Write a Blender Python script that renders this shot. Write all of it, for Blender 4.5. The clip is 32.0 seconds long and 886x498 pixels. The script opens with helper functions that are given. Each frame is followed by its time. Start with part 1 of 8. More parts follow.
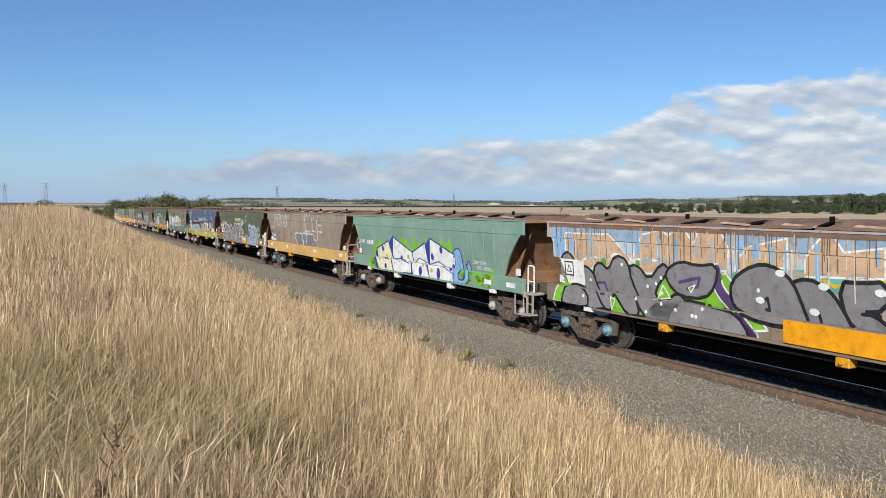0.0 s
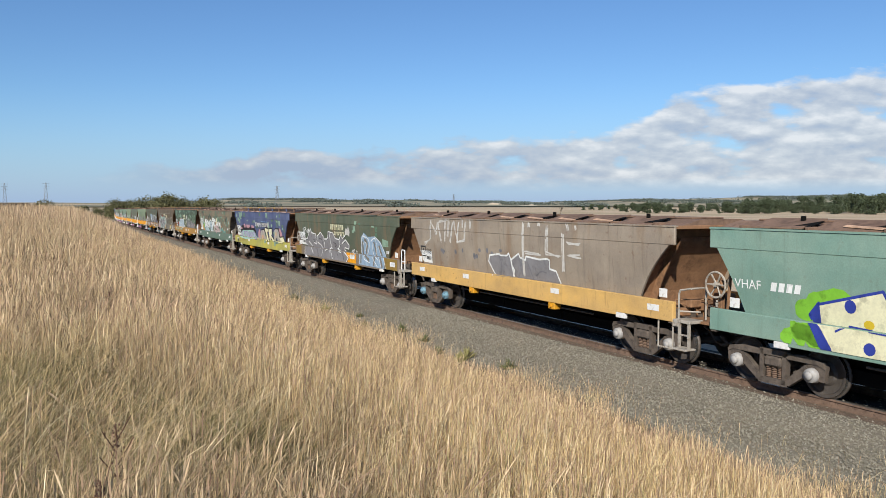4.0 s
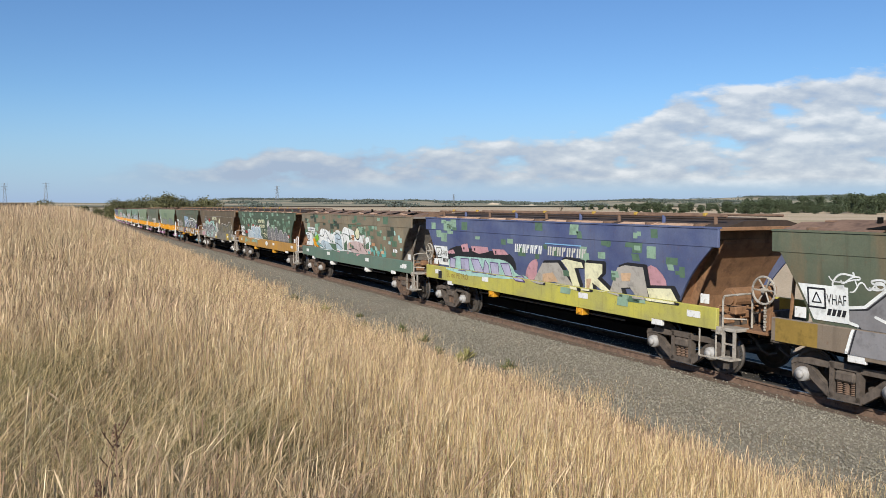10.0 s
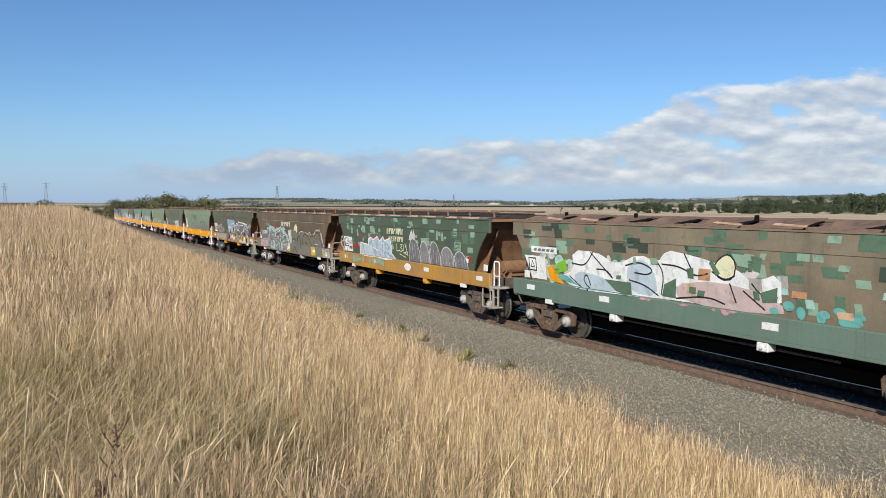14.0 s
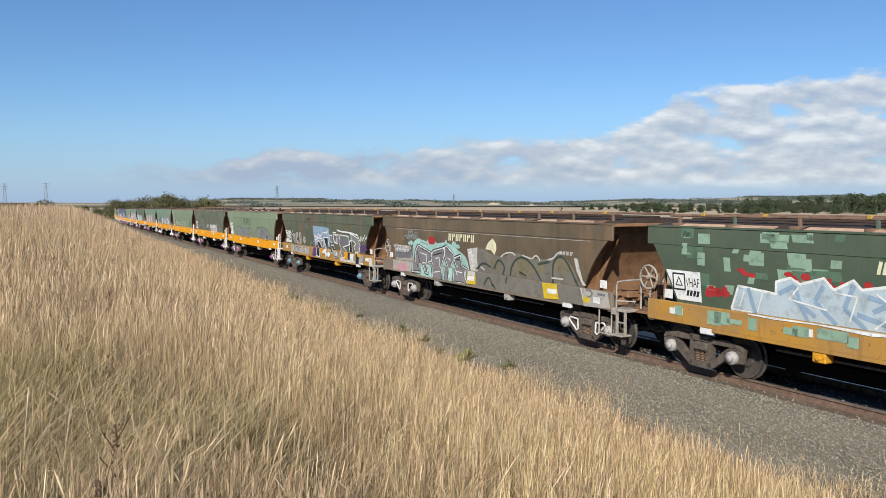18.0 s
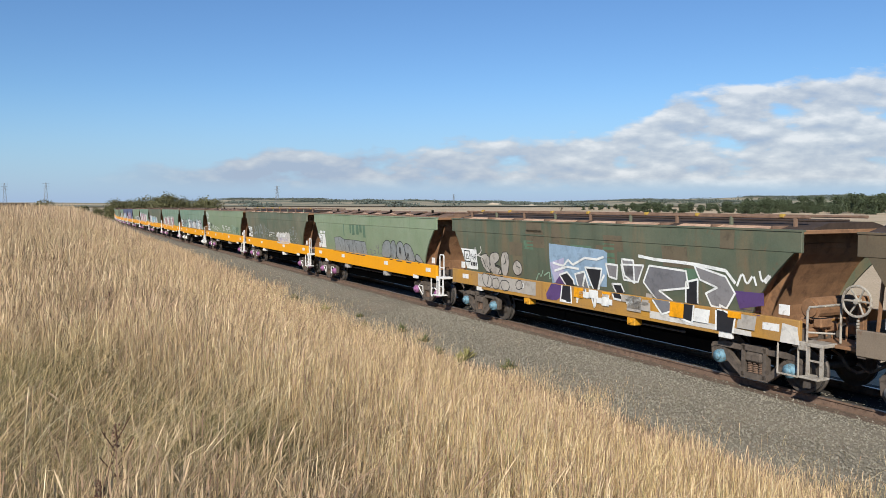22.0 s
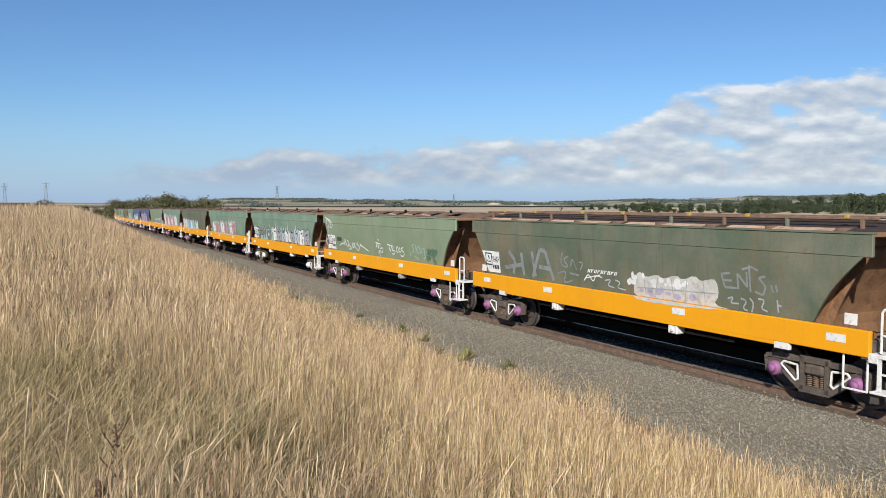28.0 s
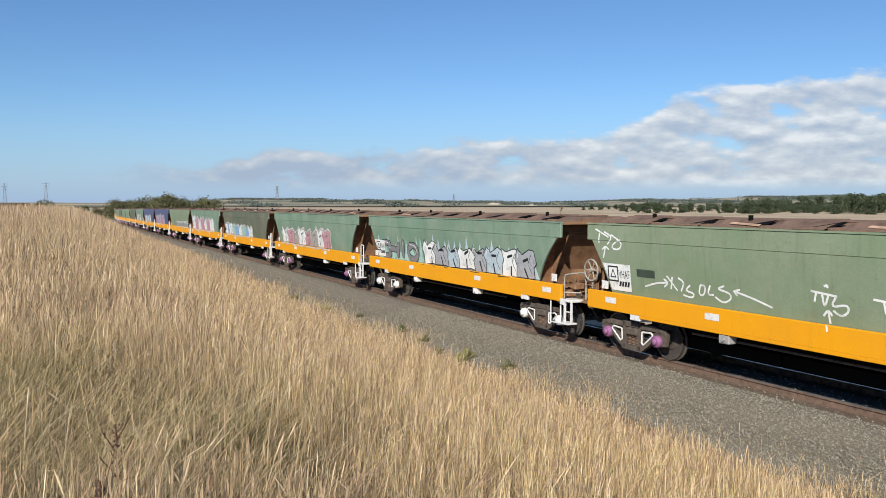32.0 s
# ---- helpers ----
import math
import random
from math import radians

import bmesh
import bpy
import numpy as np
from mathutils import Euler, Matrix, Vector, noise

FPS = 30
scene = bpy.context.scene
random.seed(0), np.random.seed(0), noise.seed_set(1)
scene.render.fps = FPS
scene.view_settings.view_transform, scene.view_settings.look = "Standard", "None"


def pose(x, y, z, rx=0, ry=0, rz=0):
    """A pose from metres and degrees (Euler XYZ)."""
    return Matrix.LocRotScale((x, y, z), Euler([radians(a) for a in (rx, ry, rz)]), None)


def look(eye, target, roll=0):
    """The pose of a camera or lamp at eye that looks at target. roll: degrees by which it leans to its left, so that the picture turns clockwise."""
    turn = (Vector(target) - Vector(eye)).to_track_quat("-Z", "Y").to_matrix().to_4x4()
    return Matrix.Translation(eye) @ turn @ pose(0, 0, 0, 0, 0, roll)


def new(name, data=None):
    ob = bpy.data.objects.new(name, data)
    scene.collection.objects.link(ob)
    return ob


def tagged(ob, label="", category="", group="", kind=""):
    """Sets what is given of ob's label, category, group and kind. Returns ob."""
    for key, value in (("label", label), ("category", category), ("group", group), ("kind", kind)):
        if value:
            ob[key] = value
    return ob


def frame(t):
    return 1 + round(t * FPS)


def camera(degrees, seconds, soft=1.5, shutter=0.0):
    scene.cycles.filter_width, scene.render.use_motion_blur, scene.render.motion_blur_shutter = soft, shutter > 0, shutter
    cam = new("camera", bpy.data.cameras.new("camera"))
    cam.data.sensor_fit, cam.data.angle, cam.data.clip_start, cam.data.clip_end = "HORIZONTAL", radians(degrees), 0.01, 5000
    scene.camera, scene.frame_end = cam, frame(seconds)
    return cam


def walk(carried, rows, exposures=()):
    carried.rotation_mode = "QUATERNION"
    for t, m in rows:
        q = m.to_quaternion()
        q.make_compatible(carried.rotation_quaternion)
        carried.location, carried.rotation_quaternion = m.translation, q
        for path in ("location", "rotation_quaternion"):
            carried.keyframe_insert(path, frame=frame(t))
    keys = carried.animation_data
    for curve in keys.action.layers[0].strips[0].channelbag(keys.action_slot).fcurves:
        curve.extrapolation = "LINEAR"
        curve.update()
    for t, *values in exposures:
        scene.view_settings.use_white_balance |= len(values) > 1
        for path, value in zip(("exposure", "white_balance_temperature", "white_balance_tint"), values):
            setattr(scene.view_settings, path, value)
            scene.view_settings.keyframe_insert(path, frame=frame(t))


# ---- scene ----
# The railway runs along +y; x is the distance from the camera's foot across the track; rail top is z = 0.
SPEED, PITCH, FIRST = 5.095, 14.655, 11.03     # m/s, metres from wagon to wagon, middle of the first wagon at the start
TRACK_X, BEND = 13.88, 0.00035                  # middle of the track abreast of the camera, curvature to the right
EYE = (0.0, 0.0, 3.62)
cam = camera(58.5, 32.0, soft=0.6)
AIM = radians(27.87)
VIEW = look(EYE, (EYE[0] + math.sin(AIM), EYE[1] + math.cos(AIM), EYE[2] - math.tan(radians(3.31))))
walk(cam, [(0.0, VIEW), (32.0, VIEW)], exposures=[(0.0, 0.0), (32.0, 0.0)])


def track_x(y):
    return TRACK_X + 0.5 * BEND * y * y


def dip(y):
    """The line falls gently away in the distance."""
    return -2.6e-5 * min(max(y - 5.0, 0.0), 210.0) ** 2


# ---- daylight ----
SUN_AZ, SUN_EL = radians(45), radians(31)      # from -x towards -y, height
to_sun = Vector((-math.cos(SUN_AZ) * math.cos(SUN_EL), -math.sin(SUN_AZ) * math.cos(SUN_EL), math.sin(SUN_EL)))
sun = new("sun", bpy.data.lights.new("sun", "SUN"))
sun.data.energy, sun.data.angle, sun.data.color = 5.6, radians(0.5), (1.0, 0.94, 0.83)
sun.rotation_mode = "QUATERNION"
sun.rotation_quaternion = to_sun.to_track_quat("Z", "Y")


def link(nt, a, b):
    nt.links.new(a, b)


def math_node(nt, op, a, b=None, clamp=False):
    n = nt.nodes.new("ShaderNodeMath")
    n.operation, n.use_clamp = op, clamp
    for i, v in enumerate((a, b)):
        if v is None:
            continue
        if isinstance(v, (int, float)):
            n.inputs[i].default_value = v
        else:
            link(nt, v, n.inputs[i])
    return n.outputs[0]


def ramp(nt, fac, stops, mode="LINEAR"):
    n = nt.nodes.new("ShaderNodeValToRGB")
    n.color_ramp.interpolation = mode
    els = n.color_ramp.elements
    while len(els) < len(stops):
        els.new(0.5)
    for e, (p, c) in zip(els, stops):
        e.position = p
        e.color = (*c, 1) if isinstance(c, tuple) else (c, c, c, 1)
    link(nt, fac, n.inputs[0])
    return n.outputs[0]


def mixed(nt, fac, a, b, blend="MIX"):
    n = nt.nodes.new("ShaderNodeMix")
    n.data_type, n.blend_type = "RGBA", blend
    for sock, v in ((n.inputs[0], fac), (n.inputs[6], a), (n.inputs[7], b)):
        if isinstance(v, (int, float)):
            sock.default_value = v
        elif isinstance(v, tuple):
            sock.default_value = (*v, 1)
        else:
            link(nt, v, sock)
    return n.outputs[2]


def noise_node(nt, vec, scale, detail=4, rough=0.55, stretch=None, distortion=0.0):
    if stretch:
        m = nt.nodes.new("ShaderNodeMapping")
        m.inputs["Scale"].default_value = stretch
        link(nt, vec, m.inputs["Vector"])
        vec = m.outputs[0]
    n = nt.nodes.new("ShaderNodeTexNoise")
    n.inputs["Scale"].default_value, n.inputs["Detail"].default_value = scale, detail
    n.inputs["Roughness"].default_value, n.inputs["Distortion"].default_value = rough, distortion
    link(nt, vec, n.inputs["Vector"])
    return n.outputs[0]


def sky():
    world = bpy.data.worlds.new("sky")
    scene.world = world
    world.use_nodes = True
    nt = world.node_tree
    nt.nodes.clear()
    tex = nt.nodes.new("ShaderNodeTexSky")
    tex.sky_type, tex.sun_disc = "NISHITA", False
    tex.sun_elevation, tex.sun_rotation = SUN_EL, math.atan2(to_sun.x, to_sun.y)
    tex.air_density, tex.dust_density, tex.ozone_density = 1.0, 0.0, 3.0
    coord = nt.nodes.new("ShaderNodeTexCoord")
    turn = nt.nodes.new("ShaderNodeMapping")
    turn.inputs["Rotation"].default_value = (0, 0, AIM)
    link(nt, coord.outputs["Generated"], turn.inputs["Vector"])
    sep = nt.nodes.new("ShaderNodeSeparateXYZ")
    link(nt, turn.outputs[0], sep.inputs[0])
    depth = math_node(nt, "MAXIMUM", math_node(nt, "ABSOLUTE", sep.outputs[1]), 0.08)
    u = math_node(nt, "DIVIDE", sep.outputs[0], depth)
    w = math_node(nt, "DIVIDE", sep.outputs[2], depth)
    # the cloud bank: its upper edge climbs towards +u
    u01 = math_node(nt, "ADD", math_node(nt, "MULTIPLY", u, 0.8), 0.5, clamp=True)
    edge = ramp(nt, u01, [(0.13, 0.16), (0.20, 0.22), (0.31, 0.29), (0.38, 0.32), (0.45, 0.345), (0.54, 0.375), (0.60, 0.40), (0.65, 0.43), (0.70, 0.52), (0.74, 0.67), (0.77, 0.71), (0.82, 0.73), (0.87, 0.785), (0.95, 0.82)])
    edge = math_node(nt, "MULTIPLY", edge, 0.2)

    def sheet(du, dw):
        """Cloud texture space, flattened towards the horizon."""
        c = nt.nodes.new("ShaderNodeCombineXYZ")
        link(nt, math_node(nt, "ADD", math_node(nt, "MULTIPLY", u, 12.5), du), c.inputs[0])
        link(nt, math_node(nt, "ADD", math_node(nt, "MULTIPLY", w, 30.0), dw), c.inputs[1])
        return c.outputs[0]

    def puffs(vec):
        """Flat-based heaps at three sizes."""
        a, b, c = noise_node(nt, vec, 1.0, 2, 0.45), noise_node(nt, vec, 2.4, 3, 0.5), noise_node(nt, vec, 7.0, 4, 0.6)
        return math_node(nt, "ADD", math_node(nt, "ADD", math_node(nt, "MULTIPLY", a, 1.1), math_node(nt, "MULTIPLY", b, 0.42)), math_node(nt, "MULTIPLY", c, 0.15))

    heap, heap_up = puffs(sheet(0.0, 0.0)), puffs(sheet(-0.05, 0.26))
    rise = math_node(nt, "MULTIPLY", math_node(nt, "SUBTRACT", edge, w), 30.0)
    holes = noise_node(nt, sheet(3.1, 0.0), 0.62, 4, 0.5)
    body = math_node(nt, "ADD", math_node(nt, "MINIMUM", rise, 0.34), math_node(nt, "MULTIPLY", math_node(nt, "SUBTRACT", heap, 0.835), 1.6))
    body = math_node(nt, "ADD", body, math_node(nt, "MULTIPLY", math_node(nt, "SUBTRACT", holes, 0.46), 1.3))
    body = math_node(nt, "MULTIPLY", math_node(nt, "ADD", body, 0.10), 2.8, clamp=True)
    low = math_node(nt, "MULTIPLY", math_node(nt, "SUBTRACT", w, 0.014), 55.0, clamp=True)
    fade = math_node(nt, "MULTIPLY", math_node(nt, "ADD", u, 0.46), 5.0, clamp=True)
    cover = math_node(nt, "MULTIPLY", math_node(nt, "MULTIPLY", body, low), fade)
    top = math_node(nt, "SUBTRACT", 1.0, math_node(nt, "MULTIPLY", math_node(nt, "ABSOLUTE", math_node(nt, "SUBTRACT", rise, 0.12)), 2.2), clamp=True)
    shade = math_node(nt, "ADD", math_node(nt, "MULTIPLY", math_node(nt, "SUBTRACT", heap, heap_up), 1.2), math_node(nt, "MULTIPLY", top, 0.16))
    shade = math_node(nt, "ADD", shade, math_node(nt, "MULTIPLY", math_node(nt, "SUBTRACT", holes, 0.5), 0.35))
    grey = math_node(nt, "MULTIPLY", math_node(nt, "SUBTRACT", 0.26, u), 0.66, clamp=True)
    shade = math_node(nt, "ADD", math_node(nt, "SUBTRACT", shade, grey), 0.50)
    cloud = ramp(nt, shade, [(0.18, (0.42, 0.51, 0.66)), (0.42, (0.56, 0.62, 0.71)), (0.58, (0.68, 0.73, 0.79)), (0.80, (0.90, 0.92, 0.94))])
    bright = nt.nodes.new("ShaderNodeVectorMath")
    bright.operation = "SCALE"
    link(nt, cloud, bright.inputs[0])
    bright.inputs["Scale"].default_value = 10.8
    # clear air: deeper blue overhead, pale blue haze along the horizon
    blue = mixed(nt, 1.0, tex.outputs[0], (0.76, 1.0, 1.28), "MULTIPLY")
    hz = math_node(nt, "SUBTRACT", 1.0, math_node(nt, "MULTIPLY", math_node(nt, "ABSOLUTE", w), 6.5), clamp=True)
    hz = math_node(nt, "POWER", hz, 1.6)
    base = mixed(nt, math_node(nt, "MULTIPLY", hz, 0.88), blue, (3.85, 5.45, 8.35))
    col = mixed(nt, math_node(nt, "MULTIPLY", cover, 0.88), base, bright.outputs[0])
    bg = nt.nodes.new("ShaderNodeBackground")
    bg.inputs[1].default_value = 0.085
    link(nt, col, bg.inputs[0])
    out = nt.nodes.new("ShaderNodeOutputWorld")
    link(nt, bg.outputs[0], out.inputs[0])


sky()

# ---- materials ----
def material(name, rough=0.7, metal=0.0, spec=0.4):
    m = bpy.data.materials.new(name)
    m.use_nodes = True
    nt = m.node_tree
    p = nt.nodes["Principled BSDF"]
    p.inputs["Roughness"].default_value, p.inputs["Metallic"].default_value = rough, metal
    p.inputs["Specular IOR Level"].default_value = spec
    geo = nt.nodes.new("ShaderNodeTexCoord")
    return m, nt, p, geo.outputs["Object"]


def bump(nt, p, height, strength, dist):
    b = nt.nodes.new("ShaderNodeBump")
    b.inputs["Strength"].default_value, b.inputs["Distance"].default_value = strength, dist
    link(nt, height, b.inputs["Height"])
    link(nt, b.outputs[0], p.inputs["Normal"])


def plain(name, col, rough=0.7, metal=0.0, vary=0.25, scale=3.0, grime=None, bumpy=0.15):
    """Painted or bare surface with two scales of variation."""
    m, nt, p, co = material(name, rough, metal)
    a = noise_node(nt, co, scale, 5)
    b = noise_node(nt, co, scale * 9, 3)
    f = math_node(nt, "ADD", math_node(nt, "MULTIPLY", a, 0.7), math_node(nt, "MULTIPLY", b, 0.3))
    dark = tuple(c * (1 - vary) for c in col)
    light = tuple(min(1, c * (1 + vary)) for c in col)
    c = ramp(nt, f, [(0.32, dark), (0.5, col), (0.68, light)])
    if grime:
        g = noise_node(nt, co, scale * 1.7, 6, 0.65)
        c = mixed(nt, ramp(nt, g, [(0.52, 0.0), (0.66, 0.8)]), c, grime)
    link(nt, c, p.inputs["Base Color"])
    bump(nt, p, b, bumpy, 0.01)
    return m


RUST = (0.10, 0.052, 0.032)


def wagon_paint(name, col, worn, wear=0.4, rust=0.25, streak=0.4, seed=0.0, blotch=0.0):
    """Old wagon paint: faded clouds, run-down streaks, rust spots."""
    m, nt, p, co = material(name, 0.62, 0.0, 0.3)
    shift = nt.nodes.new("ShaderNodeMapping")
    shift.inputs["Location"].default_value = (seed, seed * 1.7, seed * 0.6)
    link(nt, co, shift.inputs["Vector"])
    co = shift.outputs[0]
    big = noise_node(nt, co, 0.9, 6, 0.6)
    c = mixed(nt, ramp(nt, big, [(0.5 - wear * 0.35, 1.0), (0.78 - wear * 0.35, 0.0)]), col, worn)
    stain = noise_node(nt, co, 0.55, 7, 0.65, stretch=(1.0, 1.0, 1.8))
    c = mixed(nt, ramp(nt, stain, [(0.46, 0.0), (0.66, 0.55 * min(1.0, rust * 2.2))]), c, tuple(x * 0.55 + q * 0.35 for x, q in zip(worn, (0.17, 0.12, 0.08))))
    run = noise_node(nt, co, 3.2, 5, 0.6, stretch=(1.0, 1.6, 0.16))
    c = mixed(nt, ramp(nt, run, [(0.56, 0.0), (0.72, streak)]), c, tuple(x * 0.45 for x in worn))
    run2 = noise_node(nt, co, 4.1, 4, 0.6, stretch=(1.0, 2.2, 0.2))
    c = mixed(nt, ramp(nt, run2, [(0.6, 0.0), (0.74, rust)]), c, RUST)
    spots = noise_node(nt, co, 5.5, 6, 0.7)
    c = mixed(nt, ramp(nt, spots, [(0.60, 0.0), (0.68, rust * 1.2)]), c, (0.16, 0.085, 0.05))
    if blotch:
        run3 = noise_node(nt, co, 1.5, 4, 0.55, stretch=(1.0, 1.0, 0.22))
        c = mixed(nt, ramp(nt, run3, [(0.54, 0.0), (0.66, blotch)]), c, (0.23, 0.145, 0.08))
    fine = noise_node(nt, co, 38, 3)
    c = mixed(nt, 0.18, c, ramp(nt, fine, [(0.3, 0.25), (0.7, 0.75)]), "OVERLAY")
    link(nt, c, p.inputs["Base Color"])
    dent = noise_node(nt, co, 1.8, 3)
    bump(nt, p, math_node(nt, "ADD", math_node(nt, "MULTIPLY", dent, 1.0), math_node(nt, "MULTIPLY", fine, 0.04)), 0.25, 0.03)
    return m


M = {}
# underframe black, taken darker and duller to hold the shade below the wagons
M["black"] = plain("underframe_shade_black", (0.008, 0.0075, 0.007), 0.95)
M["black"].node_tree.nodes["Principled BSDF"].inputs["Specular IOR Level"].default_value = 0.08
M["bogie"] = plain("bogie_grime", (0.105, 0.085, 0.07), 0.85, 0, 0.4, 5, (0.05, 0.04, 0.035))
M["bogie_brown"] = plain("bogie_brown", (0.13, 0.085, 0.06), 0.85, 0, 0.4, 5, (0.05, 0.04, 0.035))
M["wheel"] = plain("wheel_steel", (0.12, 0.105, 0.095), 0.6, 0.5, 0.3, 4)
M["tread"] = plain("wheel_tread", (0.45, 0.44, 0.43), 0.25, 0.9, 0.1, 4)
M["white"] = plain("white_paint", (0.72, 0.72, 0.70), 0.6, 0, 0.1, 6, (0.45, 0.42, 0.38))
M["worn_white"] = plain("worn_white_paint", (0.36, 0.33, 0.285), 0.65, 0, 0.25, 6, (0.16, 0.12, 0.09))
M["pink"] = plain("pink_axle_cap", (0.27, 0.10, 0.24), 0.6, 0, 0.2, 8, (0.2, 0.12, 0.17))
M["blue_cap"] = plain("blue_axle_cap", (0.13, 0.26, 0.34), 0.6, 0, 0.3, 8, (0.10, 0.12, 0.13))
M["grey_cap"] = plain("grey_axle_cap", (0.33, 0.32, 0.31), 0.6, 0, 0.25, 8)
M["end_rust"] = plain("rusty_end_sheet", (0.25, 0.135, 0.07), 0.85, 0, 0.30, 2.2, (0.14, 0.075, 0.042))
M["end_grey"] = plain("grey_end_sheet", (0.20, 0.18, 0.155), 0.85, 0, 0.35, 2.2, (0.09, 0.05, 0.035))
M["roof_rust"] = plain("rusty_roof", (0.20, 0.125, 0.085), 0.9, 0, 0.35, 1.6, (0.09, 0.055, 0.04))
# roof brown darkened to stand for the shadow between hatch rail and eave
M["roof_shaded"] = plain("shaded_roof", (0.055, 0.036, 0.026), 0.9, 0, 0.4, 1.6, (0.03, 0.02, 0.016))
M["roof_pale"] = plain("pale_roof_strip", (0.55, 0.36, 0.24), 0.85, 0, 0.3, 2.0, (0.25, 0.14, 0.09))
M["yellow"] = plain("yellow_fitting", (0.62, 0.30, 0.02), 0.55, 0, 0.15, 5, (0.3, 0.15, 0.03))
M["dull_yellow"] = plain("dull_yellow_fitting", (0.42, 0.27, 0.05), 0.7, 0, 0.3, 5, (0.2, 0.12, 0.05))
M["rail"] = plain("rusty_rail", (0.165, 0.11, 0.08), 0.8, 0, 0.3, 6, (0.075, 0.05, 0.038))
M["railtop"] = plain("worn_rail_head", (0.42, 0.38, 0.34), 0.35, 0.8, 0.12, 6)
M["concrete"] = plain("sleeper_concrete", (0.30, 0.28, 0.25), 0.9, 0, 0.2, 6, (0.16, 0.13, 0.11))

# ---- helpers for geometry ----
def part(name, bm, mat, parent=None, label=""):
    me = bpy.data.meshes.new(name)
    bm.to_mesh(me)
    bm.free()
    for m in (mat if isinstance(mat, (list, tuple)) else [mat]):
        me.materials.append(m)
    ob = new(name, me)
    ob.parent = parent
    if label:
        tagged(ob, label)
    return ob


def raw_mesh(name, verts, faces, mats, mat_index=None, smooth=False):
    """A mesh from numpy arrays: verts (n, 3), faces (m, k) of one size."""
    verts, faces = np.asarray(verts, np.float32), np.asarray(faces, np.int32)
    me = bpy.data.meshes.new(name)
    me.vertices.add(len(verts))
    me.vertices.foreach_set("co", verts.ravel())
    k = faces.shape[1]
    me.loops.add(faces.size)
    me.loops.foreach_set("vertex_index", faces.ravel())
    me.polygons.add(len(faces))
    me.polygons.foreach_set("loop_start", np.arange(0, faces.size, k, dtype=np.int32))
    me.polygons.foreach_set("loop_total", np.full(len(faces), k, np.int32))
    if mat_index is not None:
        me.polygons.foreach_set("material_index", np.asarray(mat_index, np.int32))
    me.polygons.foreach_set("use_smooth", np.full(len(faces), smooth))
    for m in mats:
        me.materials.append(m)
    me.update(calc_edges=True)
    return me


def box(bm, x0, x1, y0, y1, z0, z1, bevel=0.0):
    r = bmesh.ops.create_cube(bm, size=1, matrix=Matrix.LocRotScale(((x0 + x1) / 2, (y0 + y1) / 2, (z0 + z1) / 2), None, (x1 - x0, y1 - y0, z1 - z0)))
    if bevel:
        edges = {e for v in r["verts"] for e in v.link_edges}
        bmesh.ops.bevel(bm, geom=list(edges), offset=bevel, segments=1, affect="EDGES")
    return bm


def rod(bm, a, b, r, n=8):
    a, b = Vector(a), Vector(b)
    m = Matrix.Translation((a + b) / 2) @ (b - a).to_track_quat("Z", "Y").to_matrix().to_4x4()
    bmesh.ops.create_cone(bm, cap_ends=True, segments=n, radius1=r, radius2=r, depth=(b - a).length, matrix=m)
    return bm


def bar(pts, r, n=6, closed=False):
    bm = bmesh.new()
    seq = list(pts) + ([pts[0]] if closed else [])
    for a, b in zip(seq, seq[1:]):
        rod(bm, a, b, r, n)
    return bm


# ---- ground ----
def smooth(a, b, t):
    t = np.clip((t - a) / (b - a), 0, 1)
    return t * t * (3 - 2 * t)


def crest(y):
    """Height of the grassy bank's top along the track."""
    return 1.70 + 1.12 * smooth(2, 45, y) - 0.5 * smooth(60, 140, y) - 2.0 * smooth(120, 260, y)


def ground_z(x, y):
    x, y = np.asarray(x, float), np.asarray(y, float)
    d = TRACK_X + 0.5 * BEND * np.clip(y, -300, 400) ** 2 - x
    flat = -0.42 - 0.12 * smooth(3.6, 4.6, d)
    toe = 3.9 - 1.5 * smooth(25, 75, y)
    bank = smooth(toe, toe + 10.6 - 1.0 * smooth(30, 90, y), d)
    lumps = 0.10 * np.sin(x * 0.9 + y * 0.35) * np.sin(y * 0.6 - x * 0.2) + 0.06 * np.sin(x * 2.1 - y * 1.3)
    z = flat + (crest(y) - flat + lumps) * bank
    drop = -2.6e-5 * np.clip(y - 5.0, 0.0, 210.0) ** 2
    z = z + drop * (1 - bank)
    z = z - 1.5 * smooth(30, 90, d) * smooth(-400, -100, -np.abs(y))
    z = np.where(d < -3.0, -0.42 - 0.3 * smooth(3, 9, -d) + drop, z)
    r = np.hypot(x, y)
    az = np.arctan2(x, np.maximum(y, 1e-3))
    hills = 20 + 7 * np.sin(az * 9 + 0.6) + 5 * np.sin(az * 23 + 2.0) + 3 * np.sin(az * 47)
    z = z + smooth(900, 2600, r) * hills * 0.15
    return z


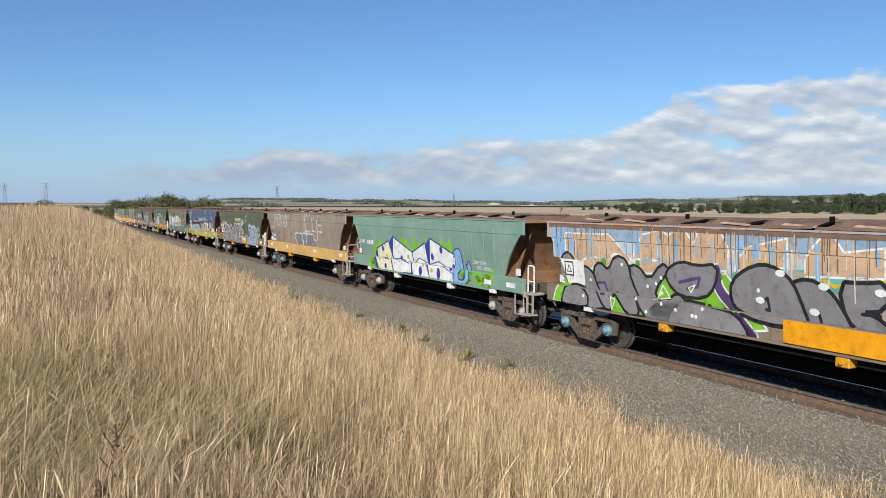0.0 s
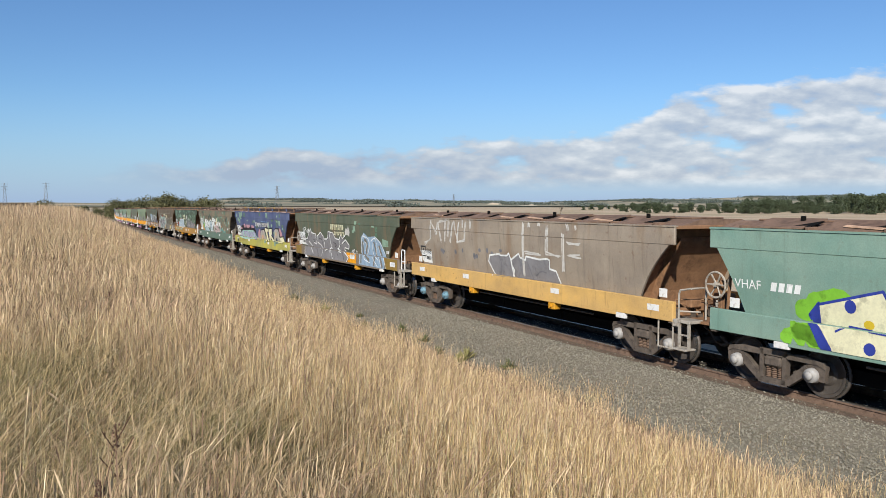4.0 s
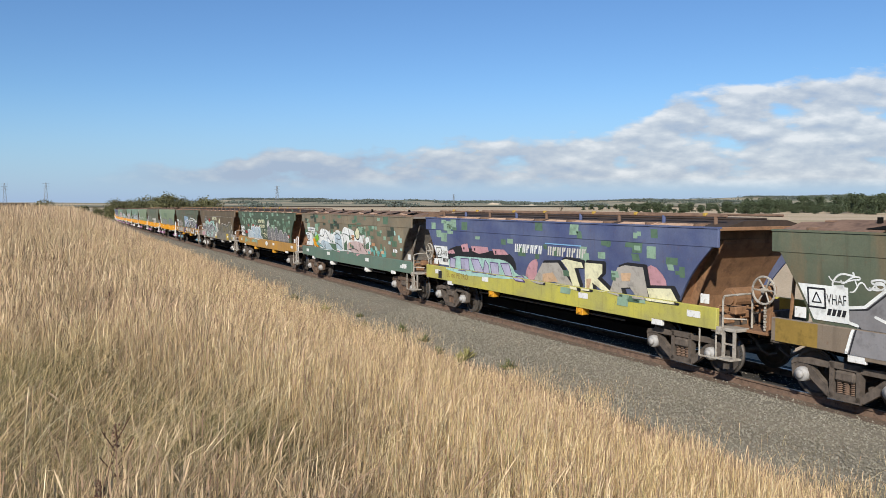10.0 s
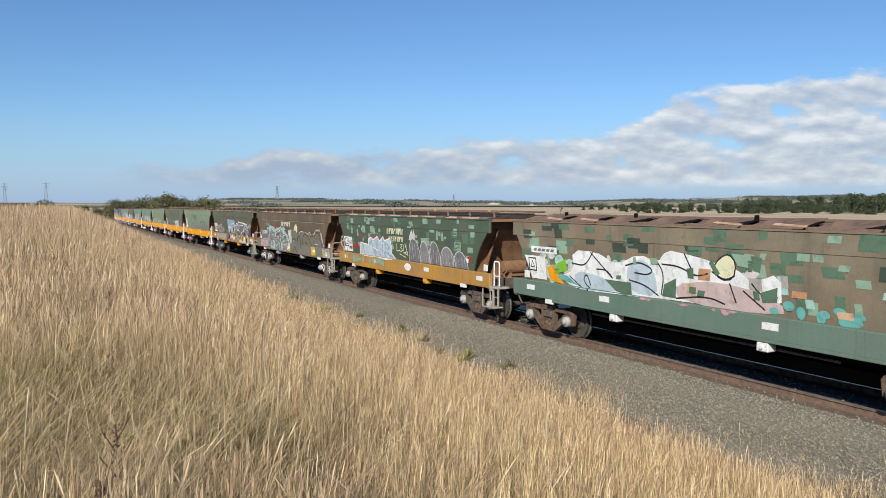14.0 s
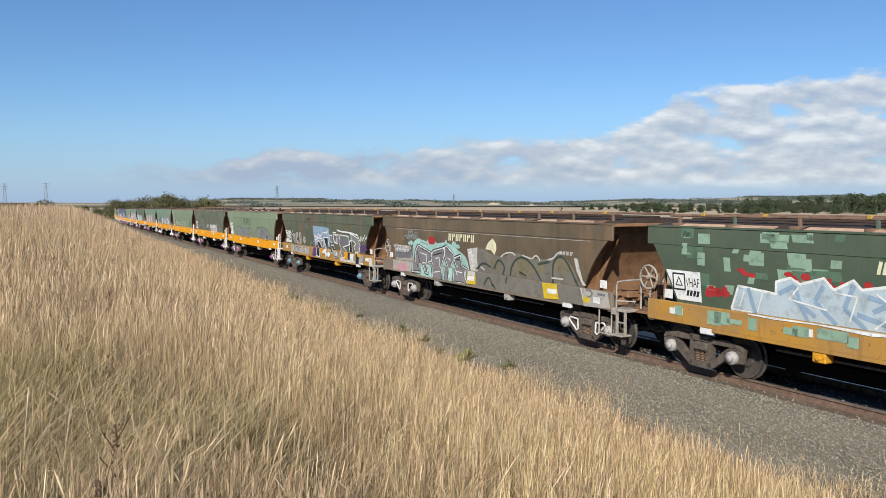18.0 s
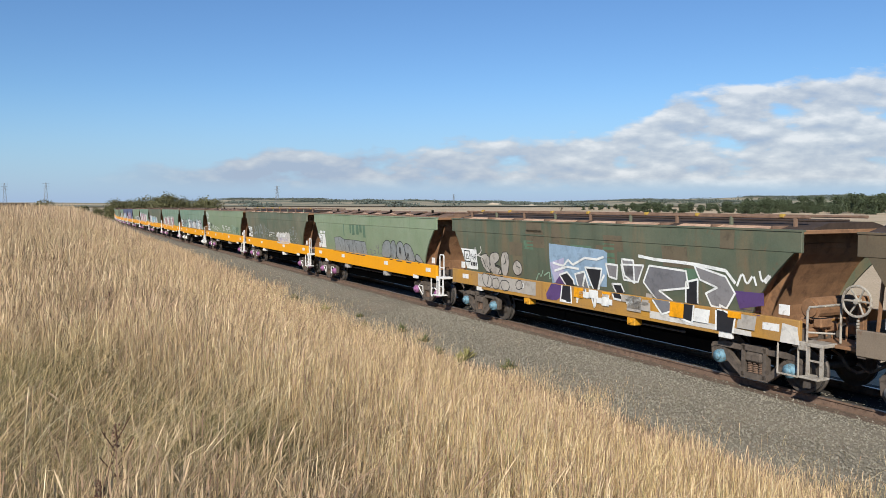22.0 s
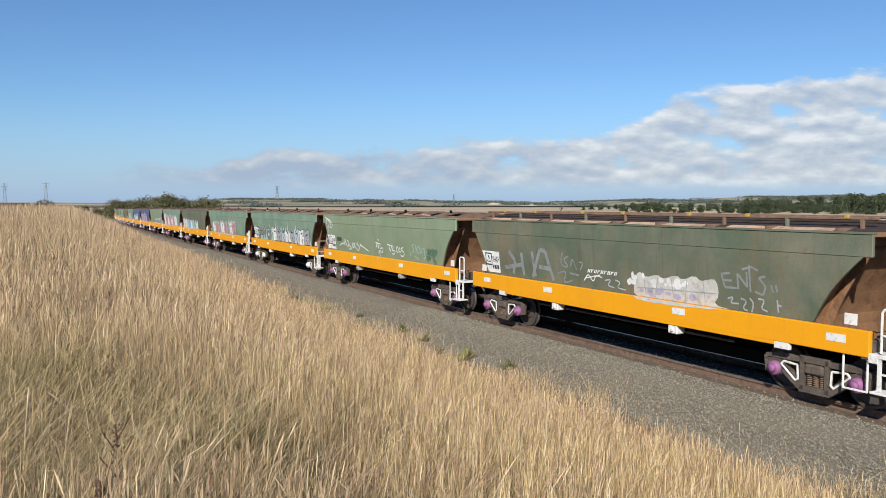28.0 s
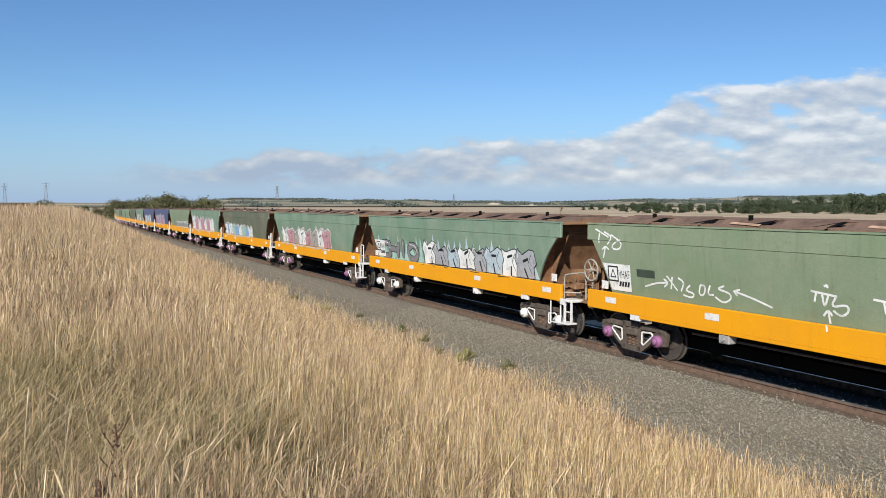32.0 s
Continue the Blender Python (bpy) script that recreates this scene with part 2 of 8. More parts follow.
def ground_material():
    m, nt, p, co = material("dry_ground", 0.95, 0, 0.1)
    big = noise_node(nt, co, 0.012, 6, 0.6)
    mid = noise_node(nt, co, 0.25, 6, 0.6)
    fine = noise_node(nt, co, 7.0, 5, 0.7)
    c = ramp(nt, big, [(0.34, (0.48, 0.375, 0.25)), (0.46, (0.57, 0.455, 0.32)), (0.54, (0.50, 0.40, 0.275)), (0.62, (0.40, 0.335, 0.215)), (0.70, (0.55, 0.445, 0.31))])
    c = mixed(nt, math_node(nt, "MULTIPLY", mid, 0.4), c, (0.36, 0.26, 0.155))
    c = mixed(nt, 0.4, c, ramp(nt, fine, [(0.3, 0.2), (0.7, 0.8)]), "OVERLAY")
    # brown soil under the bank's grass, darkened as shade; pale stubble beyond the line
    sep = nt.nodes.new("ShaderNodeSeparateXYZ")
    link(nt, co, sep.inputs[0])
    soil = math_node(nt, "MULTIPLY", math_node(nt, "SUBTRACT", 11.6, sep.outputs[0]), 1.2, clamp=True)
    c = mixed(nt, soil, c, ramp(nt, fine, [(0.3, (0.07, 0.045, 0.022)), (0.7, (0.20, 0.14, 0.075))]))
    spill = math_node(nt, "ADD", math_node(nt, "MULTIPLY", math_node(nt, "SUBTRACT", sep.outputs[0], 9.5), 1.6), math_node(nt, "MULTIPLY", math_node(nt, "SUBTRACT", mid, 0.5), 1.5), clamp=True)
    spill = math_node(nt, "MULTIPLY", spill, math_node(nt, "LESS_THAN", sep.outputs[0], 12.0))
    c = mixed(nt, spill, c, ramp(nt, fine, [(0.3, (0.16, 0.145, 0.112)), (0.7, (0.27, 0.25, 0.195))]))
    link(nt, c, p.inputs["Base Color"])
    bump(nt, p, fine, 0.5, 0.05)
    return m


def gravel_material():
    m, nt, p, co = material("ballast", 0.95, 0, 0.15)
    v = nt.nodes.new("ShaderNodeTexVoronoi")
    v.inputs["Scale"].default_value = 19
    link(nt, co, v.inputs["Vector"])
    big = noise_node(nt, co, 0.5, 5)
    c = ramp(nt, v.outputs["Color"], [(0.1, (0.185, 0.167, 0.127)), (0.5, (0.24, 0.22, 0.17)), (0.9, (0.285, 0.262, 0.205))])
    c = mixed(nt, ramp(nt, v.outputs["Distance"], [(0.25, 0.0), (0.6, 0.55)]), c, (0.10, 0.088, 0.075))
    c = mixed(nt, ramp(nt, big, [(0.4, 0.0), (0.7, 0.35)]), c, (0.26, 0.21, 0.16))
    link(nt, c, p.inputs["Base Color"])
    bump(nt, p, v.outputs["Distance"], -0.9, 0.04)
    return m


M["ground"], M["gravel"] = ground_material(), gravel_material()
# the train's shade is put into the colour of the ballast below it
M["shaded_bed"] = plain("shaded_ballast", (0.032, 0.028, 0.024), 0.95, 0, 0.4, 14, (0.018, 0.016, 0.014), 0.8)


M["stained"] = plain("rust_stained_ballast", (0.155, 0.112, 0.082), 0.95, 0, 0.45, 16, (0.07, 0.05, 0.038), 0.9)


def axis(near0, near1, step, far, n):
    inner = np.arange(near0, near1 + 1e-6, step)
    g = np.geomspace(step, far, n)
    return np.concatenate([near0 - g[::-1], inner, near1 + g])


def build_ground():
    xs, ys = axis(-40, 60, 0.8, 4400, 60), axis(-20, 260, 1.6, 4400, 60)
    X, Y = np.meshgrid(xs, ys, indexing="ij")
    Z = ground_z(X, Y)
    nx, ny = X.shape
    idx = np.arange(nx * ny).reshape(nx, ny)
    f = np.stack([idx[:-1, :-1], idx[1:, :-1], idx[1:, 1:], idx[:-1, 1:]], -1).reshape(-1, 4)
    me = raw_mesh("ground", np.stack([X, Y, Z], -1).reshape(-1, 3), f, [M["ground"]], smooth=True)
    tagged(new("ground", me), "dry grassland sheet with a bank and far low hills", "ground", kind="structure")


def sweep(name, profile, ys, mats, mat_of=None, closed=True):
    """A profile of (offset across the track, height) swept along the bend."""
    prof = np.array(profile, float)
    n = len(prof)
    V = []
    for y in ys:
        a = BEND * y
        x0 = track_x(y)
        V.append(np.stack([x0 + prof[:, 0] * math.cos(a), y - prof[:, 0] * math.sin(a), prof[:, 1] + dip(y)], 1))
    V = np.concatenate(V)
    k = n if closed else n - 1
    F, mi = [], []
    for j in range(len(ys) - 1):
        for i in range(k):
            a, b = j * n + i, j * n + (i + 1) % n
            F.append((a, a + n, b + n, b))
            mi.append(mat_of(i) if mat_of else 0)
    return raw_mesh(name, V, F, mats, mi)


def build_track():
    ys = np.concatenate([np.linspace(-190, -20, 12), np.linspace(-14, 120, 60), np.linspace(130, 420, 30)])
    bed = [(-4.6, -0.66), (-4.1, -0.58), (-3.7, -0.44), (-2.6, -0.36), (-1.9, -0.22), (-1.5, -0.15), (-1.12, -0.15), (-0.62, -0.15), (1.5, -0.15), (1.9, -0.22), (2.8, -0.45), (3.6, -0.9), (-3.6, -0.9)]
    # slot 1 is the painted shade, from inside the near rail outwards
    ob = new("ballast_bed", sweep("ballast_bed", bed, ys, [M["gravel"], M["shaded_bed"], M["stained"]], lambda i: 2 if i == 6 else 1 if i in (7, 8, 9) else 0))
    tagged(ob, "grey crushed stone ballast under the railway track", "ballast", kind="structure")
    track = tagged(new("railway_track"), "rusty steel railway track on pale sleepers in ballast", "railway track", kind="structure")
    for side in (-1, 1):
        c = 0.7525 * side
        prof = [(c - .035, 0), (c + .035, 0), (c + .037, -.035), (c + .010, -.05), (c + .010, -.135), (c + .068, -.15), (c + .068, -.165), (c - .068, -.165), (c - .068, -.15), (c - .010, -.135), (c - .010, -.05), (c - .037, -.035)]
        ob = new("rail", sweep("rail", prof, ys, [M["rail"], M["railtop"]], lambda i: 1 if i == 0 else 0))
        ob.parent = track
    bm = box(bmesh.new(), -1.25, 1.25, -0.13, 0.13, -0.36, -0.152, 0.02)
    me = bpy.data.meshes.new("sleeper")
    bm.to_mesh(me)
    bm.free()
    me.materials.append(M["concrete"])
    for i in range(170):
        y = -12 + i * 0.685
        ob = new("sleeper", me)
        ob.parent = track
        ob.matrix_basis = Matrix.Translation((track_x(y), y, dip(y))) @ Matrix.Rotation(-BEND * y, 4, "Z")


def ridge_shape(az, seed):
    """Relative height of a far ridge by its bearing: a saddle in the middle, rising on both sides."""
    d = az - AIM
    form = 0.22 + 0.34 * smooth(-0.36, -0.26, d) - 0.30 * smooth(-0.08, 0.02, d) + 0.34 * smooth(0.14, 0.24, d) + 0.40 * smooth(0.24, 0.45, d)
    return form * (0.9 + 0.10 * np.sin(az * 9 + seed) + 0.08 * np.sin(az * 23 + seed * 2) + 0.04 * np.sin(az * 61))


def build_hills():
    """Low far ridges, one behind the other."""
    m, nt, p, co = material("far_hills", 1.0, 0, 0.0)
    big = noise_node(nt, co, 0.004, 5, 0.6, stretch=(1, 1, 6))
    fields = noise_node(nt, co, 0.011, 4, 0.5, stretch=(1, 1, 9))
    # greyed tones: aerial haze is mixed into the ridges' own colours
    c = ramp(nt, big, [(0.36, (0.17, 0.19, 0.145)), (0.46, (0.27, 0.255, 0.19)), (0.56, (0.40, 0.34, 0.25)), (0.68, (0.24, 0.24, 0.18))])
    c = mixed(nt, ramp(nt, fields, [(0.5, 0.0), (0.6, 0.6)]), c, (0.15, 0.18, 0.15))
    link(nt, c, p.inputs["Base Color"])
    hill = tagged(new("far_hills"), "low hazy hills with woods and dry fields", "hills", kind="structure")
    for dist, top, seed in ((1500, 7.0, 1.0), (2300, 17.0, 2.7), (3300, 36.0, 4.1)):
        az = np.linspace(AIM - 1.3, AIM + 1.3, 400)
        h = top * ridge_shape(az, seed)
        V = []
        for k, (q, r) in enumerate(((0.0, -420), (0.45, -200), (0.85, -60), (1.0, 0), (0.8, 120), (0.0, 400))):
            V.append(np.stack([(dist + r) * np.sin(az), (dist + r) * np.cos(az), h * q - 0.5], 1))
        n = len(az)
        V = np.concatenate(V)
        a = np.arange(n - 1)
        F = np.concatenate([np.stack([k * n + a, k * n + a + 1, (k + 1) * n + a + 1, (k + 1) * n + a], 1) for k in range(5)])
        ob = new("ridge", raw_mesh("ridge", V, F, [m], smooth=True))
        ob.parent = hill


build_ground()
build_hills()
build_track()

# ---- grain wagons ----
HALF = 6.70            # half length of the side sill
WHEEL_R = 0.455
BOGIE_Y = HALF - 1.38
EAVE, KINK, SILL_TOP, SILL_BOT = 3.10, 2.75, 1.47, 1.02
SIDE = 1.42


def lat(z):
    """Half width of the wagon's side at height z."""
    return SIDE - 0.12 * (max(0.0, KINK - z) / 1.3) ** 1.5


def end_in(z):
    """How far the side sheet's end edge lies in from the sill's end."""
    t = max(0.0, min(1.0, (KINK - z) / 1.3))
    return 0.11 + 1.07 * t + 0.11 * math.sin(t * math.pi)


def rear_in(z):
    """The same at the wagon's rear end, which stands steeper."""
    t = max(0.0, min(1.0, (KINK - z) / 1.3))
    return 0.14 + 0.68 * t + 0.05 * math.sin(t * math.pi)


MESH = {}


def keep(name, bm, mats, smooth_faces=False):
    me = bpy.data.meshes.new(name)
    bmesh.ops.recalc_face_normals(bm, faces=bm.faces)
    bm.to_mesh(me)
    bm.free()
    if smooth_faces:
        me.polygons.foreach_set("use_smooth", np.full(len(me.polygons), True))
    for m in mats:
        me.materials.append(m)
    MESH[name] = me
    return me


def fit_part(name, mesh, parent, mat=None, at=None, label=""):
    """A part on a shared mesh; mat replaces its first material on this object alone."""
    ob = new(name, MESH[mesh])
    ob.parent = parent
    if at is not None:
        ob.matrix_basis = at
    if mat is not None:
        ob.material_slots[0].link = "OBJECT"
        ob.material_slots[0].material = mat
    if label:
        tagged(ob, label)
    return ob


def grid_solid(bm, f, nu, nv, thick):
    """A curved sheet f(u, v) with thickness along a given direction."""
    V = [[[bm.verts.new(Vector(f(i / nu, j / nv)) + Vector(thick) * k) for j in range(nv + 1)] for i in range(nu + 1)] for k in (0, 1)]
    for i in range(nu):
        for j in range(nv):
            for k in (0, 1):
                bm.faces.new([V[k][i][j], V[k][i + 1][j], V[k][i + 1][j + 1], V[k][i][j + 1]])
    rim = [(i, 0) for i in range(nu)] + [(nu, j) for j in range(nv)] + [(i, nv) for i in range(nu, 0, -1)] + [(0, j) for j in range(nv, 0, -1)]
    for a, b in zip(rim, rim[1:] + rim[:1]):
        bm.faces.new([V[0][a[0]][a[1]], V[0][b[0]][b[1]], V[1][b[0]][b[1]], V[1][a[0]][a[1]]])
    return bm


def wagon_meshes():
    # side sheets, one for each side
    for nm, sg in (("side_near", -1), ("side_far", 1)):
        def f(u, v):
            z = 1.32 + (KINK - 1.32) * v
            y0, y1 = HALF - rear_in(z), end_in(z) - HALF
            return (sg * lat(z), y0 + (y1 - y0) * u, z)
        keep(nm, grid_solid(bmesh.new(), f, 24, 10, (-sg * 0.05, 0, 0)), [M["black"]], False)
        bm = bmesh.new()
        x0, x1 = sorted((sg * (SIDE + 0.012), sg * (SIDE - 0.06)))
        box(bm, x0, x1, -HALF - 0.02, HALF + 0.02, KINK - 0.04, EAVE, 0.012)
        box(bm, min(sg * (SIDE - 0.10), sg * (SIDE + 0.03)), max(sg * (SIDE - 0.10), sg * (SIDE + 0.03)), -HALF - 0.02, HALF + 0.02, EAVE, EAVE + 0.035)
        keep("eave_" + nm[5:], bm, [M["black"]])
        bm = bmesh.new()
        x0, x1 = sorted((sg * SIDE, sg * (SIDE - 0.10)))
        box(bm, x0, x1, -HALF, HALF, SILL_BOT, SILL_TOP, 0.012)
        x0, x1 = sorted((sg * (SIDE - 0.004), sg * (SIDE - 0.16)))
        box(bm, x0, x1, -HALF + 1.9, HALF - 1.9, SILL_BOT - 0.07, SILL_BOT + 0.02, 0.01)
        keep("sill_" + nm[5:], bm, [M["yellow"]])
    # sloping end sheet with its stiffeners, facing -y
    bm = bmesh.new()
    def slope(u, v):
        z = 1.12 + 1.72 * v
        return ((2 * u - 1) * (lat(z) - 0.055), -HALF + 0.70 * end_in(z) + 0.42, z)
    grid_solid(bm, slope, 1, 8, (0, 0.04, 0.03))
    keep("end_sheet", bm, [M["end_rust"]])
    bm = bmesh.new()
    box(bm, -1.36, 1.36, -HALF - 0.015, -HALF + 0.10, EAVE - 0.05, EAVE + 0.03, 0.01)
    box(bm, -1.36, 1.36, -HALF + 0.52, -HALF + 0.58, KINK - 0.02, EAVE - 0.01, 0.008)
    keep("end_beam", bm, [M["end_rust"]])
    bm = bmesh.new()
    grid_solid(bm, lambda u, v: (-0.92, -HALF + 0.70 * end_in(1.12 + 1.72 * v) + 0.22 + 0.24 * u, 1.12 + 1.72 * v), 1, 6, (0.03, 0, 0))
    keep("end_fin", bm, [M["end_rust"]])
    # end struts between platform and slope sheet
    keep("post", rod(bmesh.new(), (0, -HALF + 0.12, 1.1), (0, -HALF + 0.24, KINK), 0.035, 6), [M["end_rust"]])
    keep("strut", rod(bmesh.new(), (0, -HALF + 0.15, 1.10), (0, -HALF + 1.0, 1.80), 0.04, 6), [M["end_rust"]])
    # platform, headstock, buffer beam
    bm = bmesh.new()
    box(bm, -1.40, 1.40, -HALF + 0.01, -HALF + 0.16, 0.98, 1.30, 0.01)
    box(bm, -1.30, 1.30, -HALF + 0.12, -HALF + 1.6, 1.04, 1.10)
    keep("headstock", bm, [M["bogie"]])
    bm = bmesh.new()
    box(bm, -0.14, 0.14, -HALF - 0.42, -HALF + 0.1, 0.78, 0.96, 0.03)
    box(bm, -0.22, 0.2, -HALF - 0.68, -HALF - 0.40, 0.72, 1.02, 0.06)
    rod(bm, (0.35, -HALF, 0.8), (0.45, -HALF - 0.35, 0.55), 0.03, 6)
    rod(bm, (0.45, -HALF - 0.35, 0.55), (0.4, -HALF - 0.62, 0.68), 0.03, 6)
    hose = [(-0.45, -HALF + 0.02, 0.86), (-0.46, -HALF - 0.16, 0.78), (-0.44, -HALF - 0.30, 0.58), (-0.40, -HALF - 0.46, 0.50), (-0.36, -HALF - 0.62, 0.56)]
    for a, b in zip(hose, hose[1:]):
        rod(bm, a, b, 0.028, 7)
    keep("coupler", bm, [M["bogie"]])
    # brake cylinder and reservoir on the platform
    bm = bmesh.new()
    box(bm, -1.05, -0.75, -HALF + 0.3, -HALF + 0.55, 1.1, 1.38, 0.02)
    box(bm, 0.5, 0.85, -HALF + 0.3, -HALF + 0.7, 1.1, 1.5, 0.03)
    box(bm, -0.5, 0.3, -HALF + 0.5, -HALF + 0.75, 1.1, 1.24, 0.02)
    rod(bm, (-1.0, -HALF + 0.42, 1.3), (0.7, -HALF + 0.42, 1.3), 0.02, 6)
    keep("brake_gear", bm, [M["end_rust"]])
    bm = bmesh.new()
    bmesh.ops.create_cone(bm, cap_ends=True, segments=18, radius1=0.21, radius2=0.21, depth=1.25, matrix=Matrix.Translation((-0.15, -HALF + 0.30, 1.62)) @ Matrix.Rotation(math.pi / 2, 4, "Y"))
    bmesh.ops.bevel(bm, geom=[e for e in bm.edges if abs(e.verts[0].co.x - e.verts[1].co.x) < 1e-4], offset=0.05, segments=2, affect="EDGES")
    for x in (-0.55, 0.25):
        box(bm, x - 0.04, x + 0.04, -HALF + 0.16, -HALF + 0.44, 1.1, 1.5)
    keep("air_tank", bm, [M["end_rust"]])
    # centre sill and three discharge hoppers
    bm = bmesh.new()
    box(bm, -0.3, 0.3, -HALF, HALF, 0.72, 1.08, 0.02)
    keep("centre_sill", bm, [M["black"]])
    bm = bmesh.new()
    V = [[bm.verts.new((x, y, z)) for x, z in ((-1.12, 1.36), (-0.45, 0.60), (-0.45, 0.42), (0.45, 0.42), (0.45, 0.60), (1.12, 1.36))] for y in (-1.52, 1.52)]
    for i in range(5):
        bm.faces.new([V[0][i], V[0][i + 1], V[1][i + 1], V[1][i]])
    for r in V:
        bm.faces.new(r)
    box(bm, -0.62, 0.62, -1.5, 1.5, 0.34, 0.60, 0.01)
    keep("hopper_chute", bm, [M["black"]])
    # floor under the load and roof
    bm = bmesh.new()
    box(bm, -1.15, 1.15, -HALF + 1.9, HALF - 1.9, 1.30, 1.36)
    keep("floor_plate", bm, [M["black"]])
    bm = bmesh.new()
    V = [[bm.verts.new((x, y, z)) for x, z in ((-1.38, EAVE - 0.02), (-0.62, EAVE + 0.16), (0.62, EAVE + 0.16), (1.38, EAVE - 0.02))] for y in (-HALF, HALF)]
    for i in range(3):
        bm.faces.new([V[0][i], V[0][i + 1], V[1][i + 1], V[1][i]])
    for r in V:
        bm.faces.new(r)
    keep("roof", bm, [M["roof_rust"]])
    # roof ribs: cross beams that stand on the slope of the roof
    bm = bmesh.new()
    box(bm, -1.36, 1.36, -0.04, 0.04, EAVE, EAVE + 0.09, 0.01)
    keep("roof_rib", bm, [M["roof_rust"]])
    bm = bmesh.new()
    box(bm, -0.5, 0.5, -HALF + 0.4, HALF - 0.4, EAVE + 0.162, EAVE + 0.20, 0.01)
    keep("hatch_lid", bm, [M["roof_rust"]])
    bm = bmesh.new()
    rod(bm, (0, -HALF + 0.2, 0), (0, HALF - 0.2, 0), 0.03, 6)
    keep("hatch_rail", bm, [M["roof_rust"]])
    keep("rail_post", rod(bmesh.new(), (0, 0, EAVE + 0.02), (0, 0, EAVE + 0.25), 0.045, 6), [M["roof_rust"]])
    keep("rail_clamp", box(bmesh.new(), -0.04, 0.04, -0.05, 0.05, -0.03, 0.045, 0.012), [M["dull_yellow"]])
    bm = bmesh.new()
    V = [bm.verts.new(c) for c in ((-1.34, -0.62, 0.0), (-0.60, -0.62, 0.17), (-0.60, 0.62, 0.17), (-1.34, 0.62, 0.0))]
    W = [bm.verts.new(v.co + Vector((0, 0, 0.025))) for v in V]
    bm.faces.new(V[::-1])
    bm.faces.new(W)
    for i in range(4):
        bm.faces.new([V[i], V[(i + 1) % 4], W[(i + 1) % 4], W[i]])
    keep("hatch_flap", bm, [M["roof_rust"]])
    bm = bmesh.new()
    grid_solid(bm, lambda u, v: (-1.36 + 0.30 * v, -1.2 + 2.4 * u, EAVE - 0.012 + 0.071 * v), 1, 1, (0, 0, 0.02))
    keep("roof_strip", bm, [M["roof_pale"]])
    # black triangle laid on the roof as the shade under a lifted flap
    bm = bmesh.new()
    grid_solid(bm, lambda u, v: (-1.25 + 0.42 * v, -0.72 + 0.42 * u * (1 - 0.9 * v), 0.01 + 0.10 * v), 1, 1, (0, 0, 0.012))
    keep("flap_shade", bm, [M["black"]])
    bm = bmesh.new()
    grid_solid(bm, lambda u, v: (-1.30 + 0.10 * v + 0.12 * u, -0.9 + 0.8 * u, 0.005 + 0.025 * v + 0.03 * u), 1, 1, (0, 0, 0.012))
    keep("roof_sliver", bm, [M["roof_pale"]])
    keep("roof_stop", box(bmesh.new(), -0.035, 0.035, -0.04, 0.04, -0.02, 0.17, 0.008), [M["black"]])
    # bogie parts about the bogie's middle, for the near side (-x)
    bm = bmesh.new()
    x0, x1 = -1.16, -1.04

    def plate(poly, xa, xb):
        A = [bm.verts.new((xa, y, z)) for y, z in poly]
        B = [bm.verts.new((xb, y, z)) for y, z in poly]
        bm.faces.new(A)
        bm.faces.new(B[::-1])
        for i in range(len(poly)):
            j = (i + 1) % len(poly)
            bm.faces.new([A[i], A[j], B[j], B[i]])
    for s in (-1, 1):
        plate([(s * 1.08, 0.72), (s * 1.12, 0.60), (s * 0.98, 0.66), (s * 0.30, 0.66), (s * 0.30, 0.76), (s * 0.72, 0.79)], x0, x1)      # top chord
        plate([(s * 0.70, 0.40), (s * 0.78, 0.54), (s * 0.70, 0.62), (s * 0.30, 0.27), (s * 0.30, 0.15), (s * 0.36, 0.15)], x0, x1)   # tension member
        plate([(s * 0.30, 0.15), (s * 0.30, 0.78), (s * 0.22, 0.78), (s * 0.22, 0.15)], x0 - 0.02, x1)                                 # column
        plate([(s * 0.72, 0.36), (s * 1.10, 0.36), (s * 1.14, 0.66), (s * 0.98, 0.70), (s * 0.70, 0.62)], x0 + 0.02, x1)              # axlebox horn
    plate([(-0.32, 0.12), (0.32, 0.12), (0.32, 0.24), (-0.32, 0.24)], x0 - 0.02, x1)
    plate([(-0.32, 0.68), (0.32, 0.68), (0.30, 0.80), (-0.30, 0.80)], x0 - 0.02, x1)
    keep("sideframe", bm, [M["bogie"]])
    bm = bar([(-1.165, 0.36, 0.60), (-1.165, 0.66, 0.62), (-1.165, 0.72, 0.56), (-1.165, 0.40, 0.30), (-1.165, 0.34, 0.34)], 0.022, 5, True)
    keep("window_edge", bm, [M["white"]])
    bm = bmesh.new()
    prof = [(0.03, 0.245)] + [(r, 0.25 + 0.018 * (2 * k + e)) for k in range(7) for e, r in ((0, 0.062), (1, 0.038))] + [(0.03, 0.50)]
    ring = [[bm.verts.new((-1.10 + r * math.cos(2 * math.pi * i / 12), r * math.sin(2 * math.pi * i / 12), z)) for r, z in prof] for i in range(12)]
    for i in range(12):
        for j in range(len(prof) - 1):
            bm.faces.new([ring[i][j], ring[(i + 1) % 12][j], ring[(i + 1) % 12][j + 1], ring[i][j + 1]])
    keep("spring", bm, [M["bogie_brown"]])
    bm = bmesh.new()
    box(bm, -1.2, 1.2, -0.2, 0.2, 0.46, 0.66, 0.04)
    keep("bolster", bm, [M["bogie"]])
    bm = bmesh.new()
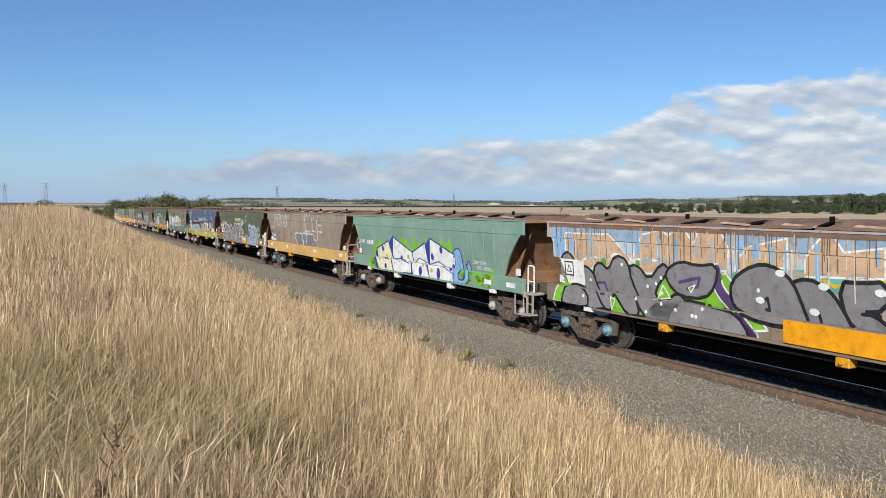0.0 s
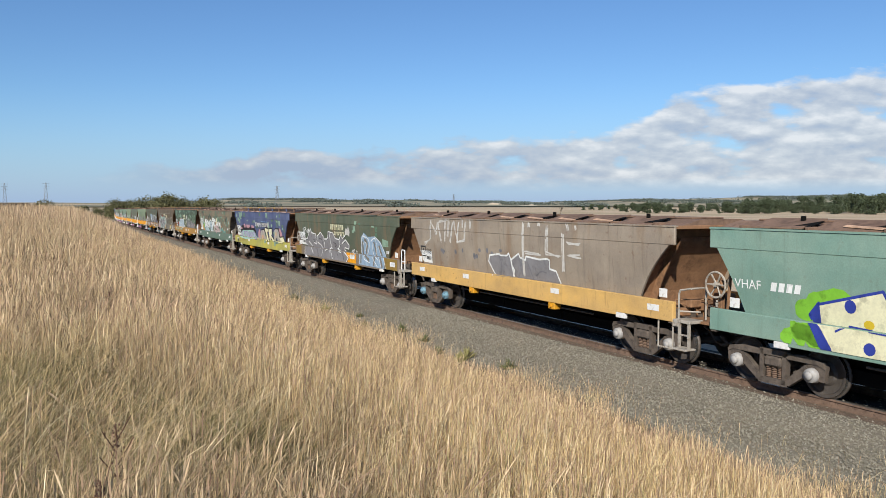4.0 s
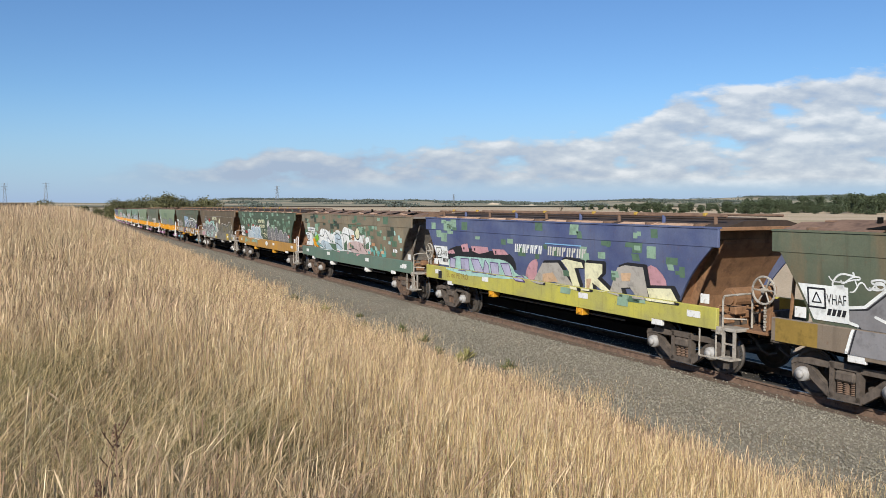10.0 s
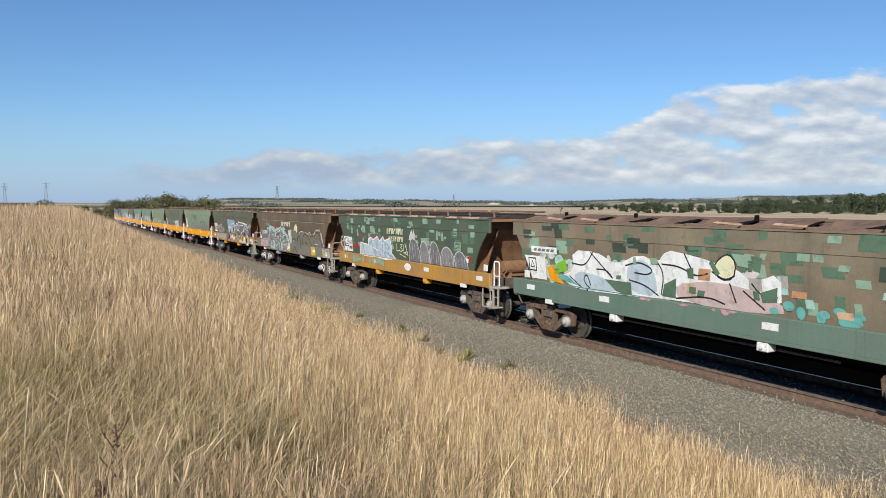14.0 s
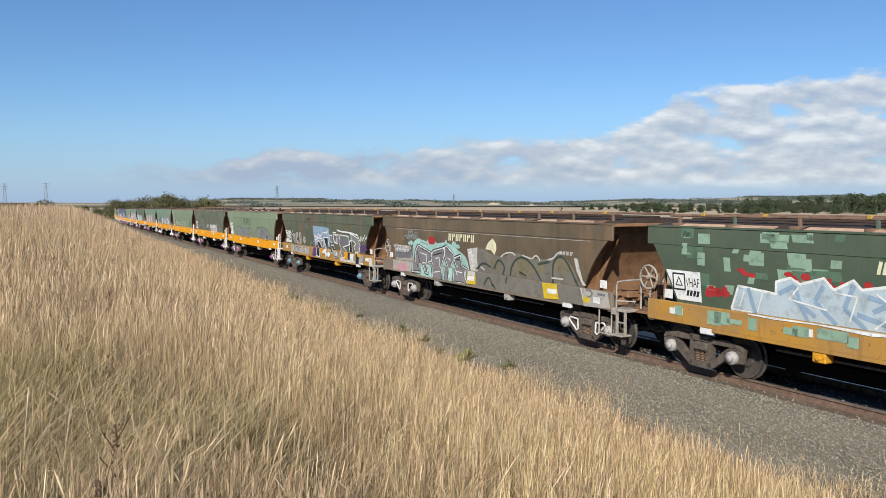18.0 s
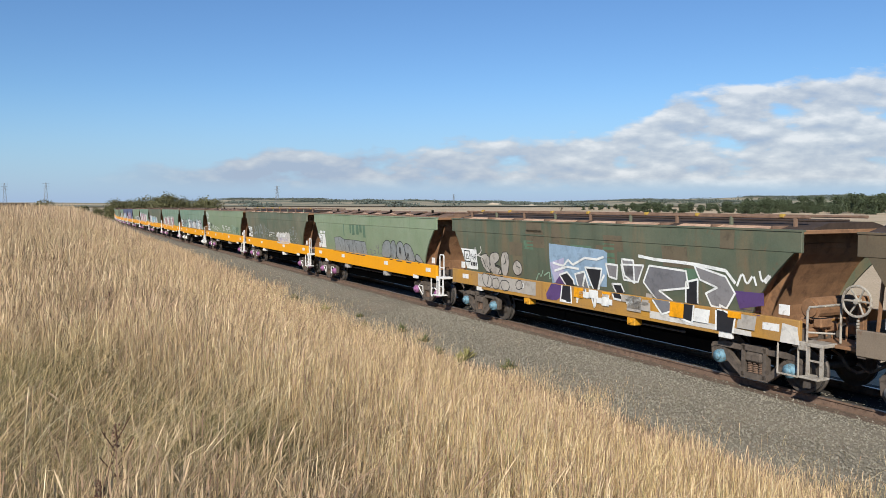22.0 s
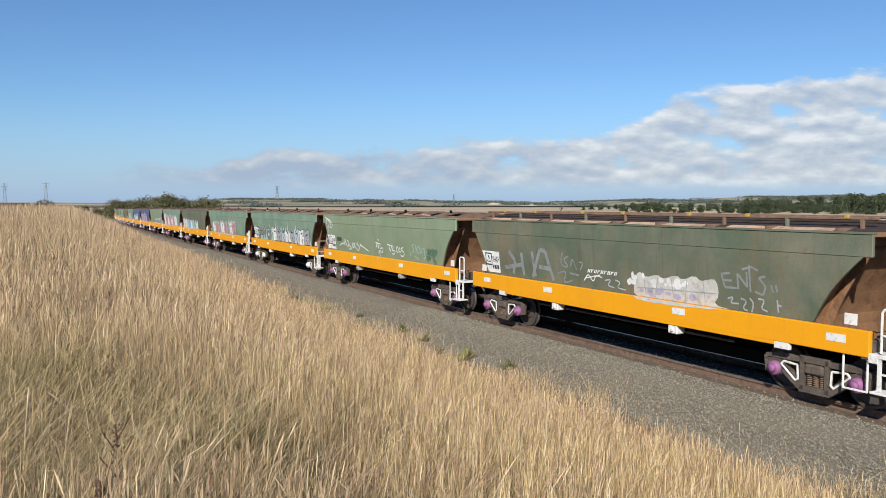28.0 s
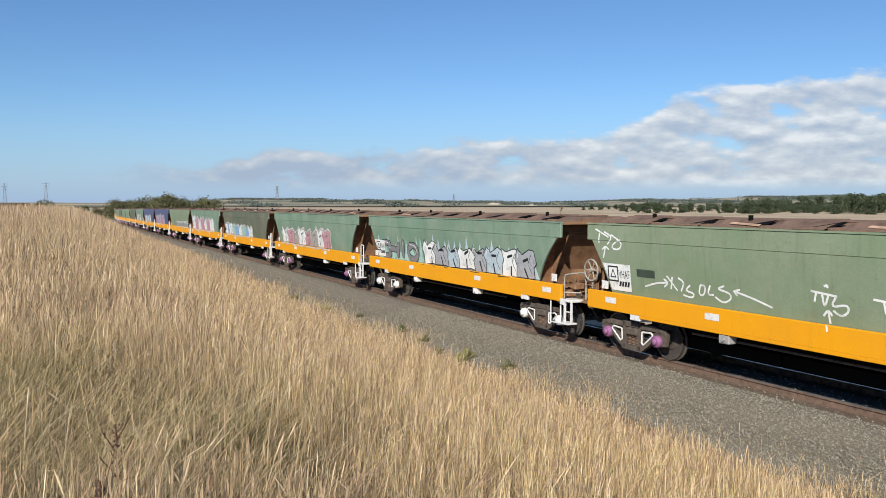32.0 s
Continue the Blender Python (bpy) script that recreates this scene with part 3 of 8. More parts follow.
    bmesh.ops.create_cone(bm, cap_ends=True, segments=16, radius1=0.15, radius2=0.13, depth=0.16, matrix=Matrix.Translation((-1.16, 0, 0)) @ Matrix.Rotation(-math.pi / 2, 4, "Y"))
    bmesh.ops.create_cone(bm, cap_ends=True, segments=12, radius1=0.085, radius2=0.07, depth=0.07, matrix=Matrix.Translation((-1.26, 0, 0)) @ Matrix.Rotation(-math.pi / 2, 4, "Y"))
    keep("axle_cap", bm, [M["grey_cap"]], True)
    # wheelset, turning about x
    bm = bmesh.new()
    rod(bm, (-1.1, 0, 0), (1.1, 0, 0), 0.075, 10)
    for sg in (-1, 1):
        prof = [(0.66, 0.10), (0.66, 0.20), (0.70, 0.24), (0.70, 0.37), (0.685, 0.40), (0.685, WHEEL_R + 0.028), (0.715, WHEEL_R + 0.026), (0.735, WHEEL_R), (0.82, WHEEL_R - 0.004), (0.82, 0.40), (0.775, 0.37), (0.755, 0.24), (0.80, 0.19), (0.80, 0.10)]
        n = 28
        V = [[bm.verts.new((sg * x, r * math.cos(2 * math.pi * i / n), r * math.sin(2 * math.pi * i / n))) for x, r in prof] for i in range(n)]
        for i in range(n):
            for j in range(len(prof) - 1):
                fc = bm.faces.new([V[i][j], V[(i + 1) % n][j], V[(i + 1) % n][j + 1], V[i][j + 1]])
                fc.material_index = 1 if j == 7 else 0
    keep("wheelset", bm, [M["wheel"], M["tread"]])
    # brake beam behind the bogie
    keep("brake_beam", rod(bmesh.new(), (-0.95, 0, 0.38), (0.95, 0, 0.38), 0.05, 6), [M["bogie"]])
    # near-side grab hoop on the front end, and the footstep below it
    bm = bar([(-1.36, -HALF - 0.18, 1.12), (-1.36, -HALF - 0.18, 1.80), (-1.36, -HALF - 0.22, 1.86), (-1.36, -HALF - 0.44, 1.86), (-1.36, -HALF - 0.48, 1.80), (-1.36, -HALF - 0.48, 1.12)], 0.022, 8)
    rod(bm, (-1.36, -HALF - 0.18, 1.42), (-1.36, -HALF - 0.48, 1.42), 0.018, 8)
    keep("grab_hoop", bm, [M["white"]])
    bm = bmesh.new()
    box(bm, -1.42, -1.02, -HALF - 0.50, -HALF + 0.01, 1.03, 1.10, 0.01)
    for y in (-HALF - 0.18, -HALF - 0.46):
        box(bm, -1.41, -1.37, y - 0.03, y + 0.03, 0.50, 1.06)
    box(bm, -1.56, -1.24, -HALF - 0.52, -HALF - 0.12, 0.46, 0.50, 0.008)
    box(bm, -1.40, -1.36, -HALF - 0.48, -HALF - 0.16, 0.76, 0.79)
    box(bm, -1.42, -1.30, -HALF - 0.16, -HALF + 0.02, 0.94, 1.04, 0.01)
    keep("footstep", bm, [M["white"]])
    bm = bar([(-1.36, -HALF + 0.50, 1.04), (-1.36, -HALF + 0.50, 0.42), (-1.36, -HALF + 0.05, 0.42), (-1.36, -HALF + 0.05, 1.04)], 0.02, 6)
    keep("stirrup", bm, [M["white"]])
    # handbrake wheel on its post at the front end
    bm = bmesh.new()
    n, R, hy = 24, 0.27, -HALF - 0.90
    ring = [(-1.10, hy + R * math.cos(2 * math.pi * i / n), 1.91 + R * math.sin(2 * math.pi * i / n)) for i in range(n)]
    for a, b in zip(ring, ring[1:] + ring[:1]):
        rod(bm, a, b, 0.024, 6)
    for i in range(0, n, 4):
        rod(bm, (-1.06, hy, 1.91), ring[i], 0.018, 5)
    rod(bm, (-1.14, hy, 1.91), (-0.9, hy, 1.91), 0.05, 8)
    keep("handwheel", bm, [M["white"]])
    bm = bmesh.new()
    box(bm, -0.98, -0.88, hy - 0.06, hy + 0.06, 1.04, 1.95, 0.01)
    box(bm, -1.02, -0.84, hy - 0.10, hy + 0.10, 1.82, 2.00, 0.02)
    box(bm, -1.10, -0.3, hy - 0.10, -HALF + 0.02, 1.02, 1.08, 0.008)
    keep("handwheel_post", bm, [M["end_rust"]])
    bm = bmesh.new()
    for k in range(9):
        box(bm, -1.07 - 0.012 * (k % 2), -1.03 + 0.012 * (k % 2), hy - 0.02, hy + 0.02, 1.10 + 0.055 * k, 1.145 + 0.055 * k, 0.006)
    keep("brake_chain", bm, [M["worn_white"]])
    # bent rail beside the wheel
    bm = bar([(-1.38, -HALF - 0.14, 1.06), (-1.38, -HALF - 0.14, 1.66), (-1.38, -HALF - 0.18, 1.74), (-1.38, -HALF - 0.50, 1.80), (-0.95, -HALF - 0.50, 1.80), (-0.95, -HALF - 0.50, 1.10)], 0.022, 8)
    rod(bm, (-1.38, -HALF - 0.14, 1.28), (-1.10, -HALF - 0.50, 1.28), 0.018, 8)
    keep("end_rail", bm, [M["white"]])
    keep("valve", rod(box(bmesh.new(), -0.16, 0.16, -0.09, 0.09, -0.09, 0.09, 0.025), (0.05, 0, 0), (0.12, 0, -0.26), 0.02, 6), [M["end_rust"]])
    keep("brake_pipe", bar([(-1.25, -HALF + 0.5, 1.16), (-1.25, -HALF + 0.1, 1.16), (-1.25, -HALF + 0.1, 1.5), (-0.5, -HALF - 0.3, 1.5), (-0.5, -HALF - 0.3, 0.85)], 0.02, 6), [M["end_rust"]])
    # boxes of the discharge gear under the sill
    bm = bmesh.new()
    box(bm, -1.40, -1.16, -0.14, 0.14, 0.76, 0.95, 0.02)
    rod(bm, (-1.28, 0, 0.9), (-1.28, 0, 1.04), 0.03, 6)
    rod(bm, (-1.44, 0, 0.85), (-1.1, 0, 0.85), 0.04, 8)
    keep("discharge_box", bm, [M["yellow"]])
    keep("pull_rod", rod(bmesh.new(), (-1.15, -3.6, 0.80), (-1.15, 3.4, 0.80), 0.025, 6), [M["bogie"]])
    # flat plates
    keep("plate_wide", box(bmesh.new(), -0.006, 0.0, -0.19, 0.19, -0.07, 0.07), [M["white"]])
    keep("plate_square", box(bmesh.new(), -0.02, 0.0, -0.12, 0.12, -0.10, 0.10, 0.005), [M["white"]])
    keep("plate_block", box(bmesh.new(), -0.05, 0.03, -0.17, 0.17, -0.07, 0.07, 0.01), [M["white"]])


wagon_meshes()
MIRROR = Matrix.Diagonal((-1, -1, 1, 1))          # half turn about z
FACE_X = Matrix.Diagonal((-1, 1, 1, 1))
wagon_list = []
turning = []                                       # (wheelset, place on its bogie)


def bogie(parent, y, cap, frame_mat, ring=False):
    b = new("bogie", MESH["bolster"])
    b.parent = parent
    b.matrix_basis = Matrix.Translation((0, y, 0))
    for turn in (Matrix.Identity(4), MIRROR):
        fit_part("sideframe", "sideframe", b, frame_mat, turn)
        for a in (-0.135, 0.0, 0.135):
            fit_part("spring", "spring", b, None, turn @ Matrix.Translation((0, a, 0)))
        if ring:
            fit_part("window_edge", "window_edge", b, None, turn, "white painted edge")
            fit_part("window_edge", "window_edge", b, None, turn @ Matrix.Diagonal((1, -1, 1, 1)), "white painted edge")
        for a in (-0.86, 0.86):
            fit_part("axle_cap", "axle_cap", b, cap, Matrix.Translation((0, a, WHEEL_R)) @ turn)
        fit_part("brake_beam", "brake_beam", b, None, Matrix.Translation((0, 0.34 if turn == MIRROR else -0.34, 0)))
    for a in (-0.86, 0.86):
        w = fit_part("wheelset", "wheelset", b, None, Matrix.Translation((0, a, WHEEL_R)))
        turning.append((w, a))
    return b


def wagon(spec):
    root = tagged(new("grain_wagon"), spec["label"], "grain wagon", "wagons of the train")
    paint, sill = spec["paint"], spec["sill"]
    fittings = M["white"] if spec.get("new") else M["worn_white"]
    endm = spec.get("end", M["end_rust"])
    fit_part("side_sheet", "side_near", root, paint)
    fit_part("side_sheet", "side_far", root, paint)
    fit_part("eave_sheet", "eave_near", root, spec.get("eave", paint))
    fit_part("eave_sheet", "eave_far", root, paint)
    fit_part("side_sill", "sill_near", root, sill)
    fit_part("side_sill", "sill_far", root, sill)
    for turn in (Matrix.Identity(4), MIRROR):
        fit_part("end_sheet", "end_sheet", root, endm, turn)
        fit_part("end_beam", "end_beam", root, endm, turn)
        fit_part("end_fin", "end_fin", root, endm, turn)
        for x in (-1, 1) if turn == MIRROR else ():
            fit_part("end_post", "post", root, endm, turn @ Matrix.Translation((x * 1.05, 0, 0)))
            fit_part("end_strut", "strut", root, endm, turn @ Matrix.Translation((x * 0.63, 0, 0)))
        fit_part("headstock", "headstock", root, None, turn)
        fit_part("coupler", "coupler", root, None, turn)
        if turn == MIRROR or not spec.get("brake"):
            fit_part("grab_hoop", "grab_hoop", root, M["bogie_brown"] if turn == MIRROR else M["white"], turn)
        fit_part("footstep", "footstep", root, fittings, turn)
    fit_part("stirrup", "stirrup", root, fittings)
    fit_part("brake_gear", "brake_gear", root)
    if spec.get("tank"):
        fit_part("air_tank", "air_tank", root, None, None, "rusty brown air tank")
    if spec.get("brake"):
        fit_part("handwheel", "handwheel", root, M["worn_white"], None, "off-white handbrake wheel")
        fit_part("handwheel_post", "handwheel_post", root)
        fit_part("brake_chain", "brake_chain", root)
        fit_part("end_rail", "end_rail", root, M["worn_white"], None, "off-white end rail")
        for k, (x, z) in enumerate(((-1.05, 1.22), (-0.62, 1.32), (-0.92, 1.42), (-0.1, 1.26))):
            fit_part("brake_valve", "valve", root, None, Matrix.Translation((x, -HALF + 0.07 - 0.09 * k, z)))
        fit_part("brake_pipe", "brake_pipe", root)
    fit_part("centre_sill", "centre_sill", root)
    fit_part("floor_plate", "floor_plate", root)
    for y in (-3.06, 0.0, 3.06):
        fit_part("hopper_chute", "hopper_chute", root, None, Matrix.Translation((0, y, 0)))
    fit_part("pull_rod", "pull_rod", root)
    for y in (-2.1, 2.3):
        fit_part("discharge_box", "discharge_box", root, spec.get("boxes", M["grey_cap"]), Matrix.Translation((0, y, 0)))
    fit_part("roof", "roof", root, M["roof_shaded"] if spec.get("rail") else None)
    if spec.get("rail"):
        for y in (-4.6, -1.5, 1.6, 4.7):
            fit_part("roof_strip", "roof_strip", root, None, Matrix.Translation((0, y, 0)), "pale worn roof strip")
    fit_part("hatch_lid", "hatch_lid", root, M["roof_shaded"] if spec.get("rail") else M["roof_rust"])
    for i in range(9):
        fit_part("roof_rib", "roof_rib", root, None, Matrix.Translation((0, -6.0 + 1.5 * i, 0)))
    g = random.Random(len(wagon_list) * 3 + 1)
    wagon_list.append(root)
    for i in range(0 if spec.get("rail") else 8):
        tilt = Matrix.Rotation(g.uniform(-0.022, 0.008), 4, "X") @ Matrix.Rotation(g.uniform(-0.015, 0.015), 4, "Y")
        fit_part("hatch_flap", "hatch_flap", root, M["roof_rust"], Matrix.Translation((0, -5.25 + 1.5 * i, EAVE + 0.035)) @ tilt)
        fit_part("flap_shade", "flap_shade", root, None, Matrix.Translation((0, -5.25 + 1.5 * i, EAVE + 0.068)))
        if g.random() < 0.5:
            fit_part("roof_sliver", "roof_sliver", root, None, Matrix.Translation((0, -5.0 + 1.5 * i, EAVE + 0.07)))
    if spec.get("rail"):
        for x, z in ((-0.95, EAVE + 0.25), (0.75, EAVE + 0.25)):
            fit_part("hatch_rail", "hatch_rail", root, None, Matrix.Translation((x, 0, z)))
        for i in range(9):
            fit_part("rail_post", "rail_post", root, paint if i % 2 else None, Matrix.Translation((-0.95, -6.2 + 1.55 * i, 0)))
        for i in range(7):
            fit_part("rail_clamp", "rail_clamp", root, None, Matrix.Translation((-0.95, -5.9 + 1.9 * i + 0.3 * (i % 2), EAVE + 0.27)), "yellow clamp")
    else:
        for y in (-5.2, -1.4, 2.2, 5.0):
            fit_part("roof_stop", "roof_stop", root, None, Matrix.Translation((-0.8, y, EAVE + 0.11)))
    b = spec.get("bogie", M["bogie"])
    bogie(root, -BOGIE_Y - 0.16, spec.get("cap", M["grey_cap"]), b, spec.get("new", False) or spec.get("ring", False))
    bogie(root, BOGIE_Y, spec.get("cap2", spec.get("cap", M["grey_cap"])), b, spec.get("new", False) or spec.get("ring", False))
    # plates along the sill and under it
    if spec.get("plates", True):
        for y in (-HALF + 0.62, -HALF + 4.4, HALF - 4.1, HALF - 0.9):
            fit_part("sill_plate", "plate_wide", root, None, Matrix.Translation((-SIDE - 0.001, y, 1.28)))
    for y in (-HALF + 1.75, HALF - 1.75):
        fit_part("jacking_plate", "plate_block", root, None, Matrix.Translation((-SIDE + 0.06, y, 0.96)))
    for y in (-HALF + 0.42, HALF - 0.55):
        fit_part("lamp_plate", "plate_square", root, None, Matrix.Translation((-1.30, y, 1.62)))
    return root


def paint_set():
    return dict(
        green=wagon_paint("faded_green", (0.166, 0.262, 0.185), (0.243, 0.319, 0.243), 0.5, 0.25, 0.25, 1),
        teal=wagon_paint("blue_green", (0.165, 0.285, 0.235), (0.225, 0.335, 0.275), 0.4, 0.15, 0.3, 2),
        light=wagon_paint("light_green", (0.205, 0.27, 0.165), (0.25, 0.30, 0.205), 0.5, 0.2, 0.3, 3),
        dark=wagon_paint("dark_green", (0.108, 0.138, 0.095), (0.198, 0.192, 0.135), 0.5, 0.35, 0.4, 4, 0.25),
        olive=wagon_paint("olive_brown", (0.172, 0.147, 0.106), (0.255, 0.211, 0.142), 0.5, 0.4, 0.4, 5, 0.45),
        grey=wagon_paint("brown_grey", (0.27, 0.225, 0.18), (0.37, 0.31, 0.24), 0.5, 0.4, 0.6, 6, 0.5),
        faded=wagon_paint("faded_dark_green", (0.085, 0.11, 0.076), (0.128, 0.14, 0.096), 0.5, 0.3, 0.4, 21, 0.42),
        brown=wagon_paint("brown_olive", (0.115, 0.092, 0.062), (0.165, 0.125, 0.08), 0.5, 0.5, 0.4, 23, 0.55),
        deep=wagon_paint("deep_green", (0.068, 0.100, 0.068), (0.097, 0.120, 0.082), 0.5, 0.12, 0.25, 15),
        purple=wagon_paint("purple_blue", (0.065, 0.083, 0.185), (0.115, 0.14, 0.235), 0.4, 0.2, 0.3, 7),
        pale=wagon_paint("painted_over", (0.560, 0.336, 0.202), (0.336, 0.381, 0.470), 0.5, 0.55, 0.5, 8),
        y_new=wagon_paint("bright_yellow_sill", (0.80, 0.345, 0.004), (0.77, 0.33, 0.008), 0.3, 0.06, 0.06, 9),
        y_old=wagon_paint("worn_yellow_sill", (0.68, 0.42, 0.13), (0.56, 0.36, 0.14), 0.4, 0.45, 0.3, 10),
        ochre=wagon_paint("ochre_sill", (0.46, 0.24, 0.04), (0.36, 0.21, 0.08), 0.4, 0.5, 0.35, 11),
        lime=wagon_paint("lime_yellow_sill", (0.50, 0.46, 0.08), (0.36, 0.34, 0.12), 0.5, 0.3, 0.3, 12),
        g_sill=wagon_paint("grey_green_sill", (0.11, 0.18, 0.14), (0.14, 0.2, 0.16), 0.5, 0.3, 0.2, 13),
        b_sill=wagon_paint("brown_sill", (0.20, 0.16, 0.12), (0.25, 0.2, 0.15), 0.5, 0.45, 0.4, 14),
    )


PT = paint_set()
new_y = dict(new=True, cap=M["pink"], sill=PT["y_new"])
SPECS = [
    dict(label="graffiti-covered wagon in greys with orange sill", paint=PT["pale"], sill=PT["b_sill"], boxes=M["yellow"], cap=M["blue_cap"]),
    dict(label="blue-green hopper wagon with large white graffiti", paint=PT["teal"], sill=PT["teal"], plates=False, cap=M["grey_cap"], boxes=M["white"]),
    dict(label="brown-grey hopper wagon with worn yellow sill", brake=True, paint=PT["grey"], sill=PT["y_old"], boxes=M["yellow"], cap2=M["blue_cap"]),
    dict(label="dark green hopper wagon with grey graffiti", paint=PT["faded"], sill=PT["b_sill"], boxes=M["yellow"], plates=False),
    dict(label="purple hopper wagon with yellow-green sill", brake=True, tank=True, paint=PT["purple"], sill=PT["lime"], boxes=M["yellow"], cap=M["grey_cap"], rail=True),
    dict(label="patched dark green hopper wagon with green sill", brake=True, paint=PT["olive"], sill=PT["g_sill"], boxes=M["white"], end=M["end_grey"], bogie=M["bogie_brown"]),
    dict(label="patched green hopper wagon with ochre sill", tank=True, paint=PT["deep"], sill=PT["ochre"], boxes=M["yellow"], rail=True),
    dict(label="brown hopper wagon with silver graffiti band", brake=True, ring=True, paint=PT["brown"], sill=PT["b_sill"], boxes=M["grey_cap"], rail=True, plates=False),
    dict(label="dark hopper wagon with purple and white graffiti", brake=True, tank=True, paint=PT["faded"], sill=PT["ochre"], boxes=M["yellow"], rail=True, cap=M["blue_cap"]),
    dict(label="light green hopper wagon with bright yellow sill", paint=PT["light"], boxes=M["grey_cap"], **new_y),
    dict(label="dark green hopper wagon with bright yellow sill", paint=PT["dark"], rail=True, boxes=M["white"], **new_y),
    dict(label="light green hopper wagon with white scrawls", paint=PT["light"], boxes=M["grey_cap"], **new_y),
    dict(label="green hopper wagon with spiky silver graffiti", brake=True, tank=True, paint=PT["green"], boxes=M["white"], **{**new_y, "cap": M["white"]}),
    dict(label="green hopper wagon with pale pink graffiti", paint=PT["green"], boxes=M["white"], **new_y),
    dict(label="green hopper wagon with pale blue graffiti", paint=PT["dark"], boxes=M["white"], **new_y),
    dict(label="green hopper wagon with white and pink graffiti", paint=PT["green"], boxes=M["white"], **new_y),
    dict(label="light green hopper wagon with bright yellow sill", paint=PT["light"], boxes=M["white"], **new_y),
    dict(label="purple-brown hopper wagon with bright yellow sill", paint=PT["purple"], boxes=M["white"], **new_y),
    dict(label="dark hopper wagon with bright yellow sill", paint=PT["purple"], boxes=M["white"], **new_y),
]
for i in range(10):
    nm, word = (("green", "green"), ("dark", "dark green"), ("light", "light green"))[i % 3]
    SPECS.append(dict(label=word + " hopper wagon far down the train", paint=PT[nm], boxes=M["white"], **new_y))

wagons = [wagon(s) for s in SPECS]

# ---- graffiti, lettering and patches on the wagons' sides ----
from mathutils.geometry import tessellate_polygon

INK = {}
for nm, c in dict(white=(0.76, 0.77, 0.75), silver=(0.38, 0.39, 0.41), grey=(0.17, 0.17, 0.185), black=(0.02, 0.02, 0.024), blue=(0.03, 0.05, 0.30), sky=(0.22, 0.42, 0.66),
                  lime=(0.20, 0.48, 0.04), green=(0.10, 0.32, 0.05), purple=(0.10, 0.055, 0.17), lilac=(0.42, 0.40, 0.55), cream=(0.74, 0.71, 0.48), pink=(0.50, 0.27, 0.30), peach=(0.52, 0.27, 0.14),
                  mint=(0.25, 0.37, 0.27), fern=(0.10, 0.17, 0.11), teal=(0.14, 0.40, 0.36), orange=(0.78, 0.33, 0.006), red=(0.40, 0.03, 0.03), yellow=(0.62, 0.44, 0.03), haze=(0.24, 0.26, 0.26),
                  moss=(0.05, 0.068, 0.05), fade=(0.40, 0.37, 0.33), aqua=(0.36, 0.56, 0.50), pale=(0.46, 0.55, 0.60), mist=(0.27, 0.38, 0.50), ochre=(0.26, 0.17, 0.04), steel=(0.225, 0.218, 0.225), chalk=(0.58, 0.56, 0.52), runs=(0.20, 0.125, 0.085), tan=(0.56, 0.38, 0.24), brick=(0.135, 0.11, 0.072), dust=(0.185, 0.172, 0.145), olive=(0.20, 0.175, 0.11), rose=(0.56, 0.43, 0.41)).items():
    INK[nm] = plain("ink_" + nm, c, 0.6, 0, 0.16, 2.5, tuple(x * 0.62 for x in c), 0.05)
GLYPH = dict(A="004880 2363", B="000868866404 64826000", C="8768280602206081", D="00085885835000", E="88080080 0464", H="0800 8880 0484", I="4840", K="0800 880480", M="0008448880",
             N="00088088", O="286886826020020628", R="000868866404 4480", S="87682806246482602001", U="080220608288", W="0820446088", Z="08880080")


def glyph(ch):
    return [[(int(s[i]) / 8, int(s[i + 1]) / 8) for i in range(0, len(s), 2)] for s in GLYPH[ch].split()]


def rounded(pts, times=2):
    """Corners cut twice over, ends kept."""
    for _ in range(times):
        out = [pts[0]]
        for a, b in zip(pts, pts[1:]):
            out += [(a[0] * 0.75 + b[0] * 0.25, a[1] * 0.75 + b[1] * 0.25), (a[0] * 0.25 + b[0] * 0.75, a[1] * 0.25 + b[1] * 0.75)]
        pts = out + [pts[-1]]
    return pts


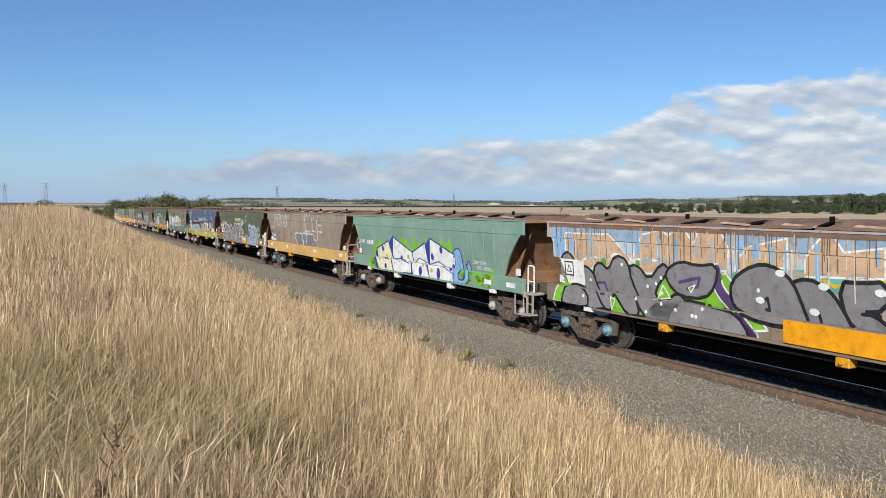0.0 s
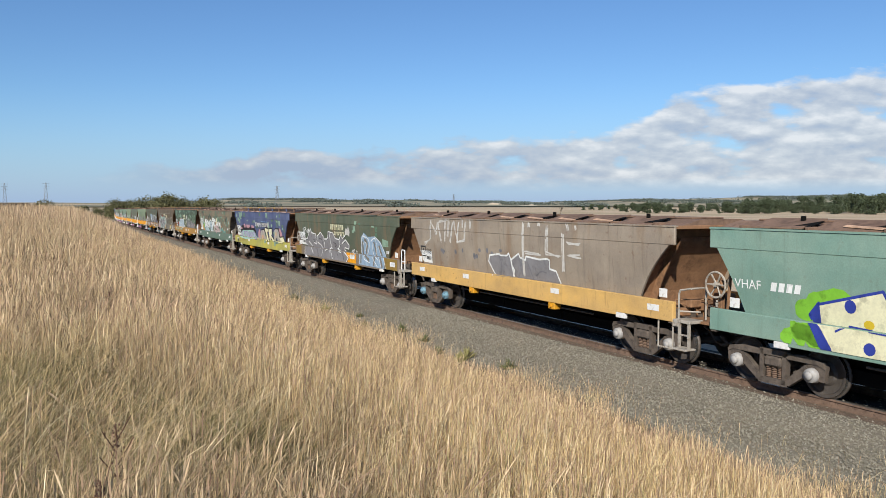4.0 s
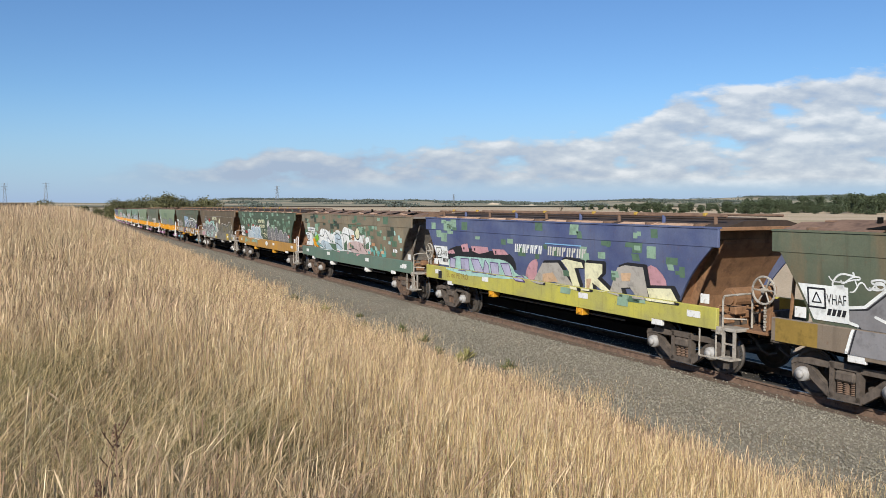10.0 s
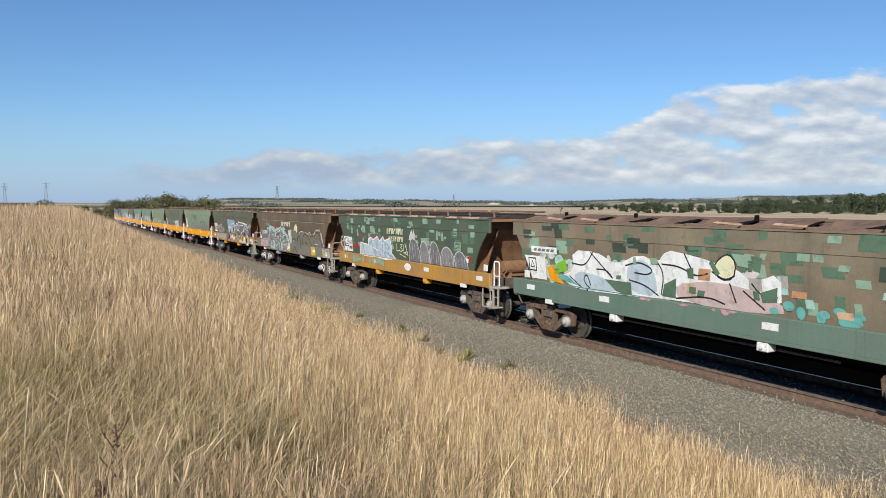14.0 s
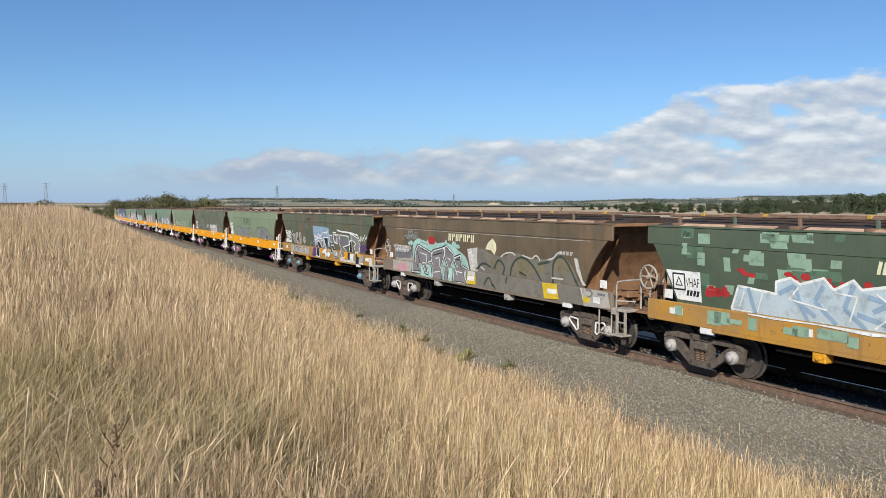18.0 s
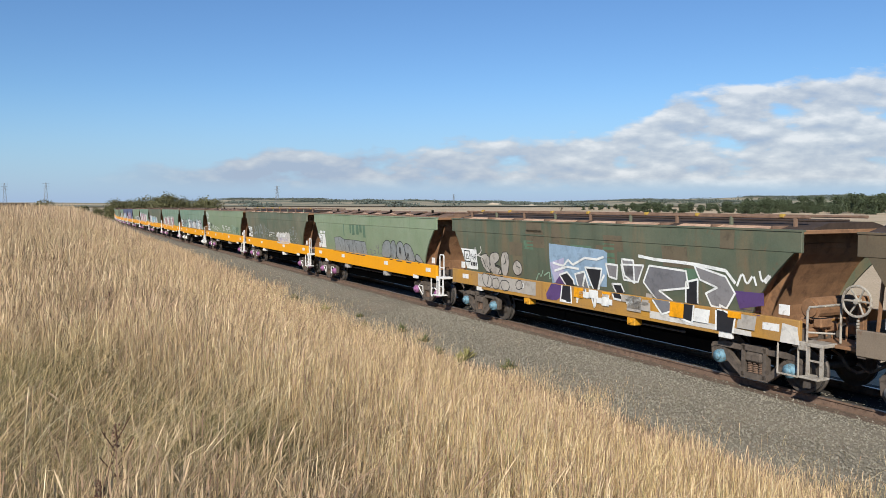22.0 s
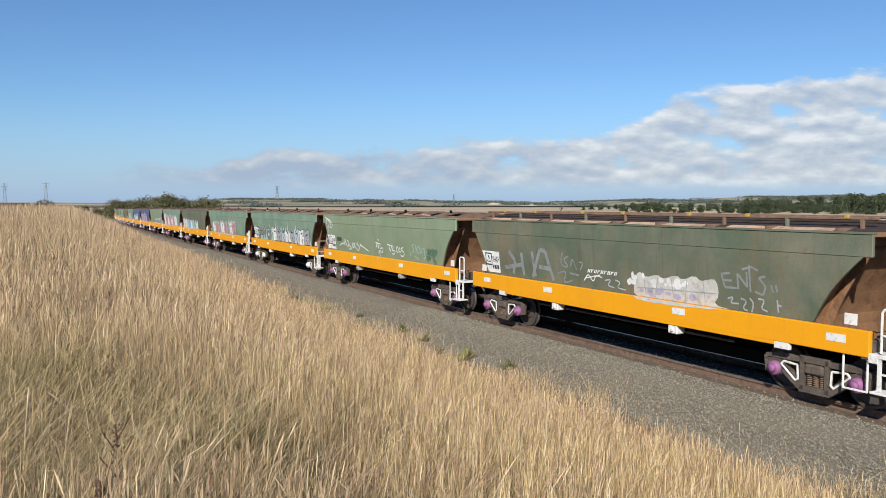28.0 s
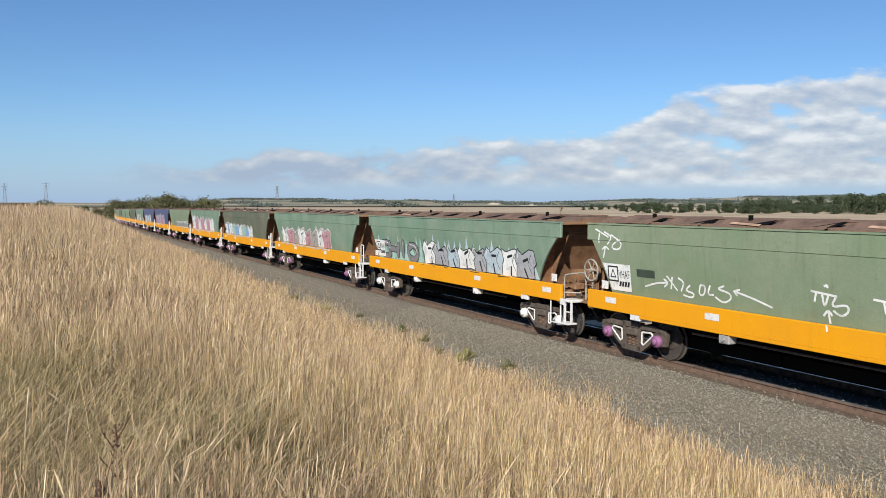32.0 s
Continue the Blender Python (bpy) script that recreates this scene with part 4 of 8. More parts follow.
class Paint:
    """Thin paint laid on the near side: u metres from the rear end, w metres above the rail."""

    def __init__(self, off=0.004):
        self.v, self.f, self.m, self.inks, self.off, self.subs = [], [], [], [], off, []

    def ink(self, nm):
        if nm not in self.inks:
            self.inks.append(nm)
        return self.inks.index(nm)

    def face(self, pts, nm, layer):
        cw = sum(p[1] for p in pts) / len(pts)
        cu = sum(p[0] for p in pts) / len(pts)
        if cw < SILL_BOT - 0.01 or cw > EAVE - 0.01 or not (0.02 < cu < 2 * HALF - 0.02):
            return
        if SILL_TOP < cw < KINK and not (rear_in(cw) + 0.02 < cu < 2 * HALF - end_in(cw) - 0.02):
            return
        o = self.off + 0.0022 * layer
        base = len(self.v)
        for u, w in pts:
            if cw < SILL_TOP:
                w, x = min(max(w, SILL_BOT + 0.004), SILL_TOP - 0.004), SIDE
            elif cw < KINK - 0.04:
                w = min(max(w, SILL_TOP), KINK - 0.042)
                x = lat(w)
            else:
                w, x = min(max(w, KINK - 0.038), EAVE - 0.004), SIDE + 0.012
            self.v.append((-x - o, HALF - u, w))
        if len(pts) == 3:
            pts = list(pts) + [pts[2]]
            self.v.append(self.v[-1])
        self.f.append((base, base + 1, base + 2, base + 3))
        self.m.append(self.ink(nm))

    def disc(self, c, r, nm, layer, n=10, ry=None):
        ry = ry or r
        P = [(c[0] + r * math.cos(2 * math.pi * i / n), c[1] + ry * math.sin(2 * math.pi * i / n)) for i in range(n)]
        for i in range(n):
            self.face([c, P[i], P[(i + 1) % n]], nm, layer)

    def stroke(self, pts, width, nm, layer, caps=True, taper=1.0):
        for (a, b) in zip(pts, pts[1:]):
            dx, dy = b[0] - a[0], b[1] - a[1]
            ln = math.hypot(dx, dy)
            if ln < 1e-5:
                continue
            nx, ny = -dy / ln, dx / ln
            k = max(1, int(ln / 0.10))
            rows = 2 if width > 0.2 else 1
            for i in range(k):
                for j in range(rows):
                    q = []
                    for s, e in ((i, j), (i + 1, j), (i + 1, j + 1), (i, j + 1)):
                        t = s / k
                        h = width * (e / rows - 0.5)
                        q.append((a[0] + dx * t + nx * h, a[1] + dy * t + ny * h))
                    self.face(q, nm, layer)
        if caps:
            for p in pts:
                self.disc(p, width * 0.5, nm, layer, 8 if width > 0.08 else 6)

    def rect(self, u0, u1, w0, w1, nm, layer, slant=0.0):
        nu, nw = max(1, int((u1 - u0) / 0.5)), max(1, int((w1 - w0) / 0.12))
        for i in range(nu):
            for j in range(nw):
                q = []
                for a, b in ((i, j), (i + 1, j), (i + 1, j + 1), (i, j + 1)):
                    q.append((u0 + (u1 - u0) * a / nu + slant * (b / nw), w0 + (w1 - w0) * b / nw))
                self.face(q, nm, layer)

    def block(self, poly, fill, line, layer, width=0.07):
        """A filled, outlined shape: rings of faces from its middle outwards."""
        c = (sum(p[0] for p in poly) / len(poly), sum(p[1] for p in poly) / len(poly))
        P = []
        for a, b in zip(poly, poly[1:] + poly[:1]):
            k = max(1, int(math.hypot(b[0] - a[0], b[1] - a[1]) / 0.12))
            P += [(a[0] + (b[0] - a[0]) * i / k, a[1] + (b[1] - a[1]) * i / k) for i in range(k)]
        n = max(2, int(max(math.hypot(p[0] - c[0], p[1] - c[1]) for p in P) / 0.15))
        for r in range(n):
            for a, b in zip(P, P[1:] + P[:1]):
                q = [(c[0] + (p[0] - c[0]) * t, c[1] + (p[1] - c[1]) * t) for p, t in ((a, r / n), (a, (r + 1) / n), (b, (r + 1) / n), (b, r / n))]
                self.face(q, fill, layer)
        if line:
            self.stroke(poly + [poly[0]], width, line, layer + 1)

    def shape(self, poly, fill, line=None, layer=2, width=0.06, soft=0):
        """A filled outline of any form, cut into bands that follow the sheet."""
        if soft:
            for _ in range(soft):
                poly = [(a[0] * k + b[0] * (1 - k), a[1] * k + b[1] * (1 - k)) for a, b in zip(poly, poly[1:] + poly[:1]) for k in (0.75, 0.25)]
        if fill:
            lo, hi = min(q[1] for q in poly), max(q[1] for q in poly)
            cuts = sorted({z for z in [lo, hi, SILL_TOP, KINK - 0.04, *(1.0 + 0.13 * k for k in range(17))] if lo <= z <= hi})
            for z0, z1 in zip(cuts, cuts[1:]):
                band = poly
                for z, sg in ((z0, 1), (z1, -1)):
                    out = []
                    for a, b in zip(band, band[1:] + band[:1]):
                        ia, ib = (a[1] - z) * sg >= 0, (b[1] - z) * sg >= 0
                        if ia:
                            out.append(a)
                        if ia != ib:
                            k = (z - a[1]) / (b[1] - a[1])
                            out.append((a[0] + (b[0] - a[0]) * k, z))
                    band = out
                if len(band) > 2:
                    for tri in tessellate_polygon([[Vector((u, w, 0)) for u, w in band]]):
                        self.face([band[j] for j in tri], fill, layer)
        if line:
            self.stroke(poly + [poly[0]], width, line, layer + 1)

    def words(self, tris, u, w, nm, layer):
        for t in tris:
            self.face([(u + a, w + b) for a, b in t], nm, layer)

    def cloud(self, u0, u1, w0, w1, nm, layer, rng, n=22, r=0.3):
        for _ in range(n):
            c = (rng.uniform(u0, u1), rng.uniform(w0, w1))
            self.disc(c, r * rng.uniform(0.5, 1.2), nm, layer, 11, r * rng.uniform(0.4, 0.9))

    def letters(self, word, u0, w0, size_u, size_w, thick, fill, line, layer, rng, gleam="white", edge=0.07, lean=0.08, soft=False, close=0.80, shadow=None, halo=None):
        step = size_u / len(word)
        for i, ch in enumerate(word):
            q = Paint(self.off)
            self.subs.append(("letter", q))
            du, dw, sk = rng.uniform(-0.06, 0.06), rng.uniform(-0.09, 0.09), rng.uniform(-lean, lean)
            hh = size_w * rng.uniform(0.86, 1.12)
            sts = []
            for st in glyph(ch):
                P = [(u0 + step * (i + 0.5) + du + (x - 0.5) * step * close + sk * (y - 0.5) * size_w * 2 + rng.uniform(-0.05, 0.05), w0 + dw + thick * 0.5 + y * (hh - thick) + rng.uniform(-0.05, 0.05)) for x, y in st]
                sts.append(rounded(P) if soft else P)
            L = layer + (i % 2) * 3
            if halo:
                for st in sts:
                    q.stroke(st, thick + 2 * edge + 0.09, halo, layer - 0.8)
            if shadow:
                for st in sts:
                    q.stroke([(x + 0.13, y - 0.05) for x, y in st], thick + 1.4 * edge, shadow, L - 0.4)
            if line:
                for st in sts:
                    q.stroke(st, thick + 2 * edge, line, L)
            for st in sts:
                q.stroke(st, thick, fill if isinstance(fill, str) else fill[i % len(fill)], L + 1)
            if gleam:
                for st in sts:
                    k = max(1, len(st) // 3)
                    q.stroke([(x - thick * 0.24, y + thick * 0.08) for x, y in st[:k + 1]], 0.028, gleam, L + 2, False)

    def slabs(self, n, u0, u1, w0, w1, fill, line, layer, rng, halo=None, gleam="white", edge=0.05):
        """Crowded, jagged block letters with slits and counters."""
        step, hh = (u1 - u0) / n, w1 - w0
        for i in range(n):
            q = Paint(self.off)
            self.subs.append(("letter", q))
            a, b = u0 + step * i, u0 + step * (i + rng.uniform(1.12, 1.30))
            top, j = w1 - hh * rng.uniform(0.0, 0.22), lambda d: rng.uniform(-d, d)
            poly = [(a + 0.06 + j(.05), w0 + j(.03)), (b - step * 0.35, w0 + hh * rng.uniform(0, .08)), (b - step * rng.uniform(0.0, 0.15), w0 + j(.04)), (b - step * 0.10, w0 + hh * 0.38), (b + j(.08), w0 + hh * 0.52),
                    (b - step * 0.06, top - hh * rng.uniform(0.02, 0.2)), (b - step * 0.32, top), (a + step * 0.45, top - hh * rng.uniform(0.06, 0.22)), (a + step * 0.18, top + j(.06)), (a - 0.05 + j(.05), w0 + hh * 0.62), (a + step * 0.10, w0 + hh * 0.40)]
            L = layer + (i % 2) * 3
            c = (sum(p[0] for p in poly) / len(poly), sum(p[1] for p in poly) / len(poly))
            if halo:
                q.block([(c[0] + (u - c[0]) * 1.16, c[1] + (w - c[1]) * 1.16) for u, w in poly], halo, halo, layer - 2, 0.05)
            q.block(poly, fill if isinstance(fill, str) else fill[i % len(fill)], line, L, edge)
            if line:
                q.stroke([(c[0] + j(.08), w0 + 0.02), (c[0] + j(.10), w0 + hh * rng.uniform(0.28, 0.42))], 0.07, line, L + 1, False)
                q.stroke([(c[0] - step * .14, w0 + hh * .62 + j(.05)), (c[0] + step * .12, w0 + hh * .66 + j(.05))], 0.08, line, L + 1)
                q.stroke([(c[0] + step * .3, w0 + hh * .2), (c[0] + step * .12, w0 + hh * .5), (c[0] + step * .34, w0 + hh * .8)], 0.02, line, L + 1.2, False)
            if gleam:
                q.stroke([(a + step * .16, w0 + hh * .66), (a + step * .22, w0 + hh * .84), (a + step * .36, w0 + hh * .8)], 0.022, gleam, L + 1.4, False)

    def tag(self, word, u0, w0, size_u, size_w, nm, layer, rng, width=0.03, tail=True):
        """A quick scrawl: crowded, crossing, rounded strokes with arrows and loops."""
        step = size_u / len(word)
        last = (u0, w0)
        for i, ch in enumerate(word):
            grow = rng.uniform(0.75, 1.25)
            for st in glyph(ch):
                P = [(u0 + step * i + (x * 1.25 - 0.12) * step + (y - 0.5) * 0.16 + rng.uniform(-0.05, 0.05), w0 + 0.05 * math.sin(i * 2.1) + (y - 0.15) * size_w * grow + rng.uniform(-0.035, 0.035)) for x, y in st]
                P = [(P[0][0] - rng.uniform(0, 0.08), P[0][1] + rng.uniform(-0.05, 0.10))] + P
                self.stroke(rounded(P), width * rng.uniform(0.8, 1.2), nm, layer)
                last = P[-1]
        c = (u0 + size_u * 0.92, w0 + size_w * 0.25)
        loop = [(c[0] + size_w * 0.42 * math.cos(a * 0.7 + 1.5), c[1] - size_w * 0.30 * math.sin(a * 0.7 + 1.5)) for a in range(9)]
        self.stroke(rounded([last] + loop), width, nm, layer)
        if tail:
            e = loop[-1]
            P = [(e[0] + size_u * 0.14 * k, e[1] + 0.10 * math.sin(k * 0.8) - 0.05 * k) for k in range(5)]
            self.stroke(rounded(P), width * 0.8, nm, layer)
            t = P[0]
            self.stroke([(t[0] + 0.12, t[1] + 0.10), t, (t[0] + 0.13, t[1] - 0.08)], width * 0.8, nm, layer)

    def spikes(self, u0, u1, w0, w1, nm, layer, rng, n=12):
        for i in range(n):
            c = u0 + (u1 - u0) * (i + 0.5 + rng.uniform(-0.3, 0.3)) / n
            h = (u1 - u0) / n * rng.uniform(0.5, 0.8)
            top = w0 + (w1 - w0) * rng.uniform(0.55, 1.0)
            for k in range(6):
                a, b = k / 6, (k + 1) / 6
                self.face([(c - h * (1 - a), w0 + (top - w0) * a), (c + h * (1 - a), w0 + (top - w0) * a), (c + h * (1 - b), w0 + (top - w0) * b), (c - h * (1 - b), w0 + (top - w0) * b)], nm, layer)

    def patches(self, n, inks, rng, layer=0, u=(0.6, 12.6), w=(1.55, 3.05), size=(0.15, 0.55)):
        for _ in range(n):
            a, b = rng.uniform(*u), rng.uniform(*w)
            q = Paint(self.off)
            q.rect(a, a + rng.uniform(*size), b, b + rng.uniform(*size) * 0.7, rng.choice(inks), layer, rng.uniform(-0.05, 0.05))
            self.subs.append(("paint_patch", q))

    def drips(self, n, nm, rng, u=(0.4, 13.0), top=3.08, layer=1, width=(0.02, 0.07)):
        for _ in range(n):
            a = rng.uniform(*u)
            self.rect(a, a + rng.uniform(*width), top - rng.uniform(0.2, 0.9), top - rng.uniform(0, 0.08), nm, layer)

    def bars(self, u0, u1, w0, w1, n, nm, layer):
        s = (u1 - u0) / n
        for i in range(n):
            self.rect(u0 + s * i, u0 + s * (i + 0.72), w0, w1, nm, layer, 0.04)

    def brand(self, u0, u1, w0, w1, n, nm, layer):
        """A trade name reduced to plain slanted bars of its size."""
        s_ = (u1 - u0) / n
        for i in range(n):
            a = u0 + s_ * i
            self.rect(a, a + s_ * 0.30, w0, w1, nm, layer, 0.05)
            self.rect(a + s_ * 0.45, a + s_ * 0.75, w0 + (w1 - w0) * (0.55 if i % 2 else 0.0), w1, nm, layer, 0.05)

    def done(self, name, parent, label=""):
        ob = parent
        if self.f:
            ob = new(name, raw_mesh(name, self.v, self.f, [INK[n] for n in self.inks], self.m))
            ob.parent = parent
            if label:
                tagged(ob, label)
        for nm, q in self.subs:
            q.done(nm, ob)
        return ob


def text_faces(body, size):
    """Triangles of a word in the built-in font, lower left corner at the origin."""
    cu = bpy.data.curves.new("word", "FONT")
    cu.body, cu.size, cu.resolution_u = body, size, 3
    ob = bpy.data.objects.new("word", cu)
    me = bpy.data.meshes.new_from_object(ob)
    bm = bmesh.new()
    bm.from_mesh(me)
    bmesh.ops.triangulate(bm, faces=bm.faces)
    tris = [[(v.co.x, v.co.y) for v in f.verts] for f in bm.faces]
    bm.free()
    bpy.data.objects.remove(ob)
    bpy.data.meshes.remove(me)
    bpy.data.curves.remove(cu)
    return tris


CODE = text_faces("VHAF", 0.27)


def placard(root, u=0.0, top=2.17, wide=1.52, code=True):
    p = Paint(0.010)
    n = 6
    for i in range(n):
        za, zb = 1.53 + (top - 1.53) * i / n, 1.53 + (top - 1.53) * (i + 1) / n
        p.face([(u + rear_in(za) + 0.06, za), (u + wide, za), (u + wide, zb), (u + rear_in(zb) + 0.06, zb)], "white", 3)
    p.done("placard", root, "white placard with stencilled code")
    q = Paint(0.010)
    s, c = 0.17, (u + 0.93, 1.93)
    q.stroke([(c[0] - s, c[1] - s), (c[0] + s, c[1] - s), (c[0] + s, c[1] + s), (c[0] - s, c[1] + s), (c[0] - s, c[1] - s)], 0.035, "black", 5)
    q.stroke([(c[0] - 0.09, c[1] - 0.08), (c[0] + 0.09, c[1] - 0.08), (c[0], c[1] + 0.10), (c[0] - 0.09, c[1] - 0.08)], 0.025, "black", 5)
    if code:
        for t in CODE:
            q.face([(u + 1.13 + a * 0.58, 1.84 + b) for a, b in t], "black", 5)
        q.bars(u + 1.12, u + 1.50, 1.64, 1.76, 4, "black", 5)
    q.done("stencil", root, "black stencilled code")


def decorate():
    R = random.Random

    def put(i, fn, name="graffiti", label="sprayed graffiti"):
        p = Paint()
        fn(p, R(100 + i * 7 + len(wagons[i].children)))
        return p.done(name, wagons[i], label)
    # 0: grey letters on green below, tan and blue shapes above
    def f(p, r):
        p.rect(0.25, 13.1, 2.20, 2.70, "pale", 0)
        p.rect(0.25, 13.1, 2.72, 3.06, "mist", 0)
        p.cloud(0.4, 12.9, 2.3, 2.66, "chalk", 0.5, r, 40, 0.2)
        p.shape([(0.79, 2.85), (2.56, 2.87), (3.32, 2.33), (3.13, 2.02), (0.85, 1.97)], "tan", "white", 1, 0.04)
        p.shape([(3.4, 2.37), (3.74, 2.91), (4.34, 3.02), (4.57, 2.92), (5.02, 3.11), (5.32, 2.76), (5.5, 3.13), (6.04, 3.07), (6.26, 2.72), (6.22, 2.26), (3.56, 1.99)], "tan", "white", 1, 0.04)
        p.shape([(6.52, 2.56), (6.76, 2.77), (7.66, 2.97), (7.64, 2.42), (6.4, 2.27)], "tan", "white", 1, 0.04)
        p.shape([(8.03, 2.65), (8.36, 3.02), (8.53, 3.13), (8.81, 2.77), (9.55, 2.88), (9.55, 2.37), (8.02, 2.29)], "tan", "white", 1, 0.04)
        p.cloud(1.0, 12.8, 2.25, 2.35, "fade", 2, r, 30, 0.12)
        p.drips(60, "tan", r, top=3.06, layer=4, width=(0.01, 0.03))
        p.drips(110, "runs", r, top=3.08, layer=4.5, width=(0.008, 0.03))
        p.drips(40, "chalk", r, top=2.8, layer=4, width=(0.015, 0.035))
        p.drips(30, "sky", r, top=2.9, layer=3.6, width=(0.04, 0.12))
        p.rect(0.1, 13.2, 3.0, 3.09, "runs", 3)
        p.shape([(0.26, 2.99), (0.78, 3), (0.77, 2.36), (0.52, 1.97), (0.38, 2.27)], "sky", None, 3)
    put(0, f, "graffiti", "tan and blue sprayed shapes with rusty drips")
    def f(p, r):
        p.shape([(0.26, 0.89), (0.43, 1.44), (1.09, 1.98), (1.82, 2.32), (2.47, 2.22), (2.8, 2.46), (3.2, 2.27), (4.15, 2.4), (4.31, 2.11), (6.11, 2.27), (6.38, 1.98), (6.9, 1.59), (7.37, 1.06), (3.05, 0.91)], "lime", "white", 0, 0.05, 1)
        p.cloud(0.4, 7.2, 1.9, 2.25, "green", 2, r, 26, 0.16)
        p.stroke(rounded([(5.93, 2.26), (5.93, 1.88), (6.34, 1.52), (6.94, 0.97)]), 0.30, "white", 1)
        p.stroke(rounded([(5.93, 2.26), (5.93, 1.88), (6.34, 1.52), (6.94, 0.97)]), 0.22, "purple", 3)
        p.shape([(0.53, 2), (0.79, 2.35), (1.1, 2.23), (1.18, 1.96), (0.92, 1.61), (0.6, 1.65)], None, "black", 3, 0.13, 1)
        p.shape([(0.53, 2), (0.79, 2.35), (1.1, 2.23), (1.18, 1.96), (0.92, 1.61), (0.6, 1.65)], "steel", None, 4.5, 0, 1)
        p.shape([(0.76, 1.24), (0.9, 1.48), (1.33, 1.52), (1.76, 1.35), (1.76, 0.99), (0.71, 0.99)], None, "black", 6, 0.13, 1)
        p.shape([(0.76, 1.24), (0.9, 1.48), (1.33, 1.52), (1.76, 1.35), (1.76, 0.99), (0.71, 0.99)], "steel", None, 7.5, 0, 1)
        p.shape([(1.41, 2.03), (1.81, 1.95), (1.99, 1.65), (2.39, 1.52), (2.59, 1.13), (1.88, 0.96), (1.62, 1.26)], None, "black", 3, 0.13, 1)
        p.shape([(1.41, 2.03), (1.81, 1.95), (1.99, 1.65), (2.39, 1.52), (2.59, 1.13), (1.88, 0.96), (1.62, 1.26)], "steel", None, 4.5, 0, 1)
        p.shape([(1.94, 1.96), (2.19, 2.17), (2.51, 1.94), (2.8, 2.36), (3.2, 2.27), (3.3, 1.77), (3.47, 1.51), (3.7, 1.02), (3.29, 1.02), (2.86, 1.45), (2.73, 1.55), (2.72, 1.06), (2.42, 1.09), (2.07, 1.58)], None, "black", 6, 0.13, 1)
        p.shape([(1.94, 1.96), (2.19, 2.17), (2.51, 1.94), (2.8, 2.36), (3.2, 2.27), (3.3, 1.77), (3.47, 1.51), (3.7, 1.02), (3.29, 1.02), (2.86, 1.45), (2.73, 1.55), (2.72, 1.06), (2.42, 1.09), (2.07, 1.58)], "steel", None, 7.5, 0, 1)
        p.shape([(3.24, 2.1), (3.54, 2.18), (3.92, 1.82), (4.36, 2.27), (4.56, 2.15), (4.2, 1.85), (4.01, 1.5), (4.46, 1.43), (4.79, 1.65), (5.02, 1.47), (4.59, 1.13), (4.77, 0.78), (4.02, 0.93), (3.6, 1.34)], None, "black", 3, 0.13, 1)
        p.shape([(3.24, 2.1), (3.54, 2.18), (3.92, 1.82), (4.36, 2.27), (4.56, 2.15), (4.2, 1.85), (4.01, 1.5), (4.46, 1.43), (4.79, 1.65), (5.02, 1.47), (4.59, 1.13), (4.77, 0.78), (4.02, 0.93), (3.6, 1.34)], "steel", None, 4.5, 0, 1)
        p.shape([(4.49, 2.12), (4.93, 2.35), (5.42, 2.27), (5.96, 2.35), (5.87, 1.94), (5.57, 1.65), (4.87, 1.63), (4.55, 1.88)], None, "black", 6, 0.13, 1)
        p.shape([(4.49, 2.12), (4.93, 2.35), (5.42, 2.27), (5.96, 2.35), (5.87, 1.94), (5.57, 1.65), (4.87, 1.63), (4.55, 1.88)], "steel", None, 7.5, 0, 1)
        p.shape([(4.01, 1.36), (4.86, 1.51), (5.97, 1.45), (6.47, 1.39), (6.82, 1.02), (6.6, 0.91), (5.71, 0.9), (4.9, 0.9), (4.02, 0.91)], None, "black", 3, 0.13, 1)
        p.shape([(4.01, 1.36), (4.86, 1.51), (5.97, 1.45), (6.47, 1.39), (6.82, 1.02), (6.6, 0.91), (5.71, 0.9), (4.9, 0.9), (4.02, 0.91)], "steel", None, 4.5, 0, 1)
        p.stroke([(4.88, 1.91), (5.48, 2.06), (5.4, 1.86), (5.1, 1.78)], 0.07, "purple", 9)
        p.stroke([(2.08, 1.66), (2.35, 1.68), (2.42, 1.41), (2.29, 1.4)], 0.07, "purple", 9)
        p.stroke([(1.06, 0.91), (3.05, 1), (3.83, 1.04)], 0.05, "black", 9)
        p.stroke([(4.9, 0.99), (5.56, 0.9)], 0.05, "black", 9)
        p.shape([(4.37, 1.8), (4.57, 1.53), (4.16, 1.46)], "lime", "white", 9, 0.03)
        p.shape([(2.67, 1.37), (2.84, 1.32), (2.72, 1.03)], "lime", "white", 9, 0.03)
        p.shape([(5.14, 1.81), (5.34, 1.89), (5.2, 1.71)], "lime", "white", 9, 0.03)
        for k in range(16):
            p.disc((r.uniform(0.6, 7.2), r.uniform(1.15, 2.2)), 0.045, "white", 11, 8)
    put(0, f, "graffiti", "grey and black sprayed letters on green with purple shadow")
    def f(p, r):
        p.stroke(rounded([(6.38, 2.07), (6.68, 2.36), (7.09, 2.5), (7.47, 2.42), (7.74, 2.25), (8.2, 2.32), (8.48, 2.23), (8.64, 2.14), (8.86, 2.26), (9.55, 2.34)]), 0.26, "teal", 0)
        p.stroke(rounded([(6.38, 2.07), (6.68, 2.36), (7.09, 2.5), (7.47, 2.42), (7.74, 2.25), (8.2, 2.32), (8.48, 2.23), (8.64, 2.14), (8.86, 2.26), (9.55, 2.34)]), 0.07, "yellow", 1)
